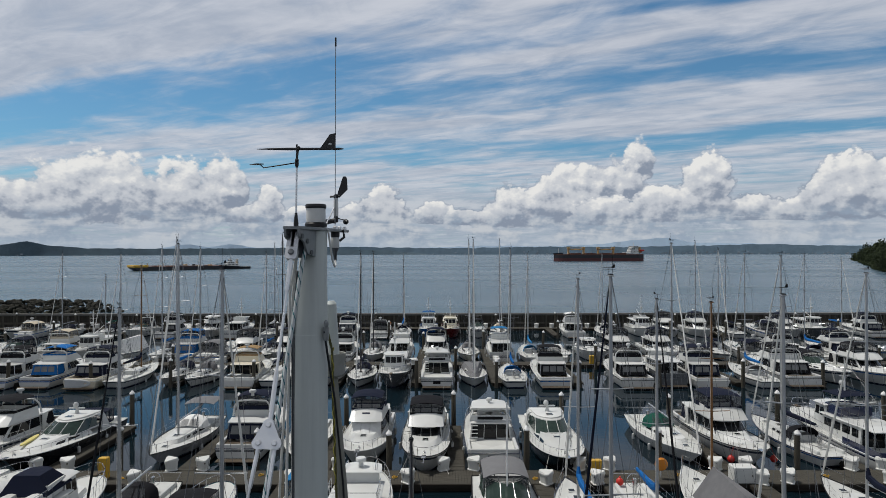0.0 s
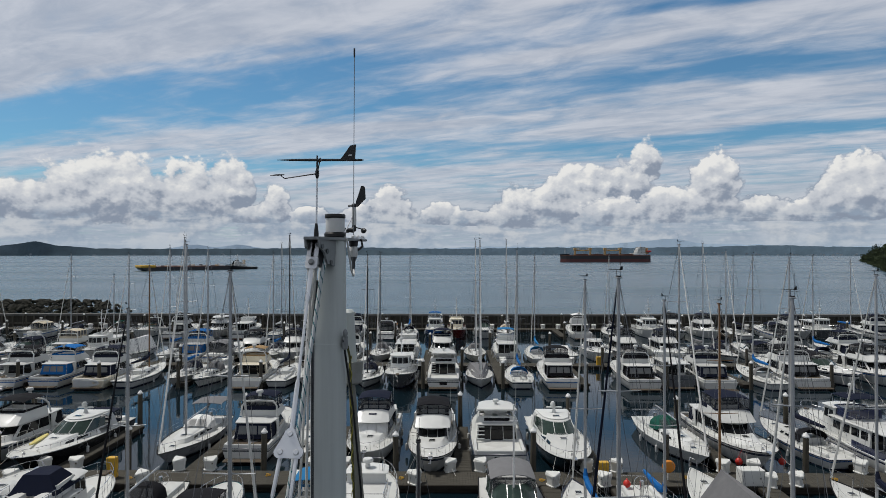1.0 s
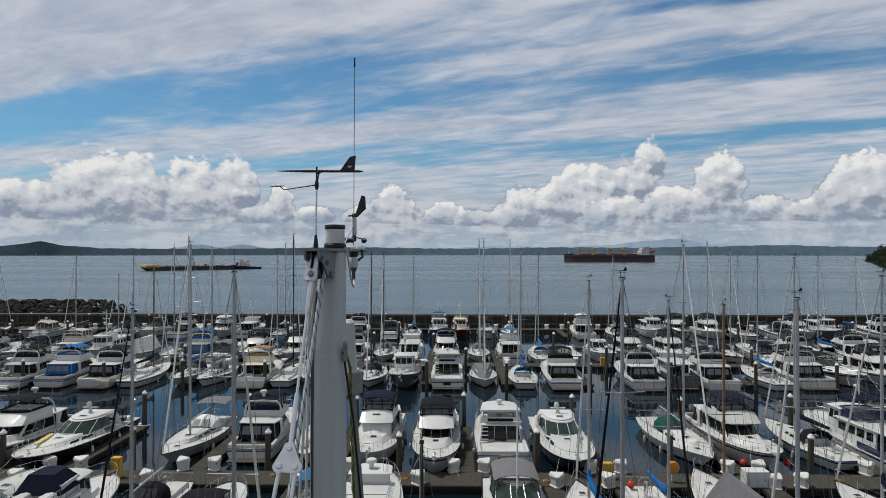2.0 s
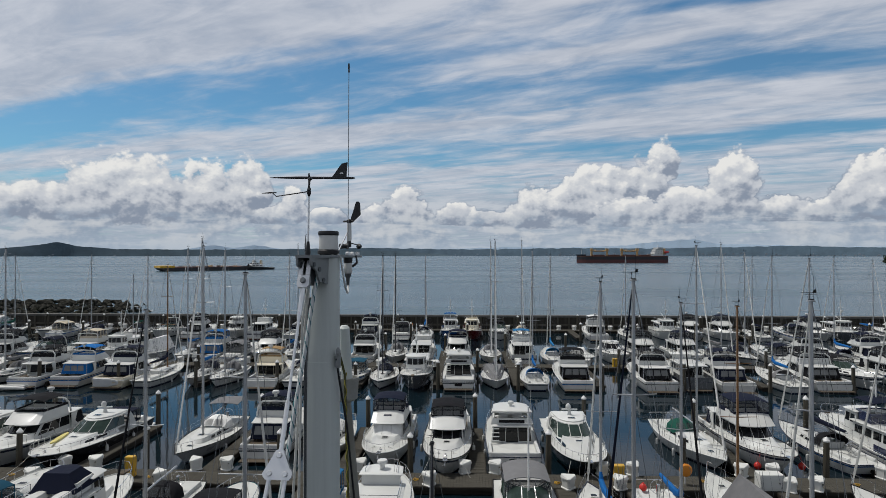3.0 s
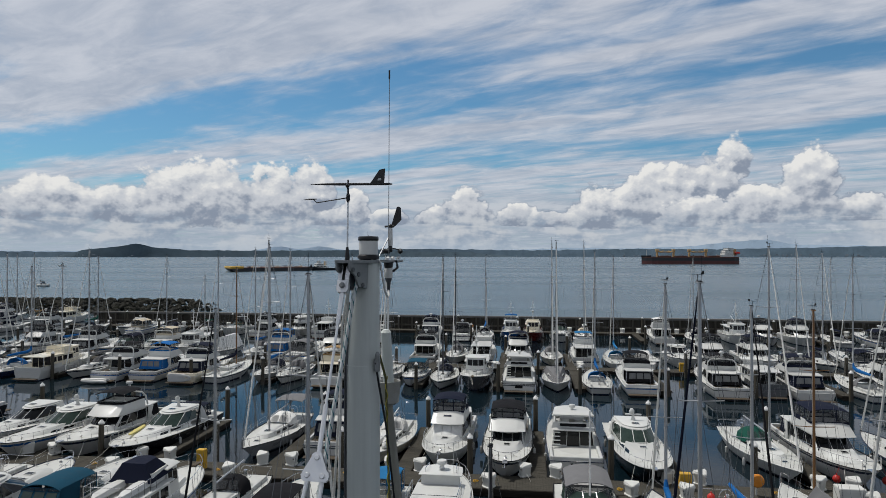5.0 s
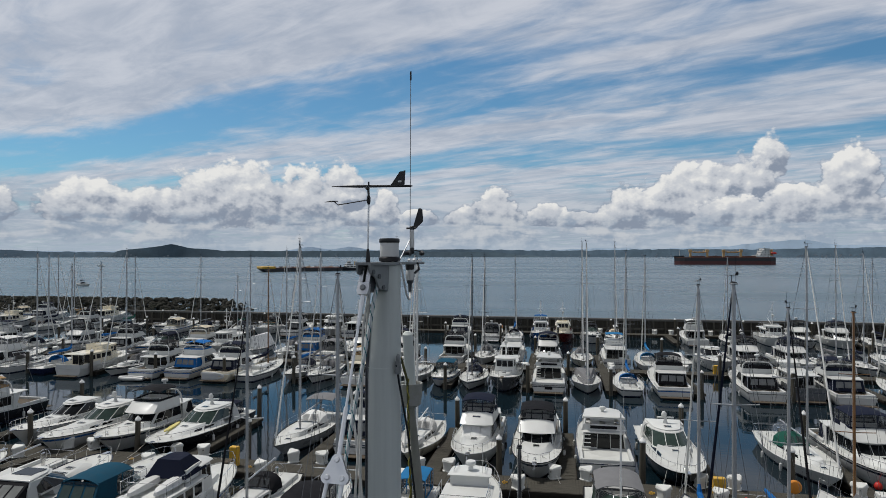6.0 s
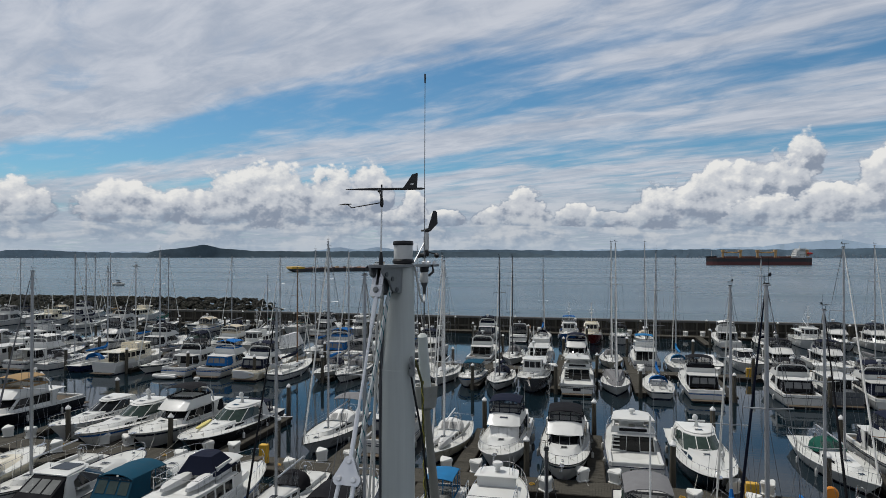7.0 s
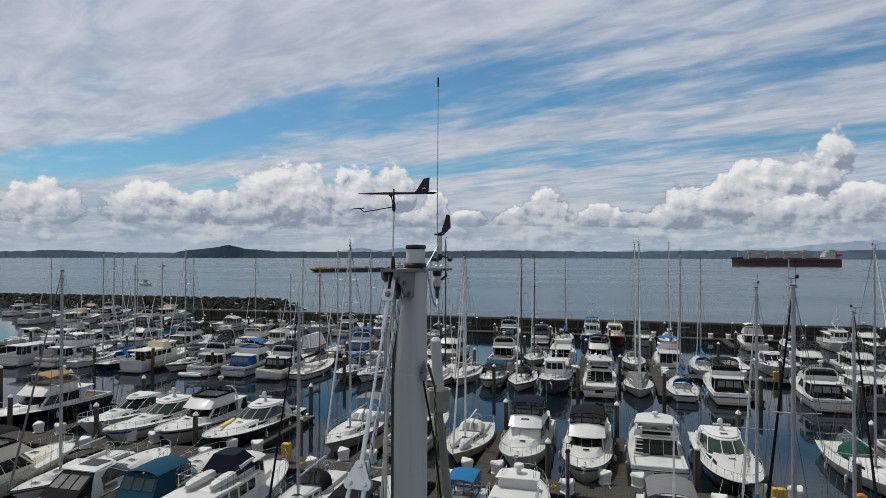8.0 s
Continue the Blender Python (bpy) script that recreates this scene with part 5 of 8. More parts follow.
# ---- water, shores and breakwaters ----
def water_material():
    m = bpy.data.materials.new("sea_water")
    m.use_nodes = True
    nt = m.node_tree
    b = nt.nodes["Principled BSDF"]
    L = nt.links.new
    b.inputs["Roughness"].default_value = 0.05
    b.inputs["IOR"].default_value = 1.33
    tc = nt.nodes.new("ShaderNodeTexCoord")
    sep = nt.nodes.new("ShaderNodeSeparateXYZ")
    L(tc.outputs["Object"], sep.inputs[0])
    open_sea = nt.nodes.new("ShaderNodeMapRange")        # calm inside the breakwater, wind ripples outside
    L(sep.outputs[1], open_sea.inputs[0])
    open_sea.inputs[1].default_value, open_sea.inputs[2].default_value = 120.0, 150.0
    bay_tint = nt.nodes.new("ShaderNodeMix")                # base colour: near-black harbour, paler blue-grey bay
    bay_tint.data_type = "RGBA"
    L(open_sea.outputs[0], bay_tint.inputs[0])
    bay_tint.inputs[6].default_value, bay_tint.inputs[7].default_value = (0.004, 0.011, 0.016, 1), (0.048, 0.086, 0.110, 1)
    L(bay_tint.outputs[2], b.inputs["Base Color"])

    def waves(sx, sy, scale, detail):
        mp = nt.nodes.new("ShaderNodeMapping")
        mp.inputs["Scale"].default_value = (sx, sy, 1)
        n = nt.nodes.new("ShaderNodeTexNoise")
        L(tc.outputs["Object"], mp.inputs[0])
        L(mp.outputs[0], n.inputs["Vector"])
        n.inputs["Scale"].default_value, n.inputs["Detail"].default_value = scale, detail
        return n.outputs[0]

    def bump(h, dist, strength, after=None):
        bp = nt.nodes.new("ShaderNodeBump")
        bp.inputs["Distance"].default_value = dist
        L(h, bp.inputs["Height"])
        if isinstance(strength, float):
            bp.inputs["Strength"].default_value = strength
        else:
            L(strength, bp.inputs["Strength"])
        if after:
            L(after, bp.inputs["Normal"])
        return bp.outputs[0]
    calm = bump(waves(1, 1.6, 1.1, 2.0), 0.012, 0.5)
    patch = nt.nodes.new("ShaderNodeMapRange")           # cat's-paws: broad streaks of rougher water
    L(waves(0.30, 1.0, 0.011, 3.0), patch.inputs[0])
    patch.inputs[1].default_value, patch.inputs[2].default_value, patch.inputs[3].default_value = 0.34, 0.66, 0.66
    k = nt.nodes.new("ShaderNodeMath")
    k.operation = "MULTIPLY"
    L(open_sea.outputs[0], k.inputs[0])
    L(patch.outputs[0], k.inputs[1])
    n2 = bump(waves(0.5, 1.6, 0.24, 4.0), 0.26, k.outputs[0], calm)
    n3 = bump(waves(0.7, 1.9, 1.1, 3.0), 0.05, k.outputs[0], n2)
    L(n3, b.inputs["Normal"])
    ro = nt.nodes.new("ShaderNodeMath")                  # wavelets too small to shape
    ro.operation = "MULTIPLY_ADD"
    L(k.outputs[0], ro.inputs[0])
    ro.inputs[1].default_value, ro.inputs[2].default_value = 0.27, 0.04
    L(ro.outputs[0], b.inputs["Roughness"])
    return m


WATER = water_material()
PLANK = mat("dock_planks_weathered", (0.062, 0.058, 0.048), 0.9, var=0.5, scale=1.5, fine=25, streak=(1, 6, 1), bump=0.006, stain=(0.05, 0.045, 0.04), stain_amt=0.7)
DOCKSIDE = mat("dock_timber_dark", (0.036, 0.031, 0.025), 0.8, var=0.35, scale=2, streak=(1, 1, 4), bump=0.01)
PILING = mat("timber_pile", (0.080, 0.072, 0.056), 0.85, var=0.4, scale=3, fine=30, streak=(3, 3, 0.3), bump=0.01, stain=(0.03, 0.03, 0.025), stain_amt=0.7)
PILECAP = mat("pile_cap_white", (0.72, 0.72, 0.70), 0.5, var=0.08, stain=(0.45, 0.42, 0.35), stain_amt=0.4)
WALLPOST = mat("breakwater_post", (0.105, 0.096, 0.078), 0.9, var=0.4, scale=0.9, fine=8, streak=(2, 2, 0.25), bump=0.02, stain=(0.05, 0.05, 0.04), stain_amt=0.7)
WALLCAP = mat("breakwater_cap", (0.12, 0.117, 0.108), 0.9, var=0.3, scale=0.8, fine=8, bump=0.01)
WALLMAT = mat("breakwater_timber", (0.062, 0.056, 0.046), 0.9, var=0.45, scale=0.9, fine=8, streak=(2, 2, 0.25), bump=0.02, stain=(0.03, 0.032, 0.026), stain_amt=0.8)
ROCK = mat("breakwater_rock", (0.042, 0.041, 0.034), 0.9, var=0.5, scale=0.7, fine=6, bump=0.05, stain=(0.03, 0.035, 0.018), stain_amt=0.7)
BOXWHITE = mat("dock_box_fibreglass", (0.64, 0.64, 0.605), 0.45, var=0.06, scale=2, stain=(0.5, 0.48, 0.42), stain_amt=0.35)
BOARDYEL = mat("board_pale_yellow", (0.58, 0.50, 0.16), 0.45, var=0.08)
YELLOW = mat("paint_yellow", (0.62, 0.36, 0.03), 0.5, var=0.12, stain=(0.3, 0.18, 0.03), stain_amt=0.4)
ORANGE = mat("buoy_orange", (0.62, 0.22, 0.02), 0.5, var=0.1)


def sea():
    g = Geo()
    rad = [0.5, 40, 90, 160, 300, 600, 1200, 2400, 4940]
    n = 96
    g.loft([[(r * math.sin(2 * math.pi * k / n), r * math.cos(2 * math.pi * k / n), 0) for k in range(n)] for r in rad], 0, True, False)
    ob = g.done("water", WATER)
    tagged(ob, "calm dark harbour water opening onto a rippled bay", "water", kind="structure")


sea()


def wall():
    """The timber breakwater: a capping beam on close-set sheet planks, with piles in front."""
    x0, x1, y = -95.0, 190.0, 129.0
    e = holder("wall_breakwater")
    g = Geo()
    g.box(x0, x1, y, y + 0.5, -1.5, 2.6, 0.02)
    g.done("sheet_face", WALLMAT, e)
    c = Geo()
    c.box(x0, x1, y - 0.35, y + 0.9, 2.6, 3.0, 0.05)
    c.done("cap_beam", WALLCAP, e)
    w = Geo()
    w.box(x0, x1, y - 0.30, y, 0.9, 1.25, 0.03)
    w.done("waling", WALLPOST, e)
    p = Geo()
    p.tube([(0, 0, -1.5), (0, 0, 2.6)], 0.17, 8)
    first = p.done("pile", WALLPOST, e)
    me = first.data
    first.location = (x0 + 1, y - 0.28, 0)
    x = x0 + 3.2
    while x < x1:
        o = new("pile", me)
        o.parent, o.location = e, (x, y - 0.28, 0)
        x += 2.2
    tagged(e, "dark weathered timber breakwater wall with a pale cap", "wall", kind="structure")


wall()


ROCK_END = -84.0


def rocks():
    """A bank of dumped stone running out from the left."""
    rng = random.Random(4)
    g = Geo()

    def stone(c, s):
        vs = []
        for th in (0.35, 0.9, 1.57, 2.3):
            for k in range(7):
                a = 2 * math.pi * k / 7 + th
                r = s * (0.75 + 0.5 * rng.random())
                vs.append((c[0] + r * math.sin(th) * math.cos(a) * 1.2, c[1] + r * math.sin(th) * math.sin(a), c[2] + r * math.cos(th) * 0.8))
        fs = [tuple(range(7))[::-1]]
        for j in range(3):
            for k in range(7):
                fs.append((j * 7 + k, j * 7 + (k + 1) % 7, (j + 1) * 7 + (k + 1) % 7, (j + 1) * 7 + k))
        g.add(vs, fs)
    for i in range(7800):
        u = rng.random() ** 0.8
        x = lerp(ROCK_END, -330, u)
        f = rng.uniform(-1, 1)
        h = 3.7 * min(1.0, 0.25 + (ROCK_END + 3 - x) / 8) * (1 - abs(f) ** 1.3)
        stone((x, 159 + 0.04 * (x + 82) + f * 7.5, h - 0.25), rng.uniform(0.28, 0.66))
    tagged(g.done("rock_breakwater", ROCK), "bank of dark dumped rocks with green growth", "breakwater", kind="structure")


rocks()


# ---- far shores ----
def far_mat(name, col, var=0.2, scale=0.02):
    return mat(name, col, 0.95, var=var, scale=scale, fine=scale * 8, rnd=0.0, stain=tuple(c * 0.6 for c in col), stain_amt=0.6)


def ridge(name, dist, prof, m, seed, jag, step=0.25, label=""):
    """A band of far hills on an arc round the bay; prof gives height in metres against bearing in degrees."""
    g = Geo()
    az = prof[0][0]
    lo, hi, back = [], [], []
    while az <= prof[-1][0]:
        for (a0, h0), (a1, h1) in zip(prof, prof[1:]):
            if a0 <= az <= a1:
                t = (az - a0) / (a1 - a0)
                h = lerp(h0, h1, t * t * (3 - 2 * t))
                break
        h += jag * (noise.noise((az * 1.3, seed, 0)) + 0.6 * noise.noise((az * 5.1, seed, 3))) * min(1.0, h / 30)
        a = radians(az)
        lo.append((dist * math.sin(a), dist * math.cos(a), -2.0))
        hi.append((dist * 1.008 * math.sin(a), dist * 1.008 * math.cos(a), max(1.0, h)))
        back.append((dist * 1.03 * math.sin(a), dist * 1.03 * math.cos(a), -2.0))
        az += step
    g.loft([lo, hi, back], 0, False, False)
    tagged(g.done(name, m), label, "hills", kind="structure")


# aerial haze is put into these base colours, bluer and paler with distance
HILL_NEAR = far_mat("far_woods_haze_tint", (0.072, 0.105, 0.130), 0.3, 0.015)
HILL_MID = far_mat("far_shore_haze_tint", (0.095, 0.140, 0.180), 0.3, 0.012)
HILL_FAR = far_mat("mountains_haze_tint", (0.46, 0.58, 0.70), 0.05)
ridge("backdrop_mountains", 4790, [(-60, 40), (-25, 42), (-22.2, 76), (-20.6, 58), (-18.7, 76), (-16, 48), (-2, 52), (4, 66), (8, 60), (13, 72), (17, 104), (19, 118), (22, 82), (25, 76), (29, 60), (60, 40)], HILL_FAR, 2.0, 6, label="distant mountains tinted pale blue for haze")
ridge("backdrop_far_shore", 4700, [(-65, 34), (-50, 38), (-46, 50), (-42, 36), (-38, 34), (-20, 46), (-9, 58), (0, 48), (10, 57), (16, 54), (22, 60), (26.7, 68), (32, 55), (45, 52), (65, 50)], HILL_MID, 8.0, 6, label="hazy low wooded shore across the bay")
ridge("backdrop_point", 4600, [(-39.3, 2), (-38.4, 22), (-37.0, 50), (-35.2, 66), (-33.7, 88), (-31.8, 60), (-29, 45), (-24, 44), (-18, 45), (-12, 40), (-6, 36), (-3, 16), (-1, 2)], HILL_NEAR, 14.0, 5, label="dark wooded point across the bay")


def shore_houses():
    """Pale specks of houses along the far waterline."""
    rng = random.Random(31)
    g = Geo()
    for i in range(170):
        a = radians(rng.choice((rng.uniform(-58, 40), rng.uniform(8, 34))))
        d = 4592 - rng.uniform(0, 12)
        h = rng.uniform(3, 8)
        w = rng.uniform(5, 16)
        z = 0.5 + 16 * rng.random() ** 2.5
        g.box(-w / 2, w / 2, -4, 4, -3, h, 0.3, 0, -math.degrees(a), (d * math.sin(a), d * math.cos(a), z))
    tagged(g.done("shore_houses", FARHOUSE), "pale houses scattered along the far shore", "houses", kind="stuff")


FARHOUSE = far_mat("far_house_walls", (0.28, 0.31, 0.34), 0.3, 0.05)
shore_houses()

# ---- floating docks ----
def dock_deck(e, x0, x1, y0, y1, z=0.5, name="deck_section", along="x"):
    s = Geo()
    s.box(x0 + 0.05, x1 - 0.05, y0 + 0.05, y1 - 0.05, -0.25, z - 0.07, 0.02)
    s.done("float", DOCKSIDE, e)
    r = Geo()
    for a in ((x0, x1, y0 - 0.07, y0), (x0, x1, y1, y1 + 0.07)) if along == "x" else ((x0 - 0.07, x0, y0, y1), (x1, x1 + 0.07, y0, y1)):
        r.box(*a, z - 0.25, z - 0.02, 0.02)
    r.done("edge_timber", DOCKSIDE, e)
    g = Geo()
    rng = random.Random(int(x0 * 7 + y0 * 13))
    p = x0 if along == "x" else y0
    end = x1 if along == "x" else y1
    while p < end - 0.05:
        w = min(0.19, end - p)
        dz = rng.uniform(-0.006, 0.006)
        if along == "x":
            g.box(p + 0.006, p + w - 0.006, y0, y1, z - 0.06, z + dz)
        else:
            g.box(x0, x1, p + 0.006, p + w - 0.006, z - 0.06, z + dz)
        p += w
    o = g.done("planks" if along == "x" else "finger_planks", PLANK, e)
    o["kind"] = "stuff"


def main_dock(name, x0, x1, y0, y1, fingers_far=(), fingers_near=(), flen=11.0, fw=1.1):
    e = holder(name)
    dock_deck(e, x0, x1, y0, y1)
    for sg, xs in ((1, fingers_far), (-1, fingers_near)):
        for x in xs:
            a, b = (y1 + 0.09, y1 + flen) if sg > 0 else (y0 - flen, y0 - 0.09)
            dock_deck(e, x - fw / 2, x + fw / 2, a, b, 0.48, "finger", "y")
    tagged(e, "weathered grey plank floating dock with finger piers", "dock", kind="structure")
    return e


FA = [0.7 + 9.3 * k for k in range(-7, 8)]
FA_NEAR = [-38.6, -29.0, -19.2, -10.2, -4.6, 6.2, 10.6, 20.0, 29.3]
FB = [-3.4 + 9.25 * k for k in range(-10, 9)]
main_dock("dock_a", -75, 75, 41.5, 44.0, FA, FA_NEAR, 11.2)
main_dock("dock_b", -110, 90, 84.4, 86.8, FB, FB, 11.4)
main_dock("dock_c", -120, 150, 124.0, 126.5, (), [-90 + 10 * k for k in range(19)], 10.0)


def piles():
    """Mooring piles: round timber with white cone caps."""
    e = holder("mooring_pile")
    g = Geo()
    g.turned([(0.21, -2.0), (0.215, 0.0), (0.20, 1.6), (0.19, 3.1)], 12)
    g.done("shaft", PILING, e, smooth=True)
    c = Geo()
    c.turned([(0.215, 3.1), (0.225, 3.13), (0.225, 3.20), (0.03, 3.44)], 12)
    c.done("cap", PILECAP, e, "white cone cap")
    tagged(e, "dark round timber mooring pile with white cone cap", "pile", "mooring piles")
    spots = [(x, 55.6) for x in FA] + [(x + 4.75, 44.5) for x in FA] + [(x, 72.6) for x in FB] + [(x + 4.6, 83.6) for x in FB[::2]] + [(x, 98.6) for x in FB] + [(-90 + 10 * k, 113.6) for k in range(19)] + [(-86 + 12 * k, 127.4) for k in range(14)]
    e.matrix_world = pose(*spots[0], 0)
    for k, (x, y) in enumerate(spots[1:]):
        copy_thing(e, pose(x + 0.1 * math.sin(k * 3.1), y, -0.15 * (k % 3), 1.2 * math.sin(k), 1.2 * math.cos(k * 2.3), k * 37))


piles()


def dock_boxes():
    """White storage boxes with a triangular front and sloping lid."""
    e = holder("dock_box")
    g = Geo()
    foot = [(-0.47, 0.0), (0.47, 0.0), (0.47, 0.20), (0.09, 0.68), (-0.09, 0.68), (-0.47, 0.20)]
    g.loft([[(x * 0.96, y, 0.0) for x, y in foot], [(x * 0.96, y, 0.05) for x, y in foot], [(x * 0.80, y * 0.86, 0.07) for x, y in foot], [(x * 0.93, y * 0.97, 0.62) for x, y in foot]], 0)
    g.done("body", BOXWHITE, e)
    l = Geo()
    l.loft([[(x * 1.03, y * 1.03 - 0.01, 0.625) for x, y in foot], [(x * 1.03, y * 1.03 - 0.01, 0.70) for x, y in foot], [(x * 0.90, y * 0.93 + 0.01, 0.74 + 0.16 * (0.72 - y)) for x, y in foot]], 0)
    l.done("lid", BOXWHITE, e)
    h = Geo()
    h.box(-0.05, 0.05, 0.735, 0.765, 0.5, 0.6, 0.01)
    h.done("latch", STEEL, e)
    tagged(e, "white fibreglass dock box with sloping lid", "dock box", "dock boxes")
    spots = []
    for k, x in enumerate(FA):
        spots += [(x - 0.85, 44.35, 160), (x + 1.15, 44.40, 205)]
    for k, x in enumerate(FA_NEAR):
        spots += [(x + (0.25 if k % 2 else -0.8), 41.75, 175 + 25 * math.sin(k * 1.9))] + ([(x + 2.1, 42.0, 190)] if k % 3 == 1 else [])
    for k, x in enumerate(FB):
        spots += [(x + (0.95 if k % 2 else -0.95), 84.9, 180), (x + 1.0, 86.6, 180)]
    for k in range(18):
        spots += [(-92 + 10 * k, 126.0, 180), (-89 + 10 * k, 126.0, 180)]
    e.matrix_world = pose(spots[0][0], spots[0][1], 0.5, 0, 0, spots[0][2])
    for k, (x, y, a) in enumerate(spots[1:]):
        copy_thing(e, pose(x, y, 0.5, 0, 0, a + 6 * math.sin(k * 2.7)))


dock_boxes()


def cabinet(name, m, x, y, w, d, h, label, category, z=0.5):
    e = holder(name)
    g = Geo()
    g.box(-w / 2, w / 2, -d / 2, d / 2, 0, h, 0.04)
    g.done("body", m, e)
    p = Geo()
    p.box(-w * 0.36, w * 0.36, -d / 2 - 0.012, -d / 2, h * 0.15, h * 0.85, 0.01)
    p.done("door", m, e)
    k = Geo()
    k.box(w * 0.26, w * 0.32, -d / 2 - 0.03, -d / 2 - 0.012, h * 0.45, h * 0.55, 0.005)
    k.done("handle", STEEL, e)
    e.matrix_world = pose(x, y, z)
    return tagged(e, label, category)


cabinet("fire_cabinet", YELLOW, 9.95, 43.0, 0.75, 0.45, 1.05, "yellow fire hose cabinet on the dock", "cabinet")
cabinet("fire_cabinet", YELLOW, -22.6, 42.6, 0.62, 0.45, 1.35, "faded yellow fire cabinet on the dock", "cabinet")
cabinet("fire_cabinet", YELLOW, 19.6, 85.2, 0.8, 0.45, 1.1, "yellow fire hose cabinet beside moored boats", "cabinet")
cabinet("fire_cabinet", YELLOW, 6.4, 125.2, 0.8, 0.45, 1.1, "yellow cabinet by the breakwater wall", "cabinet")
cabinet("equipment_locker", BOXWHITE, 19.2, 41.95, 1.5, 0.9, 1.0, "large white equipment locker on the dock", "locker")


def lifebuoy(x, y, z):
    e = holder("life_ring_station")
    g = Geo()
    g.turned([(0.02, -0.12), (0.34, -0.12), (0.42, -0.04), (0.42, 0.04), (0.34, 0.12), (0.02, 0.12)], 18)
    o = g.done("ring_cover", ORANGE, e, smooth=True)
    o.matrix_basis = pose(0, 0, 0.95, 90, 0, 0)
    p = Geo()
    p.box(-0.04, 0.04, 0.12, 0.2, 0, 1.1, 0.01)
    p.done("post", GEL, e)
    e.matrix_world = pose(x, y, z)
    tagged(e, "round orange life ring case on a post", "life ring")


lifebuoy(14.1, 42.4, 0.5)
lifebuoy(-11.0, 124.8, 0.5)


def hose(x, y, m, name="coiled_hose"):
    g = Geo()
    pts = []
    for i in range(40):
        a = i * 0.55
        r = 0.16 + 0.05 * math.sin(i * 1.7)
        pts.append((x + r * math.cos(a), y + r * math.sin(a), 0.52 + 0.0025 * i))
    g.tube(pts, 0.012, 5)
    tagged(g.done(name, m), "yellow shore power cable coiled on dock planks", "cable", "shore power cables")


for k in range(9):
    hose(-3.1 + 9.3 * (k - 4) + 0.4 * math.sin(k), 42.6 + 0.4 * math.cos(k * 2), YELLOW, "shore_power_cable")

# ---- the boats in their berths ----
flybridge(-6.15, 50.7, 180, 12.2, B=3.7, screen=CANVAS["white"], canvas="navy", arch=False, top=GEL, name_bar=True, label="white flybridge cruiser with navy canvas enclosure and covered windscreen")
flybridge(-1.5, 49.9, 180, 13.0, lid=0.85, tall=0.9, B=3.8, canvas="black", arch=False, bottom=BOTTOM, label="white flybridge cruiser with black-framed clear bridge enclosure")
flybridge(3.4, 51.4, 0, 10.9, tall=0.92, B=4.0, hard=True, canvas=None, arch=False, label="white sedan yacht with hard top, moored stern to the dock")
express(8.15, 49.8, 180, 13.4, B=3.9, top=BLACKHULL, label="express cruiser with black hull, white deck and hard top")
sailboat(17.5, 51.3, 183, 12.2, B=3.8, mast=16.0, cover=None, dodger="green", bimini=None, label="white sailing yacht with dark green dodger and bimini")
flybridge(21.8, 51.1, 180, 12.8, B=4.0, canvas="navy", arch=False, red_fenders=True, label="white flybridge cruiser with navy bridge canvas and red round fenders")
sailboat(27.2, 51.0, 5, 10.8, B=3.7, mast=15.0, cover="navy", dodger="black", label="white sailing yacht, open transom, dark dodger, moored stern to dock")
trawler(31.1, 50.3, 3, 12.3, B=4.0, band=NAVY, canvas="navy", top=GEL, trim=NAVY, label="white trawler with wide navy hull band and navy bridge cloths")
sailboat(-10.85, 50.6, 180, 10.6, tenders=2, B=3.5, mast=15.0, top=CREAM, dodger="white", cover=None, spar=WHITEMAST, label="cream-decked sailing yacht with white dodger")
sailboat(-20.75, 51.1, 180, 12.0, B=3.8, mast=16.0, top=SHADEGEL, cover=None, dodger="white", bimini="grey", label="sailing yacht with shade-toned grey hull, white deck and pale canvas")
flybridge(-15.2, 52.4, 0, 10.5, B=3.7, canvas="navy", label="white flybridge cruiser with navy canopy, moored behind the tall mast")
express(-29.4, 49.3, 180, 12.8, B=3.9, top=BLACKHULL, canvas="navy", board=True, label="express cruiser with black hull, white hard top and green glass")
flybridge(-34.3, 49.7, 180, 12.2, tall=0.9, B=3.9, canvas="black", enclosed=False, label="white flybridge cruiser with grey boot band and open bridge")
express(-38.3, 48.7, 180, 12.6, B=3.8, label="white express cruiser with rounded hard top and green windscreen")
express(-42.2, 49.4, 180, 11.0, B=3.6, hard=True, dome=False, glass=GLASS, label="white express cruiser with low windscreen and long foredeck")
flybridge(-52.0, 49.6, 180, 13.0, B=4.3, top=BLACKHULL, canvas="tan", enclosed=False, label="black-hulled motor yacht with tan bridge canvas")
flybridge(-38.7, 34.0, 0, 11, B=3.8, top=CREAM, house=CREAM, canvas="black", enclosed=False, dome=False, label="cream flybridge trawler with black bridge cloth")
sailboat(-35.0, 36.0, 180, 9.6, B=3.4, mast=14.4, cover=None, dodger=None, sleeve="grey", label="white sailing yacht with flush hatches and low coachroof")
express(-30.9, 35.0, 0, 10.4, B=3.6, top=GEL, canvas=None, glass=GLASS, dome=False, curtain="black", sunroof=True, label="white express cruiser with black aft bulkhead and sunroof")
express(-26.5, 36.0, 0, 9.8, B=3.5, hard=False, canvas="teal", dome=False, curtain="teal", label="white express cruiser with teal canopy over the cockpit")
trawler(-21.3, 34.0, 0, 10.8, B=3.6, canvas="navy", mast=False, tender=True, label="white trawler with dinghies on roof and navy bridge cover")
sailboat(-17.8, 36.2, 180, 9.4, B=3.4, mast=12.3, cover=None, dodger="black", sleeve="black", label="white sailing yacht with black dodger and bare boom")
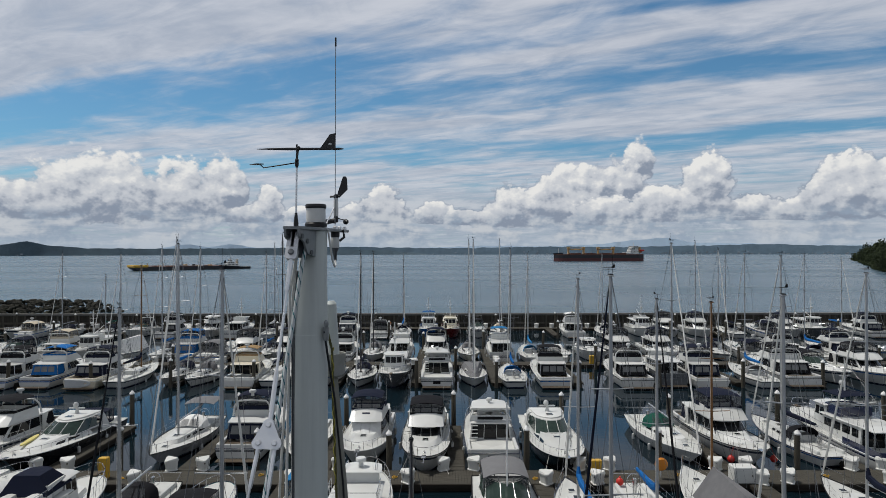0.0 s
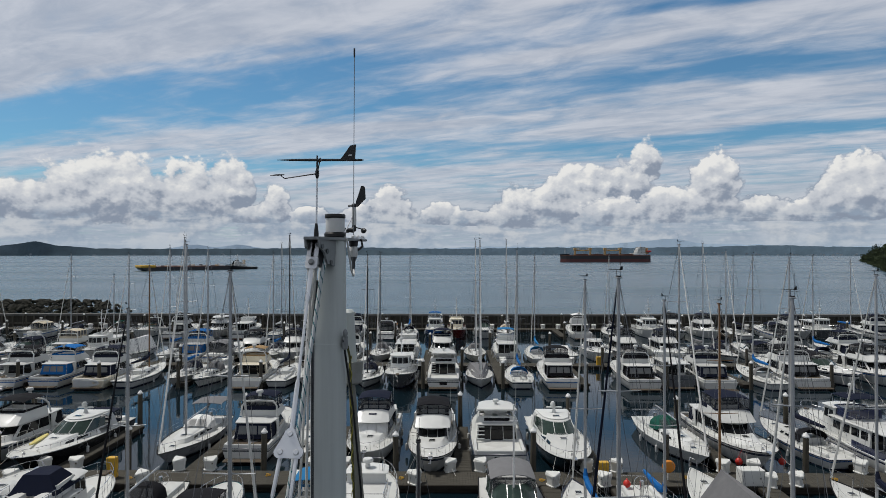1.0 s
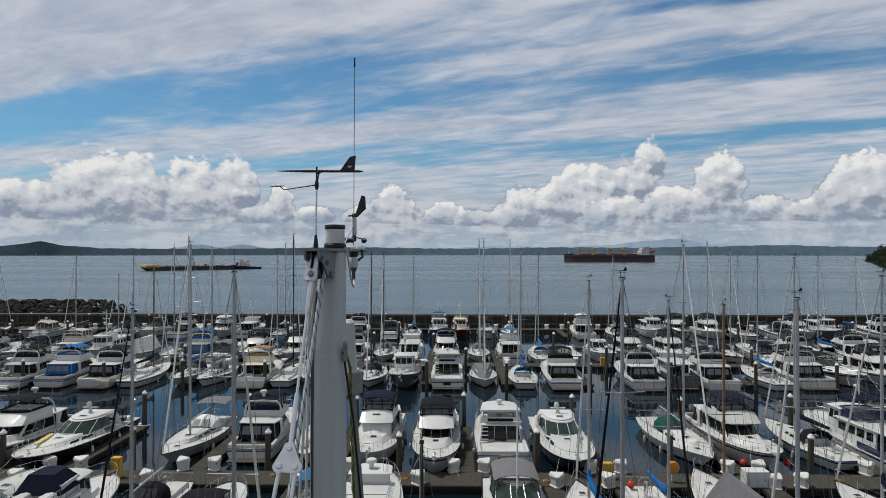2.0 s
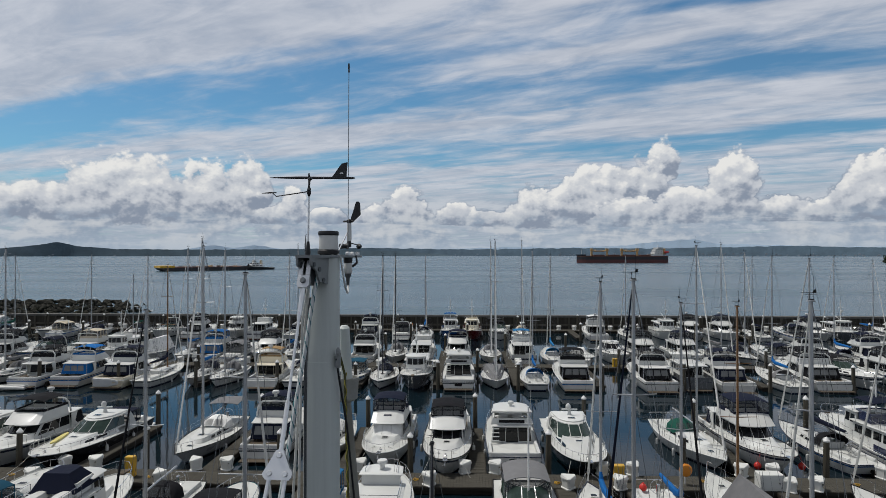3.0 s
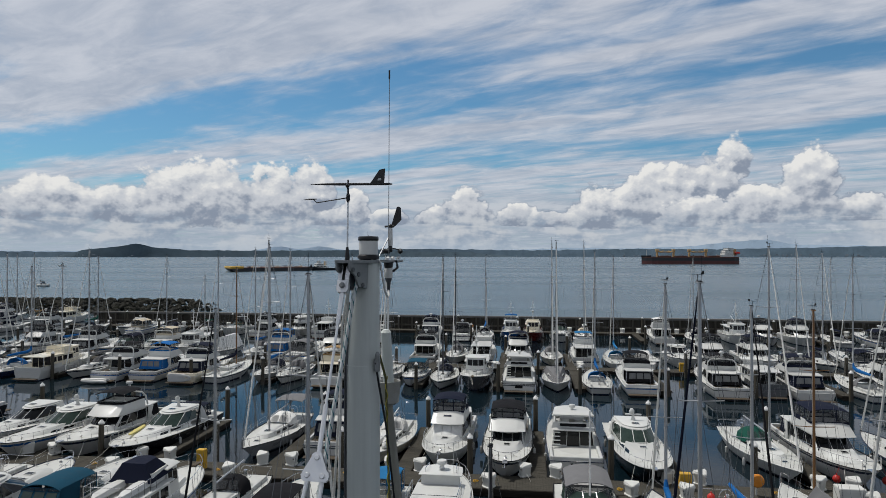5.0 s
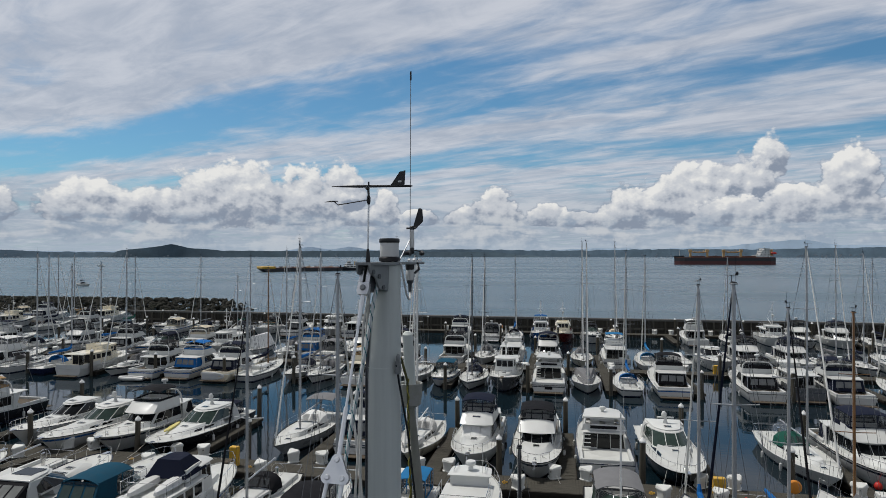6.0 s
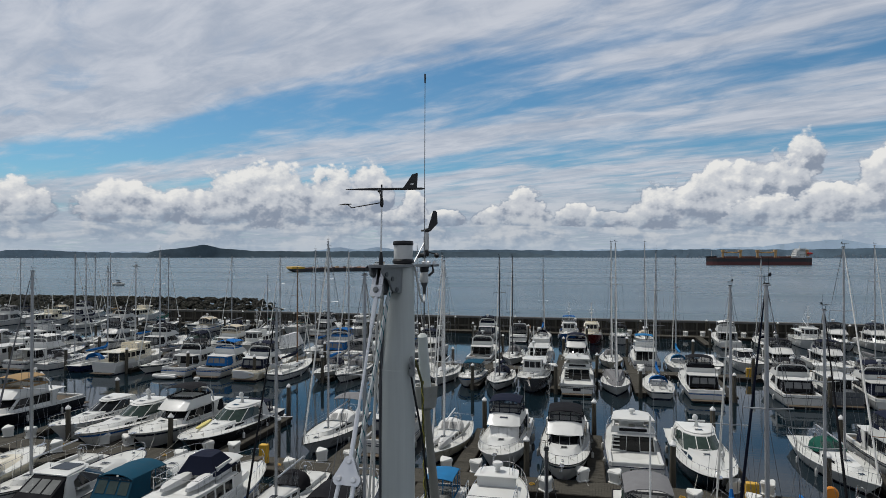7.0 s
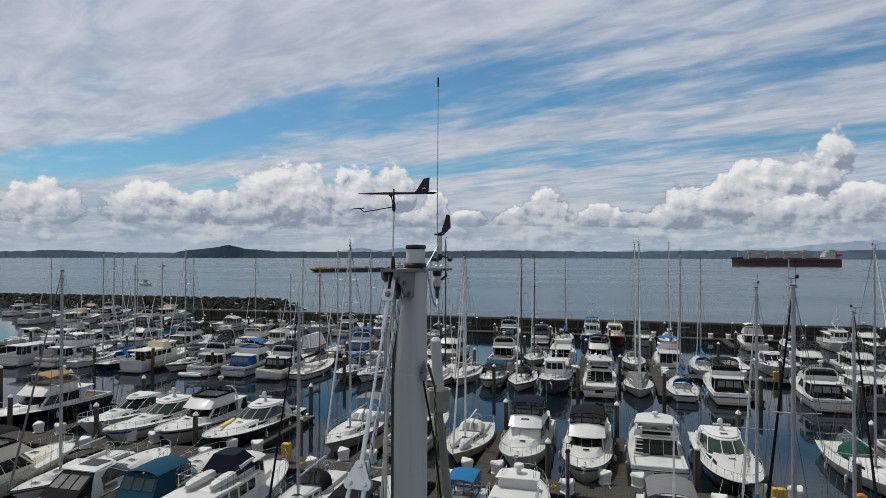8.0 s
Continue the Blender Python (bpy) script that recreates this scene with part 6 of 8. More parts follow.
runabout(-13.7, 36.0, 0, 8, B=3.0, canvas="black", top=TEALHULL, label="small cabin boat with teal upperworks")
runabout(-8.4, 37.0, 180, 6.4, B=2.4, canvas="bright", label="small white boat with bright blue folding top")
trawler(-4.75, 35.2, 0, 10.5, B=3.5, mast=False, bridge=False, label="white cabin cruiser with rounded deckhouse and radar")
express(3.4, 36.2, 180, 10.4, B=3.8, hard=False, canvas="grey", pole=5.4, label="white cruiser with grey cockpit cover and slim mast")
sailboat(7.5, 35.9, 0, 9.8, B=3.2, mast=13.8, cover="blue", dodger=None, label="white sailing yacht with blue sail cover and blue hatch covers")
sailboat(11.3, 35.8, 180, 9.6, B=3.2, mast=12.8, cover="blue", dodger=None, sleeve="black", red_buoy=True, label="white sailing yacht with blue sail cover and red buoy")
sailboat(15.7, 37.2, 0, 11.5, B=3.6, mast=12.35, cover=None, dodger=None, tent="grey", spar=WOODMAST, furl=False, label="sailing yacht laid up under a grey boom tent")
sailboat(23.7, 35.5, 0, 11, B=3.5, mast=14.1, cover="navy", dodger=None, label="white sailing yacht with furled headsail")
sailboat(5.85, 22.0, 5, 11, B=3.5, mast=14.5, cover="blue", dodger="blue", sleeve="navy", label="white sailing yacht with tall alloy mast")
sailboat(11.6, 22.0, -10, 11, B=3.5, mast=13.8, cover="navy", dodger="navy", label="white sailing yacht with grey alloy mast")
sailboat(-8.6, 24.0, 0, 11, B=3.5, mast=14.65, cover="grey", dodger="grey", label="white sailing yacht with alloy mast and grey cover")
sailboat(-1.3, 23.2, 0, 7.5, B=2.5, mast=8.5, cover="green", dodger=None, spar=DARKMAST, spreaders=1, furl=False, label="small sailing yacht with slim dark mast")
flybridge(-46.4, 77.8, 0, 11.5, B=3.9, canvas="blue", house=GEL, enclosed=False, label="white flybridge cruiser with blue window cloths and blue dinghy")
flybridge(-41.0, 77.3, 0, 11.5, B=4.0, top=CREAM, canvas="navy", stern_tender=True, label="cream flybridge cruiser with navy enclosure and tipped tender at stern")
sailboat(-37.5, 77.6, 0, 11.2, B=3.6, mast=13.8, top=GEL, cover="navy", dodger=None, spar=WOODMAST, label="cream double-ended sailing yacht, stern to the fairway")
sailboat(-32.1, 77.4, 180, 11.2, B=3.5, mast=17.2, cover="blue", dodger="navy", label="white sailing yacht with navy waterline stripe")
sailboat(-29.1, 76.9, 180, 10.6, B=3.4, mast=15.8, cover="grey", dodger="grey", label="white sailing yacht with grey dodger")
flybridge(-23.4, 77.2, 0, 10.5, B=3.8, canvas="tan", enclosed=False, house=CREAM, label="white flybridge cruiser with tan bridge canvas")
sailboat(-20.1, 77.8, 0, 10.5, B=3.4, mast=17.5, cover="navy", dodger=None, spar=DARKMAST, label="white sailing yacht with dark mast")
runabout(-13.6, 77.1, 180, 8.2, B=3.0, canvas="teal", label="white cabin boat with blue top")
sailboat(-17.3, 78.0, 180, 11.0, B=3.4, mast=15.4, cover=None, dodger=None, spar=WHITEMAST, label="white sailing yacht with white mast")
sailboat(-10.0, 76.5, 180, 10.2, B=3.3, mast=15.2, spar=DARKMAST, cover="navy", dodger="navy", label="white sailing yacht with furled headsail and dark mast")
trawler(-6.1, 76.9, 180, 11.0, B=3.7, top=GREYHULL, bridge=False, label="dark-hulled pilothouse boat with white deckhouse")
flybridge(-1.0, 77.8, 0, 11.5, B=3.9, canvas=None, hard=True, arch=False, label="white flybridge cruiser with hard top over the bridge")
sailboat(3.3, 76.6, 180, 9.6, B=3.4, mast=16.8, shroud="grey", cover=None, dodger=None, label="white sailing yacht laced under a dark grey deck cover")
sailboat(7.9, 76.9, 0, 9.8, B=3.4, mast=15.7, cover="blue", dodger="blue", label="white sailing yacht with bright blue sail cover and blue cloths")
flybridge(12.4, 77.6, 0, 11.2, B=3.9, canvas="black", enclosed=True, arch=False, label="white flybridge cruiser with dark bridge canvas, stern to the fairway")
flybridge(21.5, 77.3, 0, 11.5, B=4.0, canvas="black", enclosed=True, label="white flybridge cruiser with black canvas and outboard on the rail")
trawler(25.8, 77.8, 0, 10.5, B=3.6, top=GREYHULL, mast=False, bridge=False, label="cabin cruiser with dark transom and white deckhouse")
flybridge(29.8, 77.4, 0, 12, B=4.0, canvas="navy", enclosed=True, label="white flybridge cruiser with navy canvas and tender across the stern")
sailboat(36.5, 77.0, 0, 10.8, B=3.4, mast=15.1, cover="blue", dodger="grey", label="white sailing yacht with blue boot stripe")
flybridge(40.7, 79.0, 0, 13, B=4.4, canvas="black", enclosed=False, label="large white motor yacht with long saloon windows")
express(45.8, 79.2, 180, 12.5, B=4.0, hard=False, canvas="black", enclosed=True, label="white express cruiser with black arch top")
flybridge(50.9, 78.2, 180, 12.5, B=4.2, canvas="black", label="white motor yacht with wide flared bow and black bridge cloth")
trawler(-80.7, 76.5, 0, 12, B=4.0, mast=False, bridge=False, label="white motor cruiser with long cabin windows")
flybridge(-75.1, 77.0, 0, 12, B=4.1, canvas="white", enclosed=True, label="white flybridge cruiser with glazed bridge, stern to the fairway")
sailboat(-71.4, 76.5, 0, 10, B=3.3, mast=15.6, cover=None, dodger="grey", label="white sailing yacht with rounded stern")
sailboat(-66.2, 76.8, 0, 10.5, B=3.4, mast=13.8, cover="blue", dodger="blue", top=NAVY, label="dark blue sailing yacht with blue sail cover")
trawler(-60.9, 76.8, 0, 11.5, B=3.9, house=CREAM, bridge=True, label="white trawler with dark cockpit and cream house")
sailboat(-56.2, 76.9, 180, 11, B=3.4, mast=16.0, cover="grey", dodger="grey", label="white sailing yacht with plumb bow")
flybridge(-51.0, 77.2, 0, 11.5, B=3.9, canvas="black", enclosed=True, house=GEL, label="dark-canvassed flybridge cruiser with white hull")
express(-58.8, 93.5, 180, 11.0, B=3.6, hard=False, canvas="black", arch=True, label="white motor yacht with raked arch and black canvas")
flybridge(-55.6, 93.8, 0, 11.5, B=3.8, canvas="beige", label="white flybridge cruiser with beige enclosure")
trawler(-51.7, 93.5, 180, 11.0, B=3.7, mast=True, label="white trawler with yellow gear on its roof")
sailboat(-47.0, 93.3, 180, 10.6, B=3.3, mast=15.1, tent="white", cover=None, dodger=None, label="white sailing yacht with white boom tent")
sailboat(-41.0, 93.3, 180, 10.6, B=3.3, mast=16.2, cover="blue", dodger="grey", label="white ketch with grey dodger")
flybridge(-36.8, 93.8, 0, 11.5, B=3.8, canvas="blue", label="white cruiser with blue canopy")
express(-33.1, 93.5, 0, 11.0, B=3.6, hard=False, canvas="grey", label="white express cruiser with grey cover")
flybridge(-29.3, 93.8, 180, 11.5, B=3.8, canvas="black", tall=0.85, label="white flybridge cruiser with black bridge cloth")
sailboat(-25.9, 93.3, 180, 10.6, B=3.3, mast=15.2, cover="blue", label="white sailing yacht with blue cover")
flybridge(-23.2, 93.8, 180, 11.5, B=3.8, canvas="navy", label="white cruiser with navy enclosure")
flybridge(-14.7, 93.8, 0, 11.5, B=3.8, canvas="black", label="white flybridge cruiser with rounded coamings")
sailboat(-10.4, 93.3, 180, 10.6, B=3.3, mast=15.2, spar=DARKMAST, cover="grey", dodger="grey", label="small white sailing yacht with dark mast")
trawler(-6.5, 93.5, 0, 11.0, B=3.7, mast=False, bridge=False, label="white cabin cruiser with tall deckhouse")
flybridge(-1.4, 93.8, 180, 11.5, B=3.8, canvas="navy", enclosed=False, label="white flybridge cruiser with hooped bridge rail")
sailboat(3.4, 93.3, 180, 10.6, B=3.3, mast=17.1, top=CREAM, cover="navy", dodger="grey", label="cream sailing yacht with furled sails")
trawler(7.8, 93.5, 0, 11.0, B=3.7, mast=False, canvas="bright", boot=REDHULL, label="white cabin cruiser with blue top and red stripe")
sailboat(12.2, 93.3, 0, 10.6, B=3.3, mast=15.1, cover="bright", dodger="bright", label="small white sailing yacht with blue cover")
runabout(16.5, 91.9, 180, 7.8, B=2.8, canvas="white", cover=True, label="runabout laced under a white cover")
express(21.2, 93.5, 180, 11.0, B=3.6, hard=True, dome=False, glass=GLASS, label="white cabin cruiser with pale hard top")
flybridge(25.4, 93.8, 180, 11.5, B=3.8, canvas="black", label="white cruiser with dark enclosed bridge")
sailboat(36.1, 93.3, 180, 10.6, B=3.3, mast=16.7, cover="grey", dodger="grey", label="white sailing yacht with grey dodger")
flybridge(31.3, 93.8, 180, 11.5, B=3.8, canvas="navy", label="white flybridge cruiser with navy top")
sailboat(39.4, 93.3, 180, 10.6, B=3.3, mast=15.6, cover="navy", label="white sailing yacht with navy cover")
express(43.7, 93.5, 0, 11.0, B=3.6, hard=False, canvas="navy", arch=True, label="white express cruiser with raked arch")
flybridge(48.4, 93.8, 0, 11.5, B=3.8, canvas="black", enclosed=True, tall=0.85, label="white motor yacht with long black canopy")
sailboat(53.0, 93.3, 0, 10.6, B=3.3, mast=14.8, cover="blue", label="white sailing yacht with slim mast")
flybridge(56.5, 93.8, 0, 11.5, B=3.8, canvas="navy", label="white motor yacht with tall bow and navy bridge top")
express(60.8, 93.5, 180, 11.0, B=3.6, hard=True, dome=False, label="white express cruiser with plain hard top")
express(-99.3, 92.5, 0, 11.0, B=3.6, hard=True, dome=False, glass=GLASS, label="white motor cruiser with dark windows")
trawler(-90.9, 92.5, 0, 11.0, B=3.7, canvas="navy", label="white trawler with navy bridge cloth")
sailboat(-84.0, 92.3, 0, 10.6, B=3.3, mast=15.5, cover=None, label="white sailing yacht with bare deck")
flybridge(-77.8, 92.8, 180, 11.5, B=3.8, canvas="black", label="white cruiser with black canopy")
sailboat(-72.4, 92.3, 180, 10.6, B=3.3, mast=14.0, cover="blue", label="white sailing yacht with blue cover")
flybridge(-67.6, 92.8, 0, 11.5, B=3.8, canvas="black", label="white cruiser with dark canopy")
express(-62.9, 92.5, 180, 11.0, B=3.6, hard=False, canvas="navy", arch=True, label="white express cruiser with arch and navy top")
flybridge(-126.2, 118.4, 0, 10.8, B=3.7, canvas="grey", label="white cruiser with grey canopy")
trawler(-115.4, 118.2, 0, 10.5, B=3.6, house=CREAM, label="white trawler with cream house")
sailboat(-105.0, 118.0, 0, 10, B=3.2, mast=15.4, cover="navy", label="white sailing yacht with navy cover")
flybridge(-96.4, 118.4, 0, 10.8, B=3.7, canvas="black", label="white flybridge cruiser with dark curtains")
sailboat(-86.7, 118.0, 0, 10, B=3.2, mast=15.0, cover="green", label="white sailing yacht with green cover")
express(-78.0, 118.0, 180, 10, B=3.5, hard=True, glass=GLASS, dome=False, label="white express cruiser with black windows")
express(-75.1, 118.0, 0, 10, B=3.5, hard=False, canvas="beige", arch=True, label="white express cruiser with arch")
sailboat(-70.5, 118.0, 180, 10, B=3.2, mast=15.2, cover=None, label="white sailing yacht with bare deck")
sailboat(-62.5, 118.0, 180, 10, B=3.2, mast=11.4, cover="green", label="sailing yacht with green cover")
express(-56.5, 118.0, 180, 10, B=3.5, hard=False, canvas="black", arch=True, label="white cruiser with raked windscreen")
flybridge(-50.0, 118.4, 0, 10.8, B=3.7, canvas="black", label="white flybridge cruiser with dark saloon windows")
flybridge(-43.4, 118.4, 180, 10.8, B=3.7, canvas=None, hard=True, label="white sportfisher with tall bridge")
trawler(-37.9, 118.2, 0, 10.5, B=3.6, boot=REDHULL, label="white trawler with red boot stripe")
sailboat(-31.9, 118.0, 0, 10, B=3.2, mast=17.0, cover="white", label="white sailing yacht with white cover")
flybridge(-17.8, 118.4, 0, 10.8, B=3.7, canvas="navy", label="white cruiser with navy top")
express(-11.8, 118.0, 0, 10, B=3.5, hard=False, canvas="black", arch=True, label="white cruiser with arch and low cabin")
sailboat(-7.8, 118.0, 0, 10, B=3.2, mast=15.1, cover="blue", top=GEL, label="wooden-decked sailing yacht with blue cover")
trawler(-3.1, 118.2, 180, 10.5, B=3.6, top=BLUEHULL, canvas="blue", label="blue-hulled trawler with blue cloths")
trawler(0.9, 118.2, 180, 10.5, B=3.6, top=REDHULL, house=CREAM, label="maroon-hulled trawler with cream deckhouse")
express(5.9, 118.0, 180, 10, B=3.5, hard=False, canvas="black", label="white cruiser with black canvas stern")
sailboat(10.0, 118.0, 180, 10, B=3.2, mast=17.6, cover="white", dodger="beige", label="white sailing yacht with beige dodger")
flybridge(23.2, 118.4, 0, 10.8, B=3.7, canvas="white", enclosed=False, label="tall white flybridge cruiser")
sailboat(29.3, 118.0, 0, 10, B=3.2, mast=15.0, cover="grey", label="white sailing yacht with grey cover")
trawler(36.3, 118.2, 180, 10.5, B=3.6, label="white trawler with long rail")
flybridge(40.8, 118.4, 180, 10.8, B=3.7, canvas="black", label="white cruiser with black top")
flybridge(46.8, 118.4, 180, 10.8, B=3.7, canvas="navy", label="white motor yacht with dark windows")
sailboat(52.3, 118.0, 0, 10, B=3.2, mast=14.6, cover="navy", label="white sailing yacht with low cabin")
express(58.2, 118.0, 0, 10, B=3.5, hard=False, canvas="navy", arch=True, label="white express cruiser with arch")
flybridge(62.7, 118.4, 180, 10.8, B=3.7, canvas="navy", tall=0.85, label="white flybridge cruiser with navy enclosure")
trawler(67.7, 118.2, 180, 10.5, B=3.6, top=GREYHULL, bridge=False, label="pilothouse trawler with grey hull and white house")
sailboat(72.7, 118.0, 180, 10, B=3.2, mast=14.2, cover="blue", label="white sailing yacht with blue cover")
flybridge(77.2, 118.4, 0, 10.8, B=3.7, canvas="navy", label="white cruiser with navy top")
flybridge(-147.6, 132.9, 0, 10.8, B=3.7, canvas="black", label="white flybridge cruiser with black canopy")
sailboat(-138.0, 132.5, 180, 10, B=3.2, mast=14.6, cover="navy", label="white sailing yacht with navy cover")
express(-129.0, 132.5, 180, 10, B=3.5, hard=False, canvas="beige", arch=True, label="white express cruiser with beige cockpit cover")
flybridge(-119.9, 132.9, 0, 10.8, B=3.7, canvas="navy", label="white flybridge cruiser with navy canopy and dark windows")
sailboat(-111.8, 132.5, 180, 10, B=3.2, mast=15.6, cover="tan", dodger="tan", label="white sailing yacht with tan dodger")
trawler(-103.4, 132.8, 0, 10.5, B=3.6, house=CREAM, label="white trawler with cream deckhouse")

dinghy("dinghy", pose(-51.5, 70.6, 0.05, 0, 0, 97), FENDER, "white dinghy afloat beside moored boats", 3.2)

# ---- ships and shore across the bay ----
SHIPRED = mat("ship_red_paint", (0.10, 0.030, 0.028), 0.6, var=0.25, scale=0.08, fine=1.0, stain=(0.05, 0.02, 0.018), stain_amt=0.5)
SHIPBLACK = mat("ship_black_paint", (0.022, 0.022, 0.026), 0.5, var=0.25, scale=0.1, fine=1.0)
SHIPWHITE = mat("ship_white_paint", (0.62, 0.62, 0.60), 0.5, var=0.1, scale=0.2, fine=1.0, stain=(0.35, 0.30, 0.24), stain_amt=0.4)
SHIPBUFF = mat("ship_crane_buff", (0.46, 0.30, 0.13), 0.5, var=0.15, scale=0.2, fine=1.0)
DECKRED = mat("ship_deck_red", (0.14, 0.07, 0.055), 0.7, var=0.2, scale=0.1, fine=1.0)


def bulk_carrier():
    e = holder("bulk_carrier")
    L, B = 152.0, 25.0
    def section(u):
        if u < 0.06:
            return B / 2 * (0.55 + 0.45 * (u / 0.06))
        return B / 2 if u < 0.86 else B / 2 * max(0.02, 1 - ((u - 0.86) / 0.14) ** 2)
    us = [0, 0.02, 0.04, 0.06, 0.3, 0.6, 0.86, 0.91, 0.95, 0.98, 1.0]
    def ring(z0, z1, name, m, grow=0.0):
        g = Geo()
        def loop(z):
            return [(section(u) + grow, -L / 2 + u * L, z) for u in us] + [(-section(u) - grow, -L / 2 + u * L, z) for u in us[::-1]]
        g.loft([loop(z0), loop(z1)], 0)
        g.done(name, m, e)
    ring(-2.0, 5.6, "lower_hull", SHIPRED)
    ring(5.6, 10.6, "upper_hull", SHIPBLACK, 0.05)
    ring(10.6, 11.9, "main_deck", DECKRED, -0.4)
    g = Geo()
    g.loft([[(x * 0.9, L / 2 - 14 + y, 11.8) for x, y in ((-8, 0), (8, 0), (5, 9), (0.4, 15), (-0.4, 15), (-5, 9))], [(x, L / 2 - 14 + y, 14.2) for x, y in ((-8, 0), (8, 0), (5, 9), (0.4, 15), (-0.4, 15), (-5, 9))]], 0)
    g.done("forecastle", SHIPBLACK, e)
    m = Geo()
    m.tube([(0, L / 2 - 8, 14), (0, L / 2 - 8, 23)], [0.5, 0.3], 8)
    m.done("foremast", SHIPWHITE, e)
    for k, y in enumerate((-38, -12, 14, 40)):
        h = Geo()
        h.box(-9, 9, y - 9, y + 9, 11.9, 13.9, 0.2)
        h.done("hatch_cover", DECKRED, e)
    for k, y in enumerate((-26, 0, 25, 51)):
        c = Geo()
        c.box(-1.5, 1.5, y - 1.5, y + 1.5, 11.9, 20.0, 0.2)
        c.box(-2.2, 2.2, y - 2.4, y + 2.4, 20.0, 24.2, 0.4)
        c.done("crane_tower", SHIPBUFF, e)
        j = Geo()
        d = 1 if k % 2 == 0 else -1
        j.tube([(0, y + 2 * d, 20.6), (0, y + 21.5 * d, 19.2)], [0.9, 0.5], 4)
        j.tube([(0, y, 24.0), (0, y + 21 * d, 19.6)], 0.12, 4)
        j.done("crane_jib", SHIPBUFF, e)
    y0 = -L / 2 + 6
    for k, (w, d, z0, z1) in enumerate(((22, 20, 11.9, 14.8), (20, 14, 14.8, 17.6), (19, 13, 17.6, 20.4), (18, 12, 20.4, 23.2), (24, 9, 23.2, 26.0))):
        b = Geo()
        b.box(-w / 2, w / 2, y0 + 4, y0 + 4 + d, z0, z1 - 0.25, 0.15)
        b.box(-w / 2 - 0.6, w / 2 + 0.6, y0 + 3.4, y0 + 4.6 + d, z1 - 0.25, z1, 0.05)
        b.done("deckhouse_level", SHIPWHITE, e)
        wdw = Geo()
        for i in range(7):
            x = lerp(-w / 2 + 1.5, w / 2 - 1.5, i / 6)
            wdw.box(x - 0.5, x + 0.5, y0 + 4 + d, y0 + 4.05 + d, z0 + 1.1, z0 + 2.0)
        for sg in (1, -1):
            for i in range(3):
                y = y0 + 6 + i * (d - 4) / 2
                wdw.box(sg * w / 2 - 0.03, sg * w / 2 + 0.03, y - 0.45, y + 0.45, z0 + 1.1, z0 + 2.0)
        o = wdw.done("deckhouse_windows", GLASS, e)
        o["kind"] = "stuff"
    f = Geo()
    f.box(-3, 3, y0 - 3, y0 + 3, 14, 24.5, 0.5)
    f.done("funnel", SHIPBUFF, e)
    w = Geo()
    w.tube([(-4, y0 - 2, 14), (-4, y0 - 5, 20), (-4, y0 - 7, 18)], 0.4, 5)
    w.box(-5.5, -2.5, y0 - 8, y0, 17, 19.6, 0.6)
    w.done("lifeboat", FENDERRED, e)
    r = Geo()
    r.tube([(0, y0 + 9, 26), (0, y0 + 9, 32)], [0.35, 0.15], 6)
    r.box(-2.5, 2.5, y0 + 8.8, y0 + 9.2, 29, 29.4)
    r.done("radar_mast", SHIPWHITE, e)
    e.matrix_world = pose(261, 1078, 0, 0, 0, 92)
    tagged(e, "red and black bulk carrier with buff deck cranes at anchor", "cargo ship")


bulk_carrier()


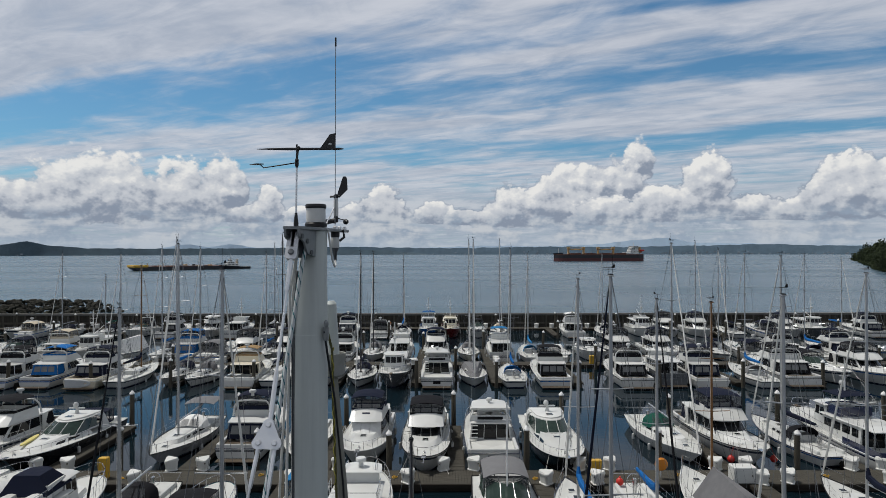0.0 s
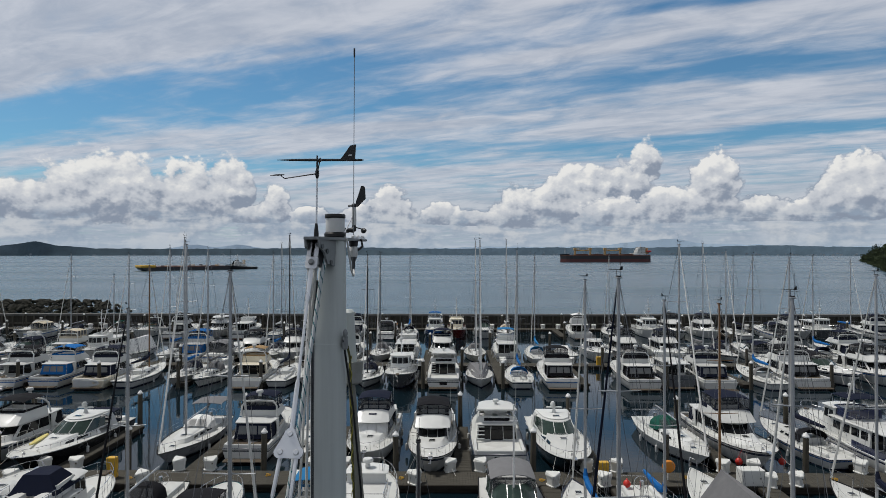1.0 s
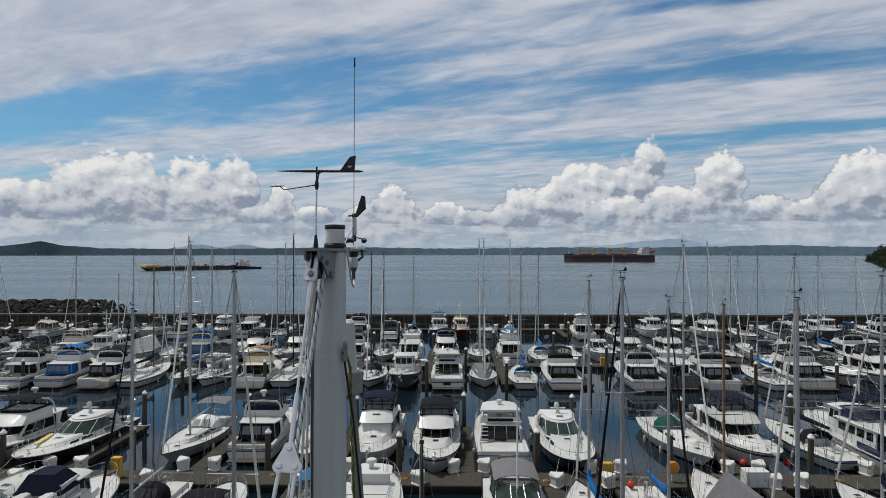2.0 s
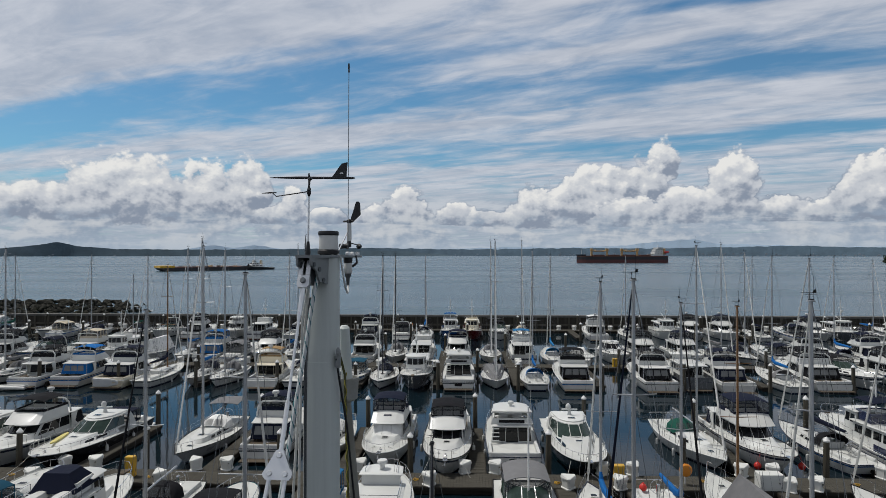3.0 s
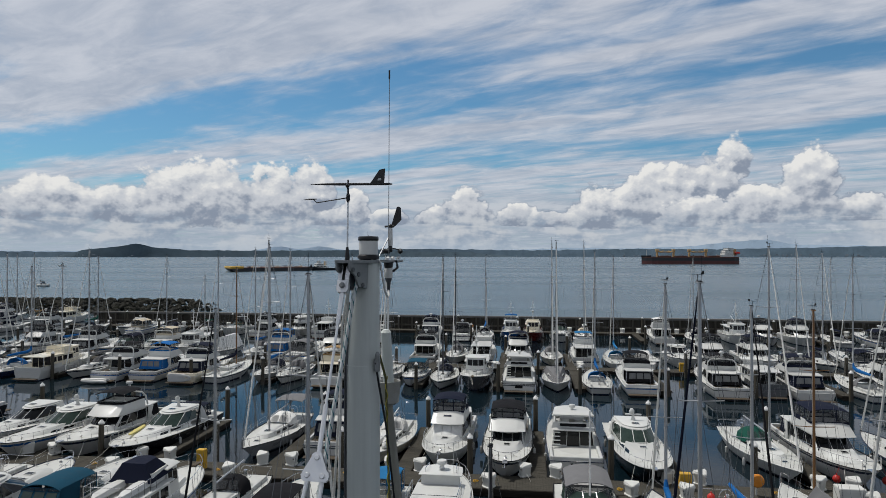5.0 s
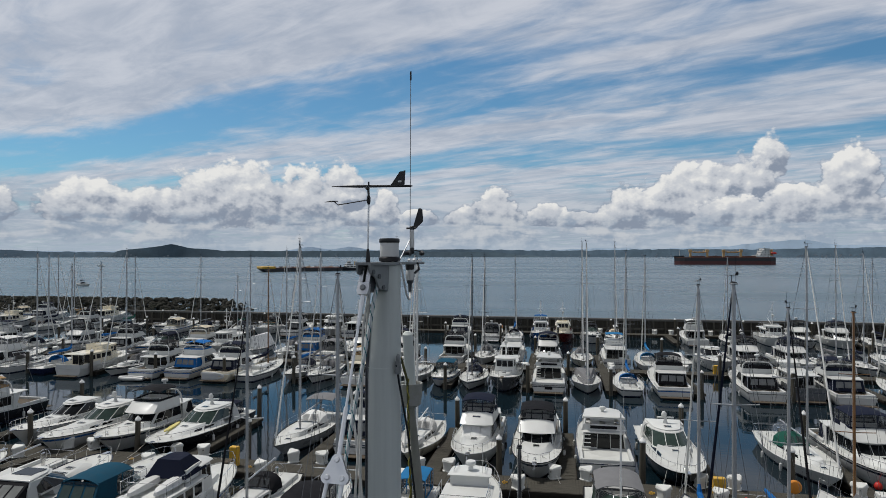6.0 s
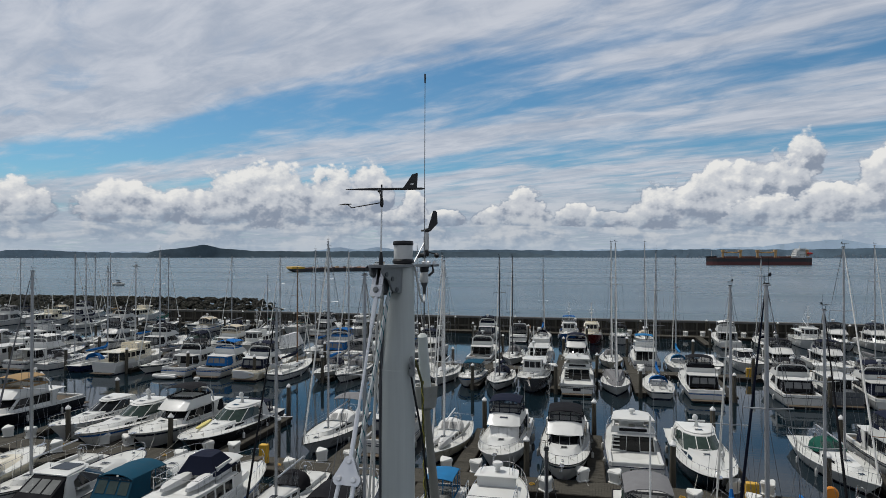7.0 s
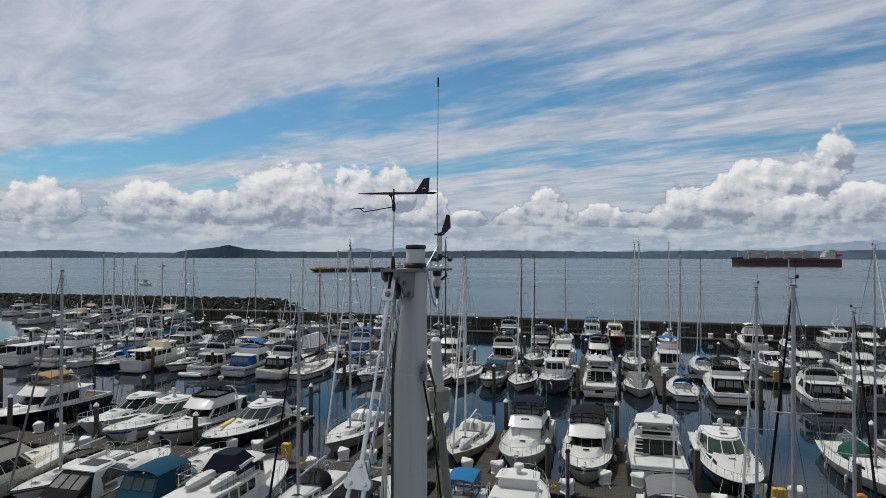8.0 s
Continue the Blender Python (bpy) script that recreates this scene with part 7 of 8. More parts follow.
def tug_and_barge():
    e = holder("barge")
    L, B = 79.0, 20.0
    g = Geo()
    def loop(z, k):
        return [(-B / 2, -L / 2 + k, z), (B / 2, -L / 2 + k, z), (B / 2, L / 2 - k * 1.6, z), (-B / 2, L / 2 - k * 1.6, z)]
    g.loft([loop(-1, 5), loop(1.0, 1.5), loop(3.2, 0)], 0)
    g.done("hull", SHIPBLACK, e)
    d = Geo()
    d.box(-B / 2 + 0.3, B / 2 - 0.3, -L / 2 + 0.5, L / 2 - 0.5, 3.2, 3.45, 0.05)
    d.done("deck", DECKRED, e)
    y = Geo()
    y.box(-B / 2 - 0.1, B / 2 + 0.1, L / 2 - 12, L / 2 + 0.2, 2.8, 4.8, 0.3)
    y.done("bow_bulwark", YELLOW, e, "yellow bulwark")
    rng = random.Random(11)
    for k in range(16):
        c = Geo()
        yy = lerp(-L / 2 + 6, L / 2 - 16, k / 15)
        if k % 3 == 0:
            c.turned([(0.5, 3.4), (0.5, 4.9 + rng.random()), (0.2, 5.5 + rng.random())], 8, (rng.uniform(-7, 7), yy, 0))
        else:
            w = rng.uniform(1.0, 2.6)
            c.box(-w, w, yy - 1.2, yy + 1.2, 3.4, 4.1 + rng.random() * 1.2, 0.1)
        c.done("deck_fitting", [SHIPWHITE, SHIPBUFF, SHIPBLACK][k % 3], e)
    p = Geo()
    for x in (-4, -1.5, 1.5, 4):
        p.tube([(x, -L / 2 + 4, 4.2), (x, L / 2 - 14, 4.2)], 0.25, 6)
    p.done("deck_pipe", SHIPWHITE, e)
    a, b = Vector((-271, 546, 0)), Vector((-213, 597, 0))
    mid = (a + b) / 2
    head = math.degrees(math.atan2(-(a - b).x, (a - b).y))
    e.matrix_world = pose(mid.x, mid.y, 0, 0, 0, head)
    tagged(e, "low dark fuel barge with yellow bow and deck pipes", "barge")
    t = holder("tugboat")
    hull(t, 30, 9.5, 4.0, 2.2, SHIPBLACK, SHIPRED, SHIPRED)
    for w, y0, y1, z0, z1 in ((3.4, -4, 9, 2.4, 4.6), (2.8, 0, 8, 4.6, 6.6), (1.9, 2.5, 6.0, 6.6, 9.0)):
        H = House(y0, y1, w, w * 0.9, z0, z1, rake=0.4, lean=0.15, bow=0.6)
        H.body(t, SHIPWHITE, "deckhouse", roof=SHIPWHITE, over=0.25, thick=0.15)
        H.side_panes(t, [(0.1, 0.3), (0.4, 0.6), (0.7, 0.9)], 0.5, 0.85)
        H.front_panes(t, 5, 0.5, 0.88)
    m = Geo()
    m.tube([(0, 3.5, 9.0), (0, 3.5, 14.5)], [0.2, 0.1], 6)
    m.box(-1.4, 1.4, 3.4, 3.6, 12, 12.2)
    m.done("mast", SHIPWHITE, t)
    f = Geo()
    for sg in (1, -1):
        f.tube([(sg * 2, -3, 5), (sg * 2, -3, 9)], 0.5, 8)
    f.done("funnel", SHIPBUFF, t)
    q = b + (b - a).normalized() * 14
    t.matrix_world = pose(q.x, q.y, 0, 0, 0, head)
    tagged(t, "white and black pusher tug behind a barge", "tugboat")


tug_and_barge()
sailboat(-236, 281, 70, 11, B=3.3, mast=13.5, cover="navy", dodger="navy", label="white sailing yacht motoring with bare mast on the bay")
runabout(-610, 760, 95, 11, B=3.4, canvas=None, house=True, label="distant white motorboat crossing the bay")


LEAF = mat("conifer_foliage", (0.013, 0.020, 0.012), 0.9, var=0.5, scale=0.05, fine=0.8, rnd=0.3)
LEAF2 = mat("broadleaf_foliage", (0.020, 0.027, 0.013), 0.9, var=0.5, scale=0.05, fine=0.8, rnd=0.3)
BEACH = mat("shingle_beach", (0.045, 0.043, 0.038), 0.9, var=0.3, scale=0.05, fine=1.0)


def headland():
    """A wooded point with a shingle beach."""
    rng = random.Random(21)
    shore = [(904, 1415), (727, 1120), (574, 867), (459, 679), (383, 558), (339, 487), (303, 390), (294, 292)]
    g = Geo()
    rows = []
    for x, y in shore:
        n = Vector((y, -x, 0)).normalized()
        rows.append([(x + n.x * d, y + n.y * d, z) for d, z in ((-4, -0.6), (6, 0.5), (20, 2), (50, 5), (120, 9), (420, 12))])
    g.loft(rows, 0, False, False)
    tagged(g.done("ground_headland", LEAF2), "dark undergrowth of the wooded headland", "headland", kind="structure")
    b = Geo()
    b.loft([[(x + d * y / math.hypot(x, y), y - d * x / math.hypot(x, y), z) for d, z in ((-5, -0.5), (-2, 0.15), (3, 0.7))] for x, y in shore], 0, False, False)
    tagged(b.done("ground_beach", BEACH), "strip of grey shingle beach below the woods", "beach", kind="structure")
    con, dec = Geo(), Geo()

    def clump(gg, c, r, k, squash=1.0):
        for _ in range(k):
            d = Vector((rng.gauss(0, 1), rng.gauss(0, 1), rng.gauss(0, 1))).normalized() * r * rng.uniform(0.5, 1.0)
            p = Vector((c[0] + d.x, c[1] + d.y, c[2] + d.z * squash))
            a = Vector((rng.gauss(0, 1), rng.gauss(0, 1), rng.gauss(0, 1))).normalized()
            b = a.orthogonal().normalized()
            s = r * rng.uniform(0.22, 0.4)
            gg.add([p + a * s, p + b * s, p - a * s * 0.6 - b * s * 0.6, p + a.cross(b) * s], [(0, 1, 2), (0, 2, 3), (0, 3, 1), (1, 3, 2)])
    for i in range(760):
        u = 0.75 + rng.random() * (len(shore) - 1.76)
        k = int(u)
        x, y = lerp(shore[k][0], shore[k + 1][0], u - k), lerp(shore[k][1], shore[k + 1][1], u - k)
        n = Vector((y, -x, 0)).normalized()
        d = -2 + 72 * rng.random() ** 2.0
        gx, gy = x + n.x * d, y + n.y * d
        gz = 1.5 + min(10, d * 0.17)
        h = rng.uniform(18, 31) * (0.55 + 0.45 * min(1, d / 16))
        if rng.random() < 0.62:
            for j in range(7):
                f = j / 6
                clump(con, (gx, gy, gz + h * (0.12 + 0.88 * f)), max(0.4, h * 0.15 * (1.03 - f)), 11, 0.9)
        else:
            for j in range(5):
                clump(dec, (gx + rng.uniform(-3, 3), gy + rng.uniform(-3, 3), gz + h * rng.uniform(0.25, 0.75)), h * 0.22, 14)
    for i in range(420):
        u = 0.75 + rng.random() * (len(shore) - 1.76)
        k = int(u)
        x, y = lerp(shore[k][0], shore[k + 1][0], u - k), lerp(shore[k][1], shore[k + 1][1], u - k)
        n = Vector((y, -x, 0)).normalized()
        d = rng.uniform(-4.5, 3)
        clump(dec, (x + n.x * d, y + n.y * d, 1.6), rng.uniform(1.6, 3.4), 14, 0.8)
    tagged(con.done("conifer_woods", LEAF), "dark conifers on the headland", "woods", kind="stuff")
    tagged(dec.done("broadleaf_woods", LEAF2), "dense broadleaf trees on the headland", "woods", kind="stuff")


headland()

# ---- the tall mast beside the camera ----
MASTGREY = mat("mast_grey_anodised", (0.56, 0.59, 0.56), 0.5, metal=0.0, var=0.10, scale=1.4, fine=30, streak=(3, 3, 0.12), rnd=0.0, stain=(0.17, 0.18, 0.185), stain_amt=0.35)
MASTDARK = mat("mast_track_dark", (0.10, 0.105, 0.11), 0.5, metal=0.3, var=0.15, rnd=0.0)
CASTGREY = mat("masthead_casting", (0.24, 0.25, 0.25), 0.45, metal=0.4, var=0.2, scale=8, fine=60, bump=0.001, rnd=0.0, stain=(0.12, 0.12, 0.12), stain_amt=0.5)
BRIGHT = mat("polished_stainless", (0.70, 0.70, 0.70), 0.3, metal=0.65, var=0.08, scale=6, rnd=0.0)
FROST = mat("lamp_lens_frosted", (0.62, 0.62, 0.60), 0.4, var=0.08, scale=12, rnd=0.0, stain=(0.45, 0.44, 0.41), stain_amt=0.4)
BLACKPL = mat("black_plastic", (0.010, 0.010, 0.011), 0.45, var=0.2, scale=10, rnd=0.0)
WHITEPL = mat("white_plastic", (0.62, 0.62, 0.60), 0.4, var=0.08, rnd=0.0)
BRAID = mat("braided_rope", (0.52, 0.55, 0.55), 0.85, var=0.2, rnd=0.0)
OLIVE = mat("rope_olive", (0.105, 0.10, 0.045), 0.85, var=0.3, scale=30, fine=150, bump=0.002, rnd=0.0)
OLIVEPALE = mat("rope_yellow_fleck", (0.30, 0.27, 0.06), 0.85, var=0.3, scale=30, rnd=0.0)
TEALROPE = mat("rope_teal_fleck", (0.02, 0.12, 0.14), 0.85, var=0.2, rnd=0.0)
UVCLOTH = mat("furled_sail_cloth", (0.25, 0.245, 0.215), 0.8, var=0.2, scale=6, streak=(1, 1, 0.3), rnd=0.0, stain=(0.10, 0.11, 0.035), stain_amt=0.8)
FURLGREY = mat("furler_weathered", (0.30, 0.30, 0.285), 0.55, var=0.15, scale=9, rnd=0.0, stain=(0.15, 0.15, 0.07), stain_amt=0.6)

MX, MY, MZ = -0.56, 3.25, 1.26           # the mast's foot on the coachroof
BOW = Vector((0.25, 0.968, 0))
STB = Vector((0.968, -0.25, 0))


def tall_mast():
    e = holder("sailboat_mast")
    e.location = (MX, MY, MZ)
    O = Vector((MX, MY, MZ))

    def put(g, name, m, parent=e, label="", smooth=False):
        g.v = [tuple(Vector(p) - O) for p in g.v]
        return g.done(name, m, parent, label, smooth)

    def loc(s, f, z, cx=MX):
        return Vector((cx, MY, z)) + STB * s + BOW * f

    # the extrusion: flat aft face, rounded front, tapering aft side towards the head
    g = Geo()
    rings = []
    for z, w, aft, fore, sh in ((MZ, 0.062, 0.066, 0.070, 0.0), (14.3, 0.062, 0.066, 0.070, 0.0), (14.8, 0.062, 0.066, 0.070, 0.0), (15.02, 0.061, 0.064, 0.07, 0.001), (15.15, 0.055, 0.056, 0.066, 0.006), (15.28, 0.048, 0.048, 0.062, 0.012), (15.43, 0.043, 0.044, 0.06, 0.017)):
        n = 20
        ring = []
        for k in range(n):
            a = 2 * math.pi * k / n
            c, s = math.cos(a), math.sin(a)
            p = 0.72
            x = w * math.copysign(abs(c) ** p, c)
            y = (fore if s > 0 else aft) * math.copysign(abs(s) ** (p if s < 0 else 1.0), s)
            ring.append(loc(x + sh, y, z))
        rings.append(ring)
    g.loft(rings, 0)
    put(g, "extrusion", MASTGREY, smooth=True)
    t = Geo()
    for s in (-0.040, -0.033):
        t.loft([[loc(s - 0.0022, -a - 0.001, z), loc(s + 0.0022, -a - 0.001, z), loc(s + 0.0022, -a + 0.03, z), loc(s - 0.0022, -a + 0.03, z)] for z, a in ((MZ + 0.6, 0.063), (15.0, 0.062), (15.15, 0.053), (15.28, 0.044))], 0)
    put(t, "sail_track", MASTDARK)
    b = Geo()
    b.loft([[loc(1.006 * 0.061 * math.copysign(abs(math.cos(a)) ** 0.72, math.cos(a)), (0.0705 if math.sin(a) > 0 else 0.0645) * math.copysign(abs(math.sin(a)) ** (0.72 if math.sin(a) < 0 else 1), math.sin(a)), z) for a in [2 * math.pi * k / 20 for k in range(20)]] for z in (15.045, 15.049)], 0, True, False)
    put(b, "sleeve_joint", MASTGREY)

    # masthead casting: top plate, cheeks with holes, forward arm
    zt = 15.432
    h = Geo()
    top = [(-0.036, -0.175), (0.028, -0.175), (0.046, -0.05), (0.046, 0.08), (-0.032, 0.08), (-0.044, -0.05)]
    h.loft([[loc(s, f, zt - 0.004, MX + 0.02) for s, f in top], [loc(s, f, zt + 0.006, MX + 0.02) for s, f in top]], 0)
    put(h, "masthead_plate", CASTGREY)
    for s in (-0.030, 0.022):
        c = Geo()
        prof = [(-0.175, 0.0), (-0.172, -0.03), (-0.135, -0.05), (-0.11, -0.09), (-0.05, -0.10), (-0.04, 0.0)]
        c.loft([[loc(s - 0.004, f, zt + z, MX + 0.02) for f, z in prof], [loc(s + 0.004, f, zt + z, MX + 0.02) for f, z in prof]], 0)
        put(c, "cheek_plate", CASTGREY)
        for f, z in ((-0.155, -0.028), (-0.115, -0.045), (-0.085, -0.085)):
            k = Geo()
            k.tube([loc(s - 0.007, f, zt + z, MX + 0.02), loc(s + 0.0075, f, zt + z, MX + 0.02)], 0.009, 10)
            put(k, "sheave_pin", MASTDARK)
    sh = Geo()
    sh.tube([loc(-0.018, -0.10, zt - 0.065, MX + 0.02), loc(0.004, -0.10, zt - 0.065, MX + 0.02)], 0.040, 18)
    put(sh, "halyard_sheave", MASTDARK, smooth=True)
    a = Geo()
    a.box(-0.015, 0.015, 0.0, 0.145, -0.005, 0.005, 0.003, at=(0, 0, 0))
    a.v = [tuple(loc(0.030 + p[0], 0.07 + p[1], zt + p[2], MX + 0.02)) for p in a.v]
    put(a, "forward_arm", CASTGREY)
    for f in (0.11, 0.15, 0.20):
        n = Geo()
        n.turned([(0.009, 0), (0.009, 0.008), (0.005, 0.012)], 6, loc(0.03, f, zt + 0.006, MX + 0.02))
        put(n, "bolt", BRIGHT)

    # backstay: toggle, swaged end, wire, triangle plate and two legs
    A, B = Vector((-0.591, 3.110, 15.359)), Vector((-0.613, 2.888, 14.775))
    D = (B - A).normalized()
    side = D.cross(Vector((0, 1, 0))).normalized()
    face = side.cross(D).normalized()

    def slab(c, pts, th, n=face, sx=side, sy=D):
        gg = Geo()
        gg.loft([[c + sx * x + sy * y - n * th / 2 for x, y in pts], [c + sx * x * 0.97 + sy * y * 0.98 + n * th / 2 for x, y in pts]], 0)
        return gg
    for sx in (-1, 1):
        arm = [(sx * 0.0055, -0.062), (sx * 0.018, -0.056), (sx * 0.0205, -0.03), (sx * 0.0205, 0.0), (sx * 0.0055, 0.0)]
        put(slab(A, arm if sx > 0 else arm[::-1], 0.024), "toggle_fork", BRIGHT)
    body = [(-0.0205, -0.004), (0.0205, -0.004), (0.0215, 0.030), (0.016, 0.040), (-0.016, 0.040), (-0.0215, 0.030)]
    put(slab(A, body, 0.026), "toggle_body", BRIGHT)
    k = Geo()
    k.tube([A + D * 0.016 - face * 0.024, A + D * 0.016 - face * 0.019, A + D * 0.016 + face * 0.019, A + D * 0.016 + face * 0.024], [0.008, 0.0105, 0.0105, 0.008], 14)
    put(k, "clevis_pin", CASTGREY)
    w = Geo()
    w.tube([A + D * 0.01, A + D * 0.15, A + D * 0.155, A + D * 0.165], [0.0090, 0.0085, 0.0065, 0.005], 10)
    put(w, "swage_fitting", BRIGHT, smooth=True)
    w = Geo()
    w.tube([A + D * 0.16, B - D * 0.04], 0.0050, 8)
    put(w, "backstay_wire", BRIGHT, smooth=True)
    w = Geo()
    w.tube([B - D * 0.20, B - D * 0.19, B - D * 0.03], [0.0055, 0.0080, 0.0085], 10)
    put(w, "lower_swage", BRIGHT, smooth=True)
    tri = []
    for cx, cy, a0 in ((0.0, -0.026, 180), (0.026, 0.027, 300), (-0.026, 0.027, 60)):
        for q in range(5):
            an = radians(a0 + q * 30)
            tri.append((cx + 0.021 * math.cos(an), cy + 0.021 * math.sin(an)))
    for o in (-0.009, 0.009):
        put(slab(B + face * o, tri, 0.005), "triangle_plate", BRIGHT, label="polished steel triangle plate")
    for x, y in ((0, -0.028), (0.025, 0.027), (-0.025, 0.027)):
        p = Geo()
        c = B + side * x + D * y
        p.tube([c - face * 0.019, c - face * 0.016, c + face * 0.016, c + face * 0.019], [0.007, 0.009, 0.009, 0.007], 12)
        put(p, "plate_bolt", BRIGHT, smooth=True)
    for sg, foot in ((1, Vector((-1.2, -3.4, 1.1))), (-1, Vector((-2.1, -3.2, 1.1)))):
        s0 = B + side * (sg * 0.025) + D * 0.027
        d = (foot - s0).normalized()
        w = Geo()
        w.tube([s0, s0 + d * 0.012, s0 + d * 0.13, s0 + d * 0.135, foot], [0.0055, 0.0070, 0.0068, 0.0045, 0.0045], 8)
        put(w, "backstay_leg", BRIGHT, smooth=True)

    for top, foot in ((Vector((-0.634, 3.22, 15.0)), Vector((-1.28, 2.55, 1.25))), (Vector((-0.612, 3.16, 15.2)), Vector((-0.80, 2.90, 1.25)))):
        w = Geo()
        w.tube([Vector((-0.585, 3.16, 15.36)), top, top.lerp(foot, 0.2), foot], 0.0048, 6)
        put(w, "running_line", ROPE, smooth=True)

    # braided halyard hanging from the sheave
    pts = [Vector(p) for p in ((-0.552, 3.145, 15.36), (-0.563, 3.13, 15.30), (-0.578, 3.06, 15.10), (-0.588, 2.99, 14.95), (-0.600, 2.94, 14.80), (-0.618, 2.87, 14.60), (-0.65, 2.70, 14.1), (-0.9, 1.4, 8.0), (-1.0, 0.6, 2.0))]
    r = Geo()
    r.tube(pts, 0.0072, 8)
    put(r, "halyard", BRAID, label="pale braided halyard with teal flecks", smooth=True)
    q = Geo()
    run = []
    for a_, b_ in zip(pts[:6], pts[1:7]):
        n = max(2, int((b_ - a_).length / 0.012))
        run += [a_.lerp(b_, i / n) for i in range(n)]
    for ph in (0.0, math.pi):
        q.tube([p + Vector((math.cos(i * 0.9 + ph), math.sin(i * 0.9 + ph), 0)) * 0.0058 for i, p in enumerate(run)], 0.0028, 4)
    put(q, "halyard_fleck", TEALROPE)

    # all-round lamp
    c = Vector((-0.536, 3.245, 0))
    def turn(name, prof, m, at=c, label="", n=24):
        gg = Geo()
        gg.turned(prof, n, at)
        return put(gg, name, m, label=label, smooth=True)
    turn("lamp_base", [(0.030, 15.438), (0.040, 15.442), (0.041, 15.452), (0.037, 15.458)], BLACKPL)
    turn("lamp_lens", [(0.0345, 15.456), (0.0355, 15.462), (0.0355, 15.508), (0.0345, 15.512)], FROST, label="frosted white lamp lens")
    turn("lamp_cap", [(0.037, 15.510), (0.0385, 15.513), (0.0385, 15.522), (0.036, 15.526), (0.004, 15.528)], BLACKPL)

    # wind arrow: post, arrow with tail fin, two reference arms
    v0 = Vector((-0.577, 3.105, 15.435))
    piv = Vector((-0.573, 3.100, 15.708))
    p = Geo()
    p.tube([v0, v0 + Vector((0, 0, 0.012)), v0 + Vector((0, 0, 0.03)), v0 + Vector((0, 0, 0.05))], [0.008, 0.009, 0.007, 0.0045], 10)
    put(p, "vane_foot", BLACKPL, smooth=True)
    p = Geo()
    p.tube([v0 + Vector((0, 0, 0.04)), piv - Vector((0, 0, 0.045))], 0.0034, 8)
    put(p, "vane_post", BRIGHT, smooth=True)
    p = Geo()
    p.tube([piv - Vector((0, 0, 0.065)), piv - Vector((0, 0, 0.055)), piv - Vector((0, 0, 0.04)), piv - Vector((0, 0, 0.03)), piv + Vector((0, 0, 0.016))], [0.004, 0.007, 0.007, 0.0035, 0.003], 10)
    put(p, "vane_bearing", BLACKPL, smooth=True)
    tail = Vector((-0.415, 3.062, 15.702))
    ar = (tail - piv).normalized()
    p = Geo()
    p.tube([piv - ar * 0.155, piv - ar * 0.10, piv - ar * 0.03, piv + ar * 0.02, tail, tail + ar * 0.012], [0.0012, 0.0035, 0.005, 0.0045, 0.004, 0.0015], 8, flat=0.7)
    put(p, "wind_arrow", BLACKPL, smooth=True)
    fin = [(0.085, 0.0), (0.095, 0.010), (0.125, 0.050), (0.146, 0.054), (0.142, 0.002)]
    nn = ar.cross(Vector((0, 0, 1))).normalized() * 0.0022
    p = Geo()
    p.loft([[piv + ar * x + Vector((0, 0, z)) - nn for x, z in fin], [piv + ar * x + Vector((0, 0, z)) + nn for x, z in fin]], 0)
    put(p, "tail_fin", BLACKPL)
    p = Geo()
    c0 = piv + ar * 0.125 + Vector((0, 0, 0.016))
    p.loft([[c0 + ar * x + Vector((0, 0, z)) - nn * 1.15 for x, z in ((-0.008, -0.003), (0.008, -0.002), (0.006, 0.004), (-0.005, 0.003))], [c0 + ar * x + Vector((0, 0, z)) + nn * 1.15 for x, z in ((-0.008, -0.003), (0.008, -0.002), (0.006, 0.004), (-0.005, 0.003))]], 0)
    put(p, "fin_badge", WHITEPL)
    hub = piv - Vector((0, 0, 0.048))
    for tip, bend in ((Vector((-0.739, 3.118, 15.655)), -0.012), (Vector((-0.530, 2.945, 15.690)), 0.0)):
        d = (tip - hub).normalized()
        p = Geo()
        p.tube([hub, hub.lerp(tip, 0.72) + Vector((0, 0, bend)), hub.lerp(tip, 0.80)], [0.0022, 0.002, 0.002], 6)
        put(p, "reference_arm", BLACKPL)
        sd = d.cross(Vector((0, 0, 1))).normalized()
        p = Geo()
        m0 = hub.lerp(tip, 0.88)
        p.loft([[m0 - d * 0.028 + sd * 0.002, m0 + sd * 0.008, m0 + d * 0.028, m0 - sd * 0.008], [m0 - d * 0.026 + sd * 0.001 + Vector((0, 0, 0.003)), m0 + sd * 0.006 + Vector((0, 0, 0.004)), m0 + d * 0.024 + Vector((0, 0, 0.002)), m0 - sd * 0.006 + Vector((0, 0, 0.004))]], 0)
        put(p, "arm_tab", BLACKPL)

    # whip antenna with its coil
    w0 = Vector((-0.487, 3.372, 15.362))
    p = Geo()
    p.tube([w0 + Vector((0, 0, 0.06)), Vector((-0.484, 3.372, 16.165))], 0.0014, 6)
    put(p, "whip_antenna", WIRE)
    p = Geo()
    p.tube([Vector((-0.484, 3.372, 16.155)), Vector((-0.484, 3.372, 16.19))], 0.0034, 8)
    put(p, "antenna_tip", BLACKPL)
    turn("antenna_clamp", [(0.012, 0.042), (0.017, 0.046), (0.018, 0.066), (0.013, 0.072)], BLACKPL, w0)
    turn("antenna_coil", [(0.014, 0.003), (0.0165, 0.008), (0.0165, 0.040), (0.014, 0.044)], WHITEPL, w0)
    turn("antenna_plug", [(0.004, -0.050), (0.006, -0.044), (0.0075, -0.014), (0.012, -0.006), (0.014, 0.003)], MASTDARK, w0)
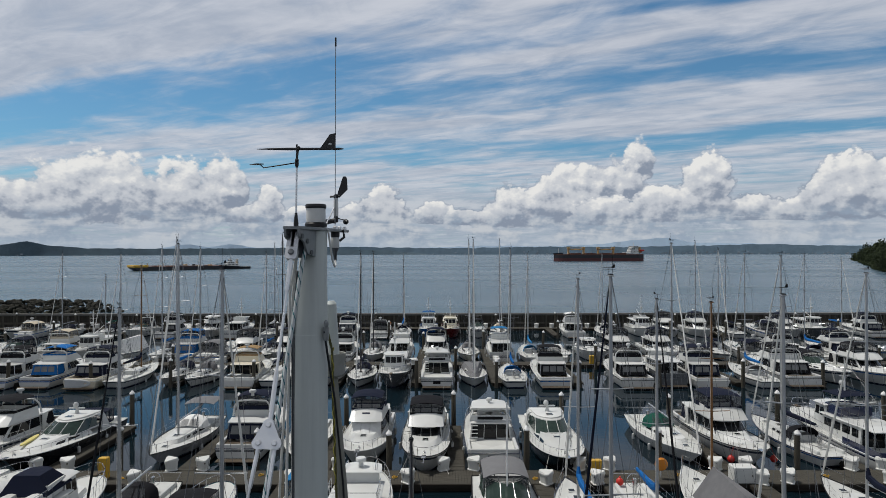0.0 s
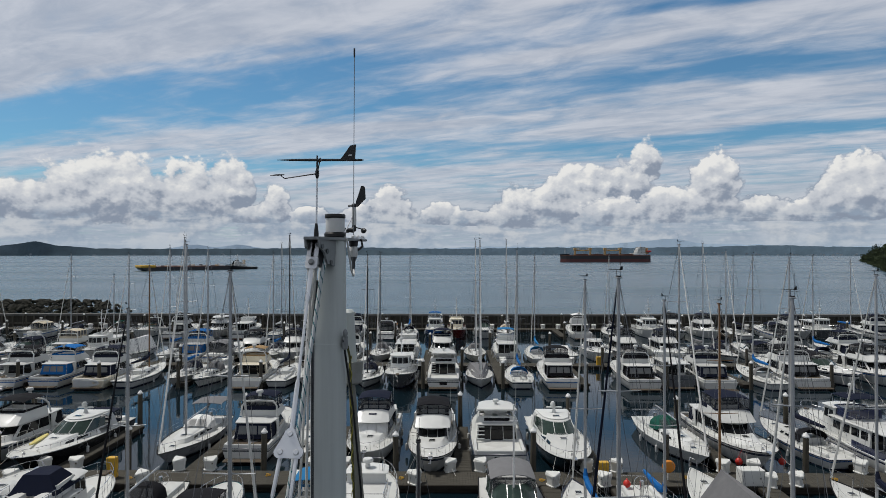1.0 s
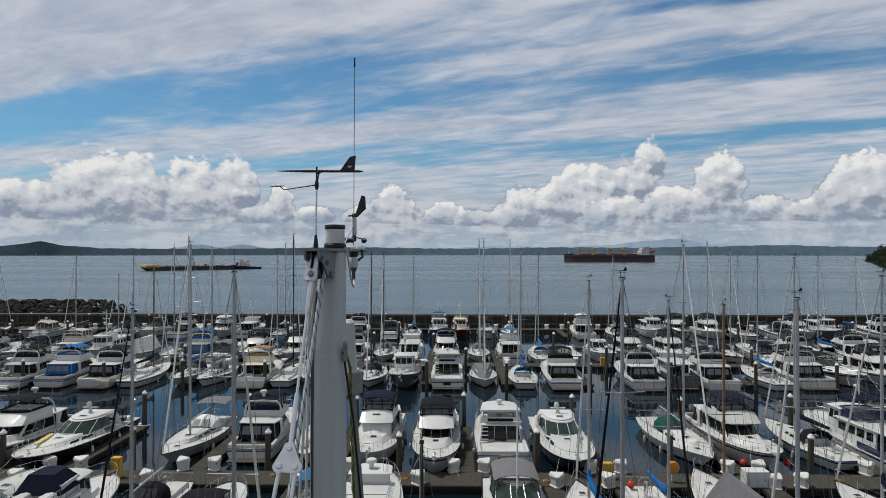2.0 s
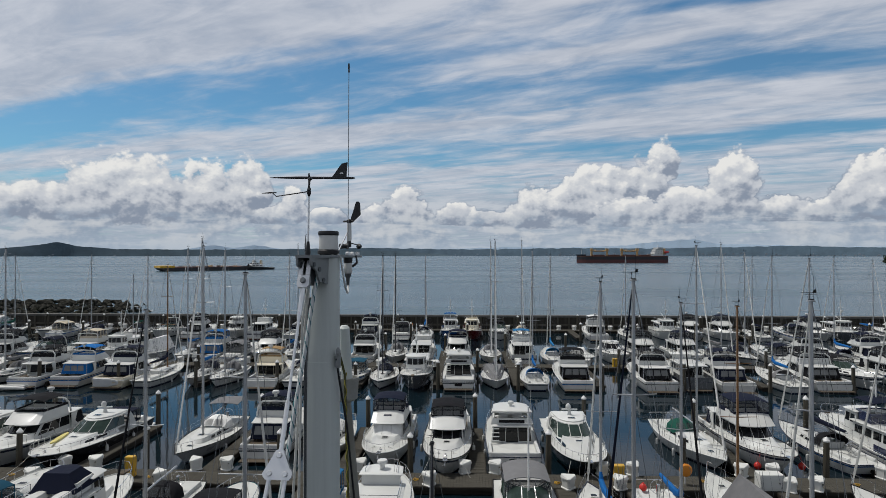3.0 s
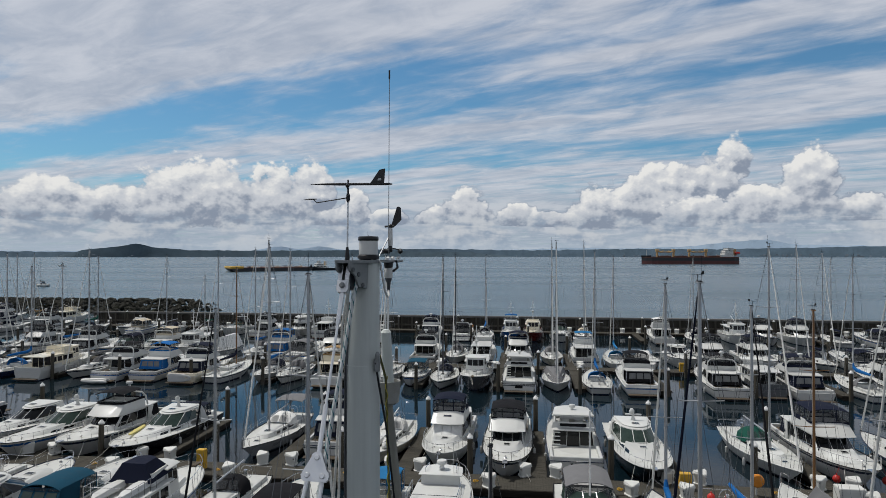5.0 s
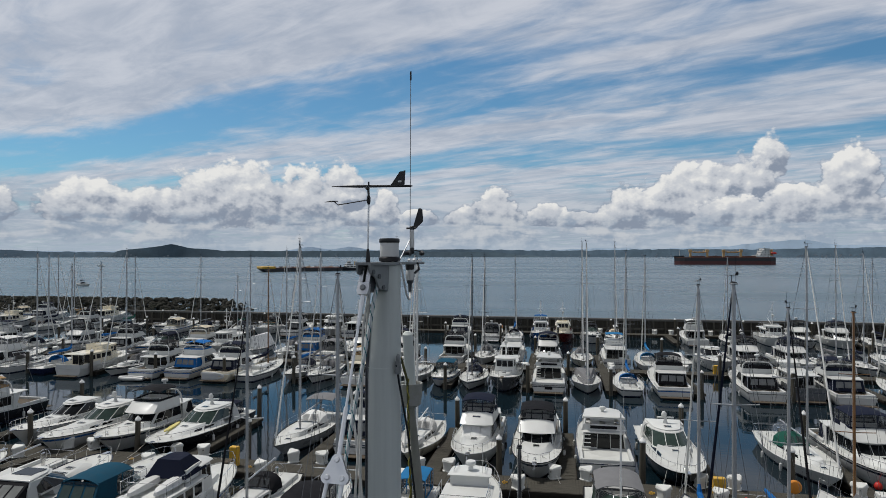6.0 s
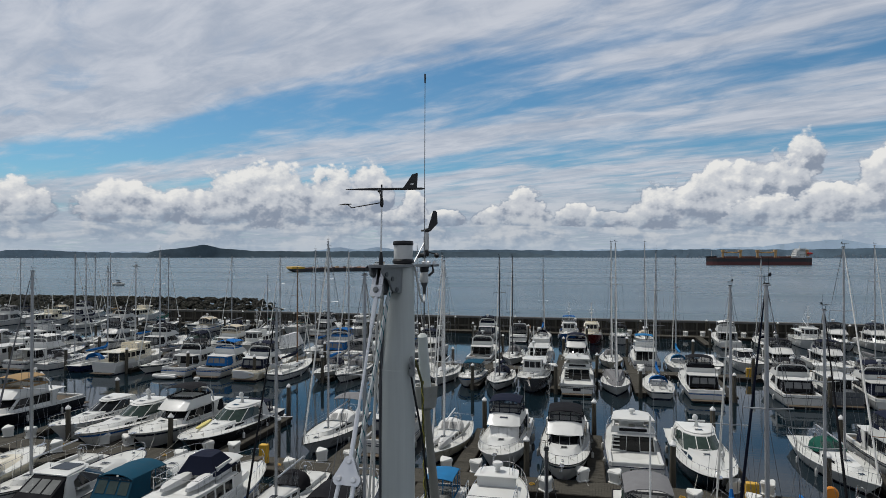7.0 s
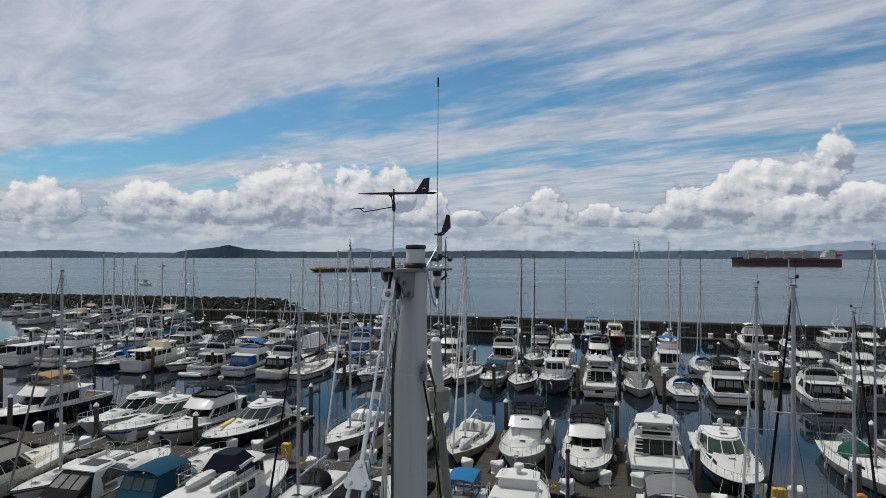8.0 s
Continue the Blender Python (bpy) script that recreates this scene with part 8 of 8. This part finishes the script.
    p = Geo()
    p.tube([w0 + Vector((0.0, 0, 0.065)), w0 + Vector((0.03, 0.01, 0.07)), w0 + Vector((0.034, 0.012, 0.045)), w0 + Vector((0.018, 0.0, 0.03))], 0.005, 6)
    put(p, "cable_loop", BLACKPL, smooth=True)
    p = Geo()
    p.tube([Vector((-0.52, 3.22, 15.438)), Vector((-0.505, 3.23, 15.447)), Vector((-0.492, 3.25, 15.43)), Vector((-0.487, 3.27, 15.37)), Vector((-0.484, 3.30, 15.315)), Vector((-0.481, 3.33, 15.292)), Vector((-0.482, 3.355, 15.298)), Vector((-0.486, 3.37, 15.318))], 0.0042, 6)
    put(p, "lamp_cable", WHITEPL, smooth=True)

    # cup anemometer on its arm
    c = Vector((-0.497, 3.45, 0))
    p = Geo()
    p.tube([Vector((-0.535, 3.36, 15.435)), Vector((-0.528, 3.37, 15.445)), c + Vector((-0.004, 0, 15.535))], 0.0026, 8)
    put(p, "anemometer_arm", STEEL, smooth=True)
    turn("anemometer_body", [(0.006, 15.492), (0.009, 15.495), (0.010, 15.505), (0.009, 15.56), (0.008, 15.567)], WHITEPL, c)
    turn("cup_hub", [(0.006, 15.468), (0.009, 15.472), (0.009, 15.490), (0.006, 15.494)], BLACKPL, c)
    for k in range(3):
        an = radians(20 + 120 * k)
        d = Vector((math.cos(an), math.sin(an), 0))
        p = Geo()
        p.tube([c + Vector((0, 0, 15.486)), c + d * 0.035 + Vector((0, 0, 15.478))], 0.0022, 5)
        tt = Vector((-d.y, d.x, 0))
        cc = c + d * 0.042 + Vector((0, 0, 15.472))
        p.tube([cc - tt * 0.016, cc - tt * 0.008, cc + tt * 0.012], [0.003, 0.0085, 0.0115], 10)
        put(p, "wind_cup", BLACKPL, smooth=True)
    turn("vane_disc", [(0.006, 15.565), (0.010, 15.568), (0.010, 15.578), (0.005, 15.582)], BLACKPL, c)
    d = Vector((0.92, -0.39, 0))
    p = Geo()
    p.tube([c + d * -0.026 + Vector((0, 0, 15.573)), c + d * 0.02 + Vector((0, 0, 15.574))], [0.0045, 0.0035], 6)
    put(p, "vane_boom", BLACKPL)
    fin = [(0.006, 15.570), (0.016, 15.568), (0.054, 15.599), (0.051, 15.646), (0.044, 15.652), (0.034, 15.652), (0.010, 15.588)]
    nn = Vector((0.39, 0.92, 0)) * 0.002
    p = Geo()
    p.loft([[c + d * x + Vector((0, 0, z)) - nn for x, z in fin], [c + d * x + Vector((0, 0, z)) + nn for x, z in fin]], 0)
    put(p, "anemometer_fin", BLACKPL)

    # forward side: tube with cup, furled sail, halyards, spinnaker fitting
    f0, f1 = Vector((-0.520, 3.47, 15.14)), Vector((-0.517, 3.51, 14.92))
    p = Geo()
    p.tube([f0 + Vector((0, 0, 0.01)), f0, f1], [0.012, 0.021, 0.024], 12)
    put(p, "furler_foil", MASTGREY, smooth=True)
    ax = (f1 - f0).normalized()
    gg = Geo()
    gg.turned([(0.030, -0.085), (0.044, -0.075), (0.050, 0.0), (0.050, 0.012), (0.042, 0.012), (0.040, -0.01), (0.022, -0.02)], 20, f1)
    put(gg, "furler_swivel", FURLGREY, label="weathered grey furler swivel cup", smooth=True)
    bowpt = Vector((-0.40, 7.9, 1.5))
    s0 = f1 + Vector((0, 0.01, -0.08))
    p = Geo()
    p.tube([s0, s0.lerp(bowpt, 0.02), s0.lerp(bowpt, 0.05), s0.lerp(bowpt, 0.5), bowpt], [0.014, 0.019, 0.024, 0.08, 0.06], 10)
    put(p, "furled_headsail", UVCLOTH, label="grey furled headsail with green stains", smooth=True)
    p = Geo()
    p.tube([Vector((-0.520, 3.36, 15.06)), Vector((-0.506, 3.41, 14.96)), Vector((-0.505, 3.43, 14.75)), Vector((-0.495, 3.44, 14.4)), Vector((-0.45, 3.45, 13.0)), Vector((-0.5, 3.38, 2.0))], 0.0055, 6)
    put(p, "spinnaker_halyard", OLIVE, label="olive green halyard", smooth=True)
    p = Geo()
    run = [Vector((-0.503, 3.405, 14.97)).lerp(Vector((-0.497, 3.425, 14.40)), i / 60) for i in range(61)]
    p.tube([q_ + Vector((math.cos(i * 0.8), math.sin(i * 0.8), 0)) * 0.0042 for i, q_ in enumerate(run)], 0.0019, 4)
    put(p, "rope_fleck", OLIVEPALE)
    p = Geo()
    p.tube([Vector((-0.497, 3.20, 15.06)), Vector((-0.490, 3.22, 14.98)), Vector((-0.474, 3.28, 14.80)), Vector((-0.455, 3.36, 14.45)), Vector((-0.40, 3.6, 12.5)), Vector((0.1, 4.5, 2.0))], 0.0042, 6)
    put(p, "dark_halyard", BLACKPL, smooth=True)
    p = Geo()
    p.box(-0.010, 0.010, -0.012, 0.012, -0.025, 0.025, 0.005, at=(-0.493, 3.21, 15.05))
    p.turned([(0.004, 0.02), (0.009, 0.03), (0.009, 0.04), (0.004, 0.05)], 8, (-0.490, 3.20, 15.05))
    put(p, "halyard_exit", CASTGREY)
    tagged(e, "grey alloy yacht masthead with wind instruments, lamp and antenna", "mast")


tall_mast()
sailboat(MX - 0.1, MY - 1.2, -3, 12.0, B=3.8, rigged=False, dodger="grey", label="white sailing yacht that carries the tall grey mast")
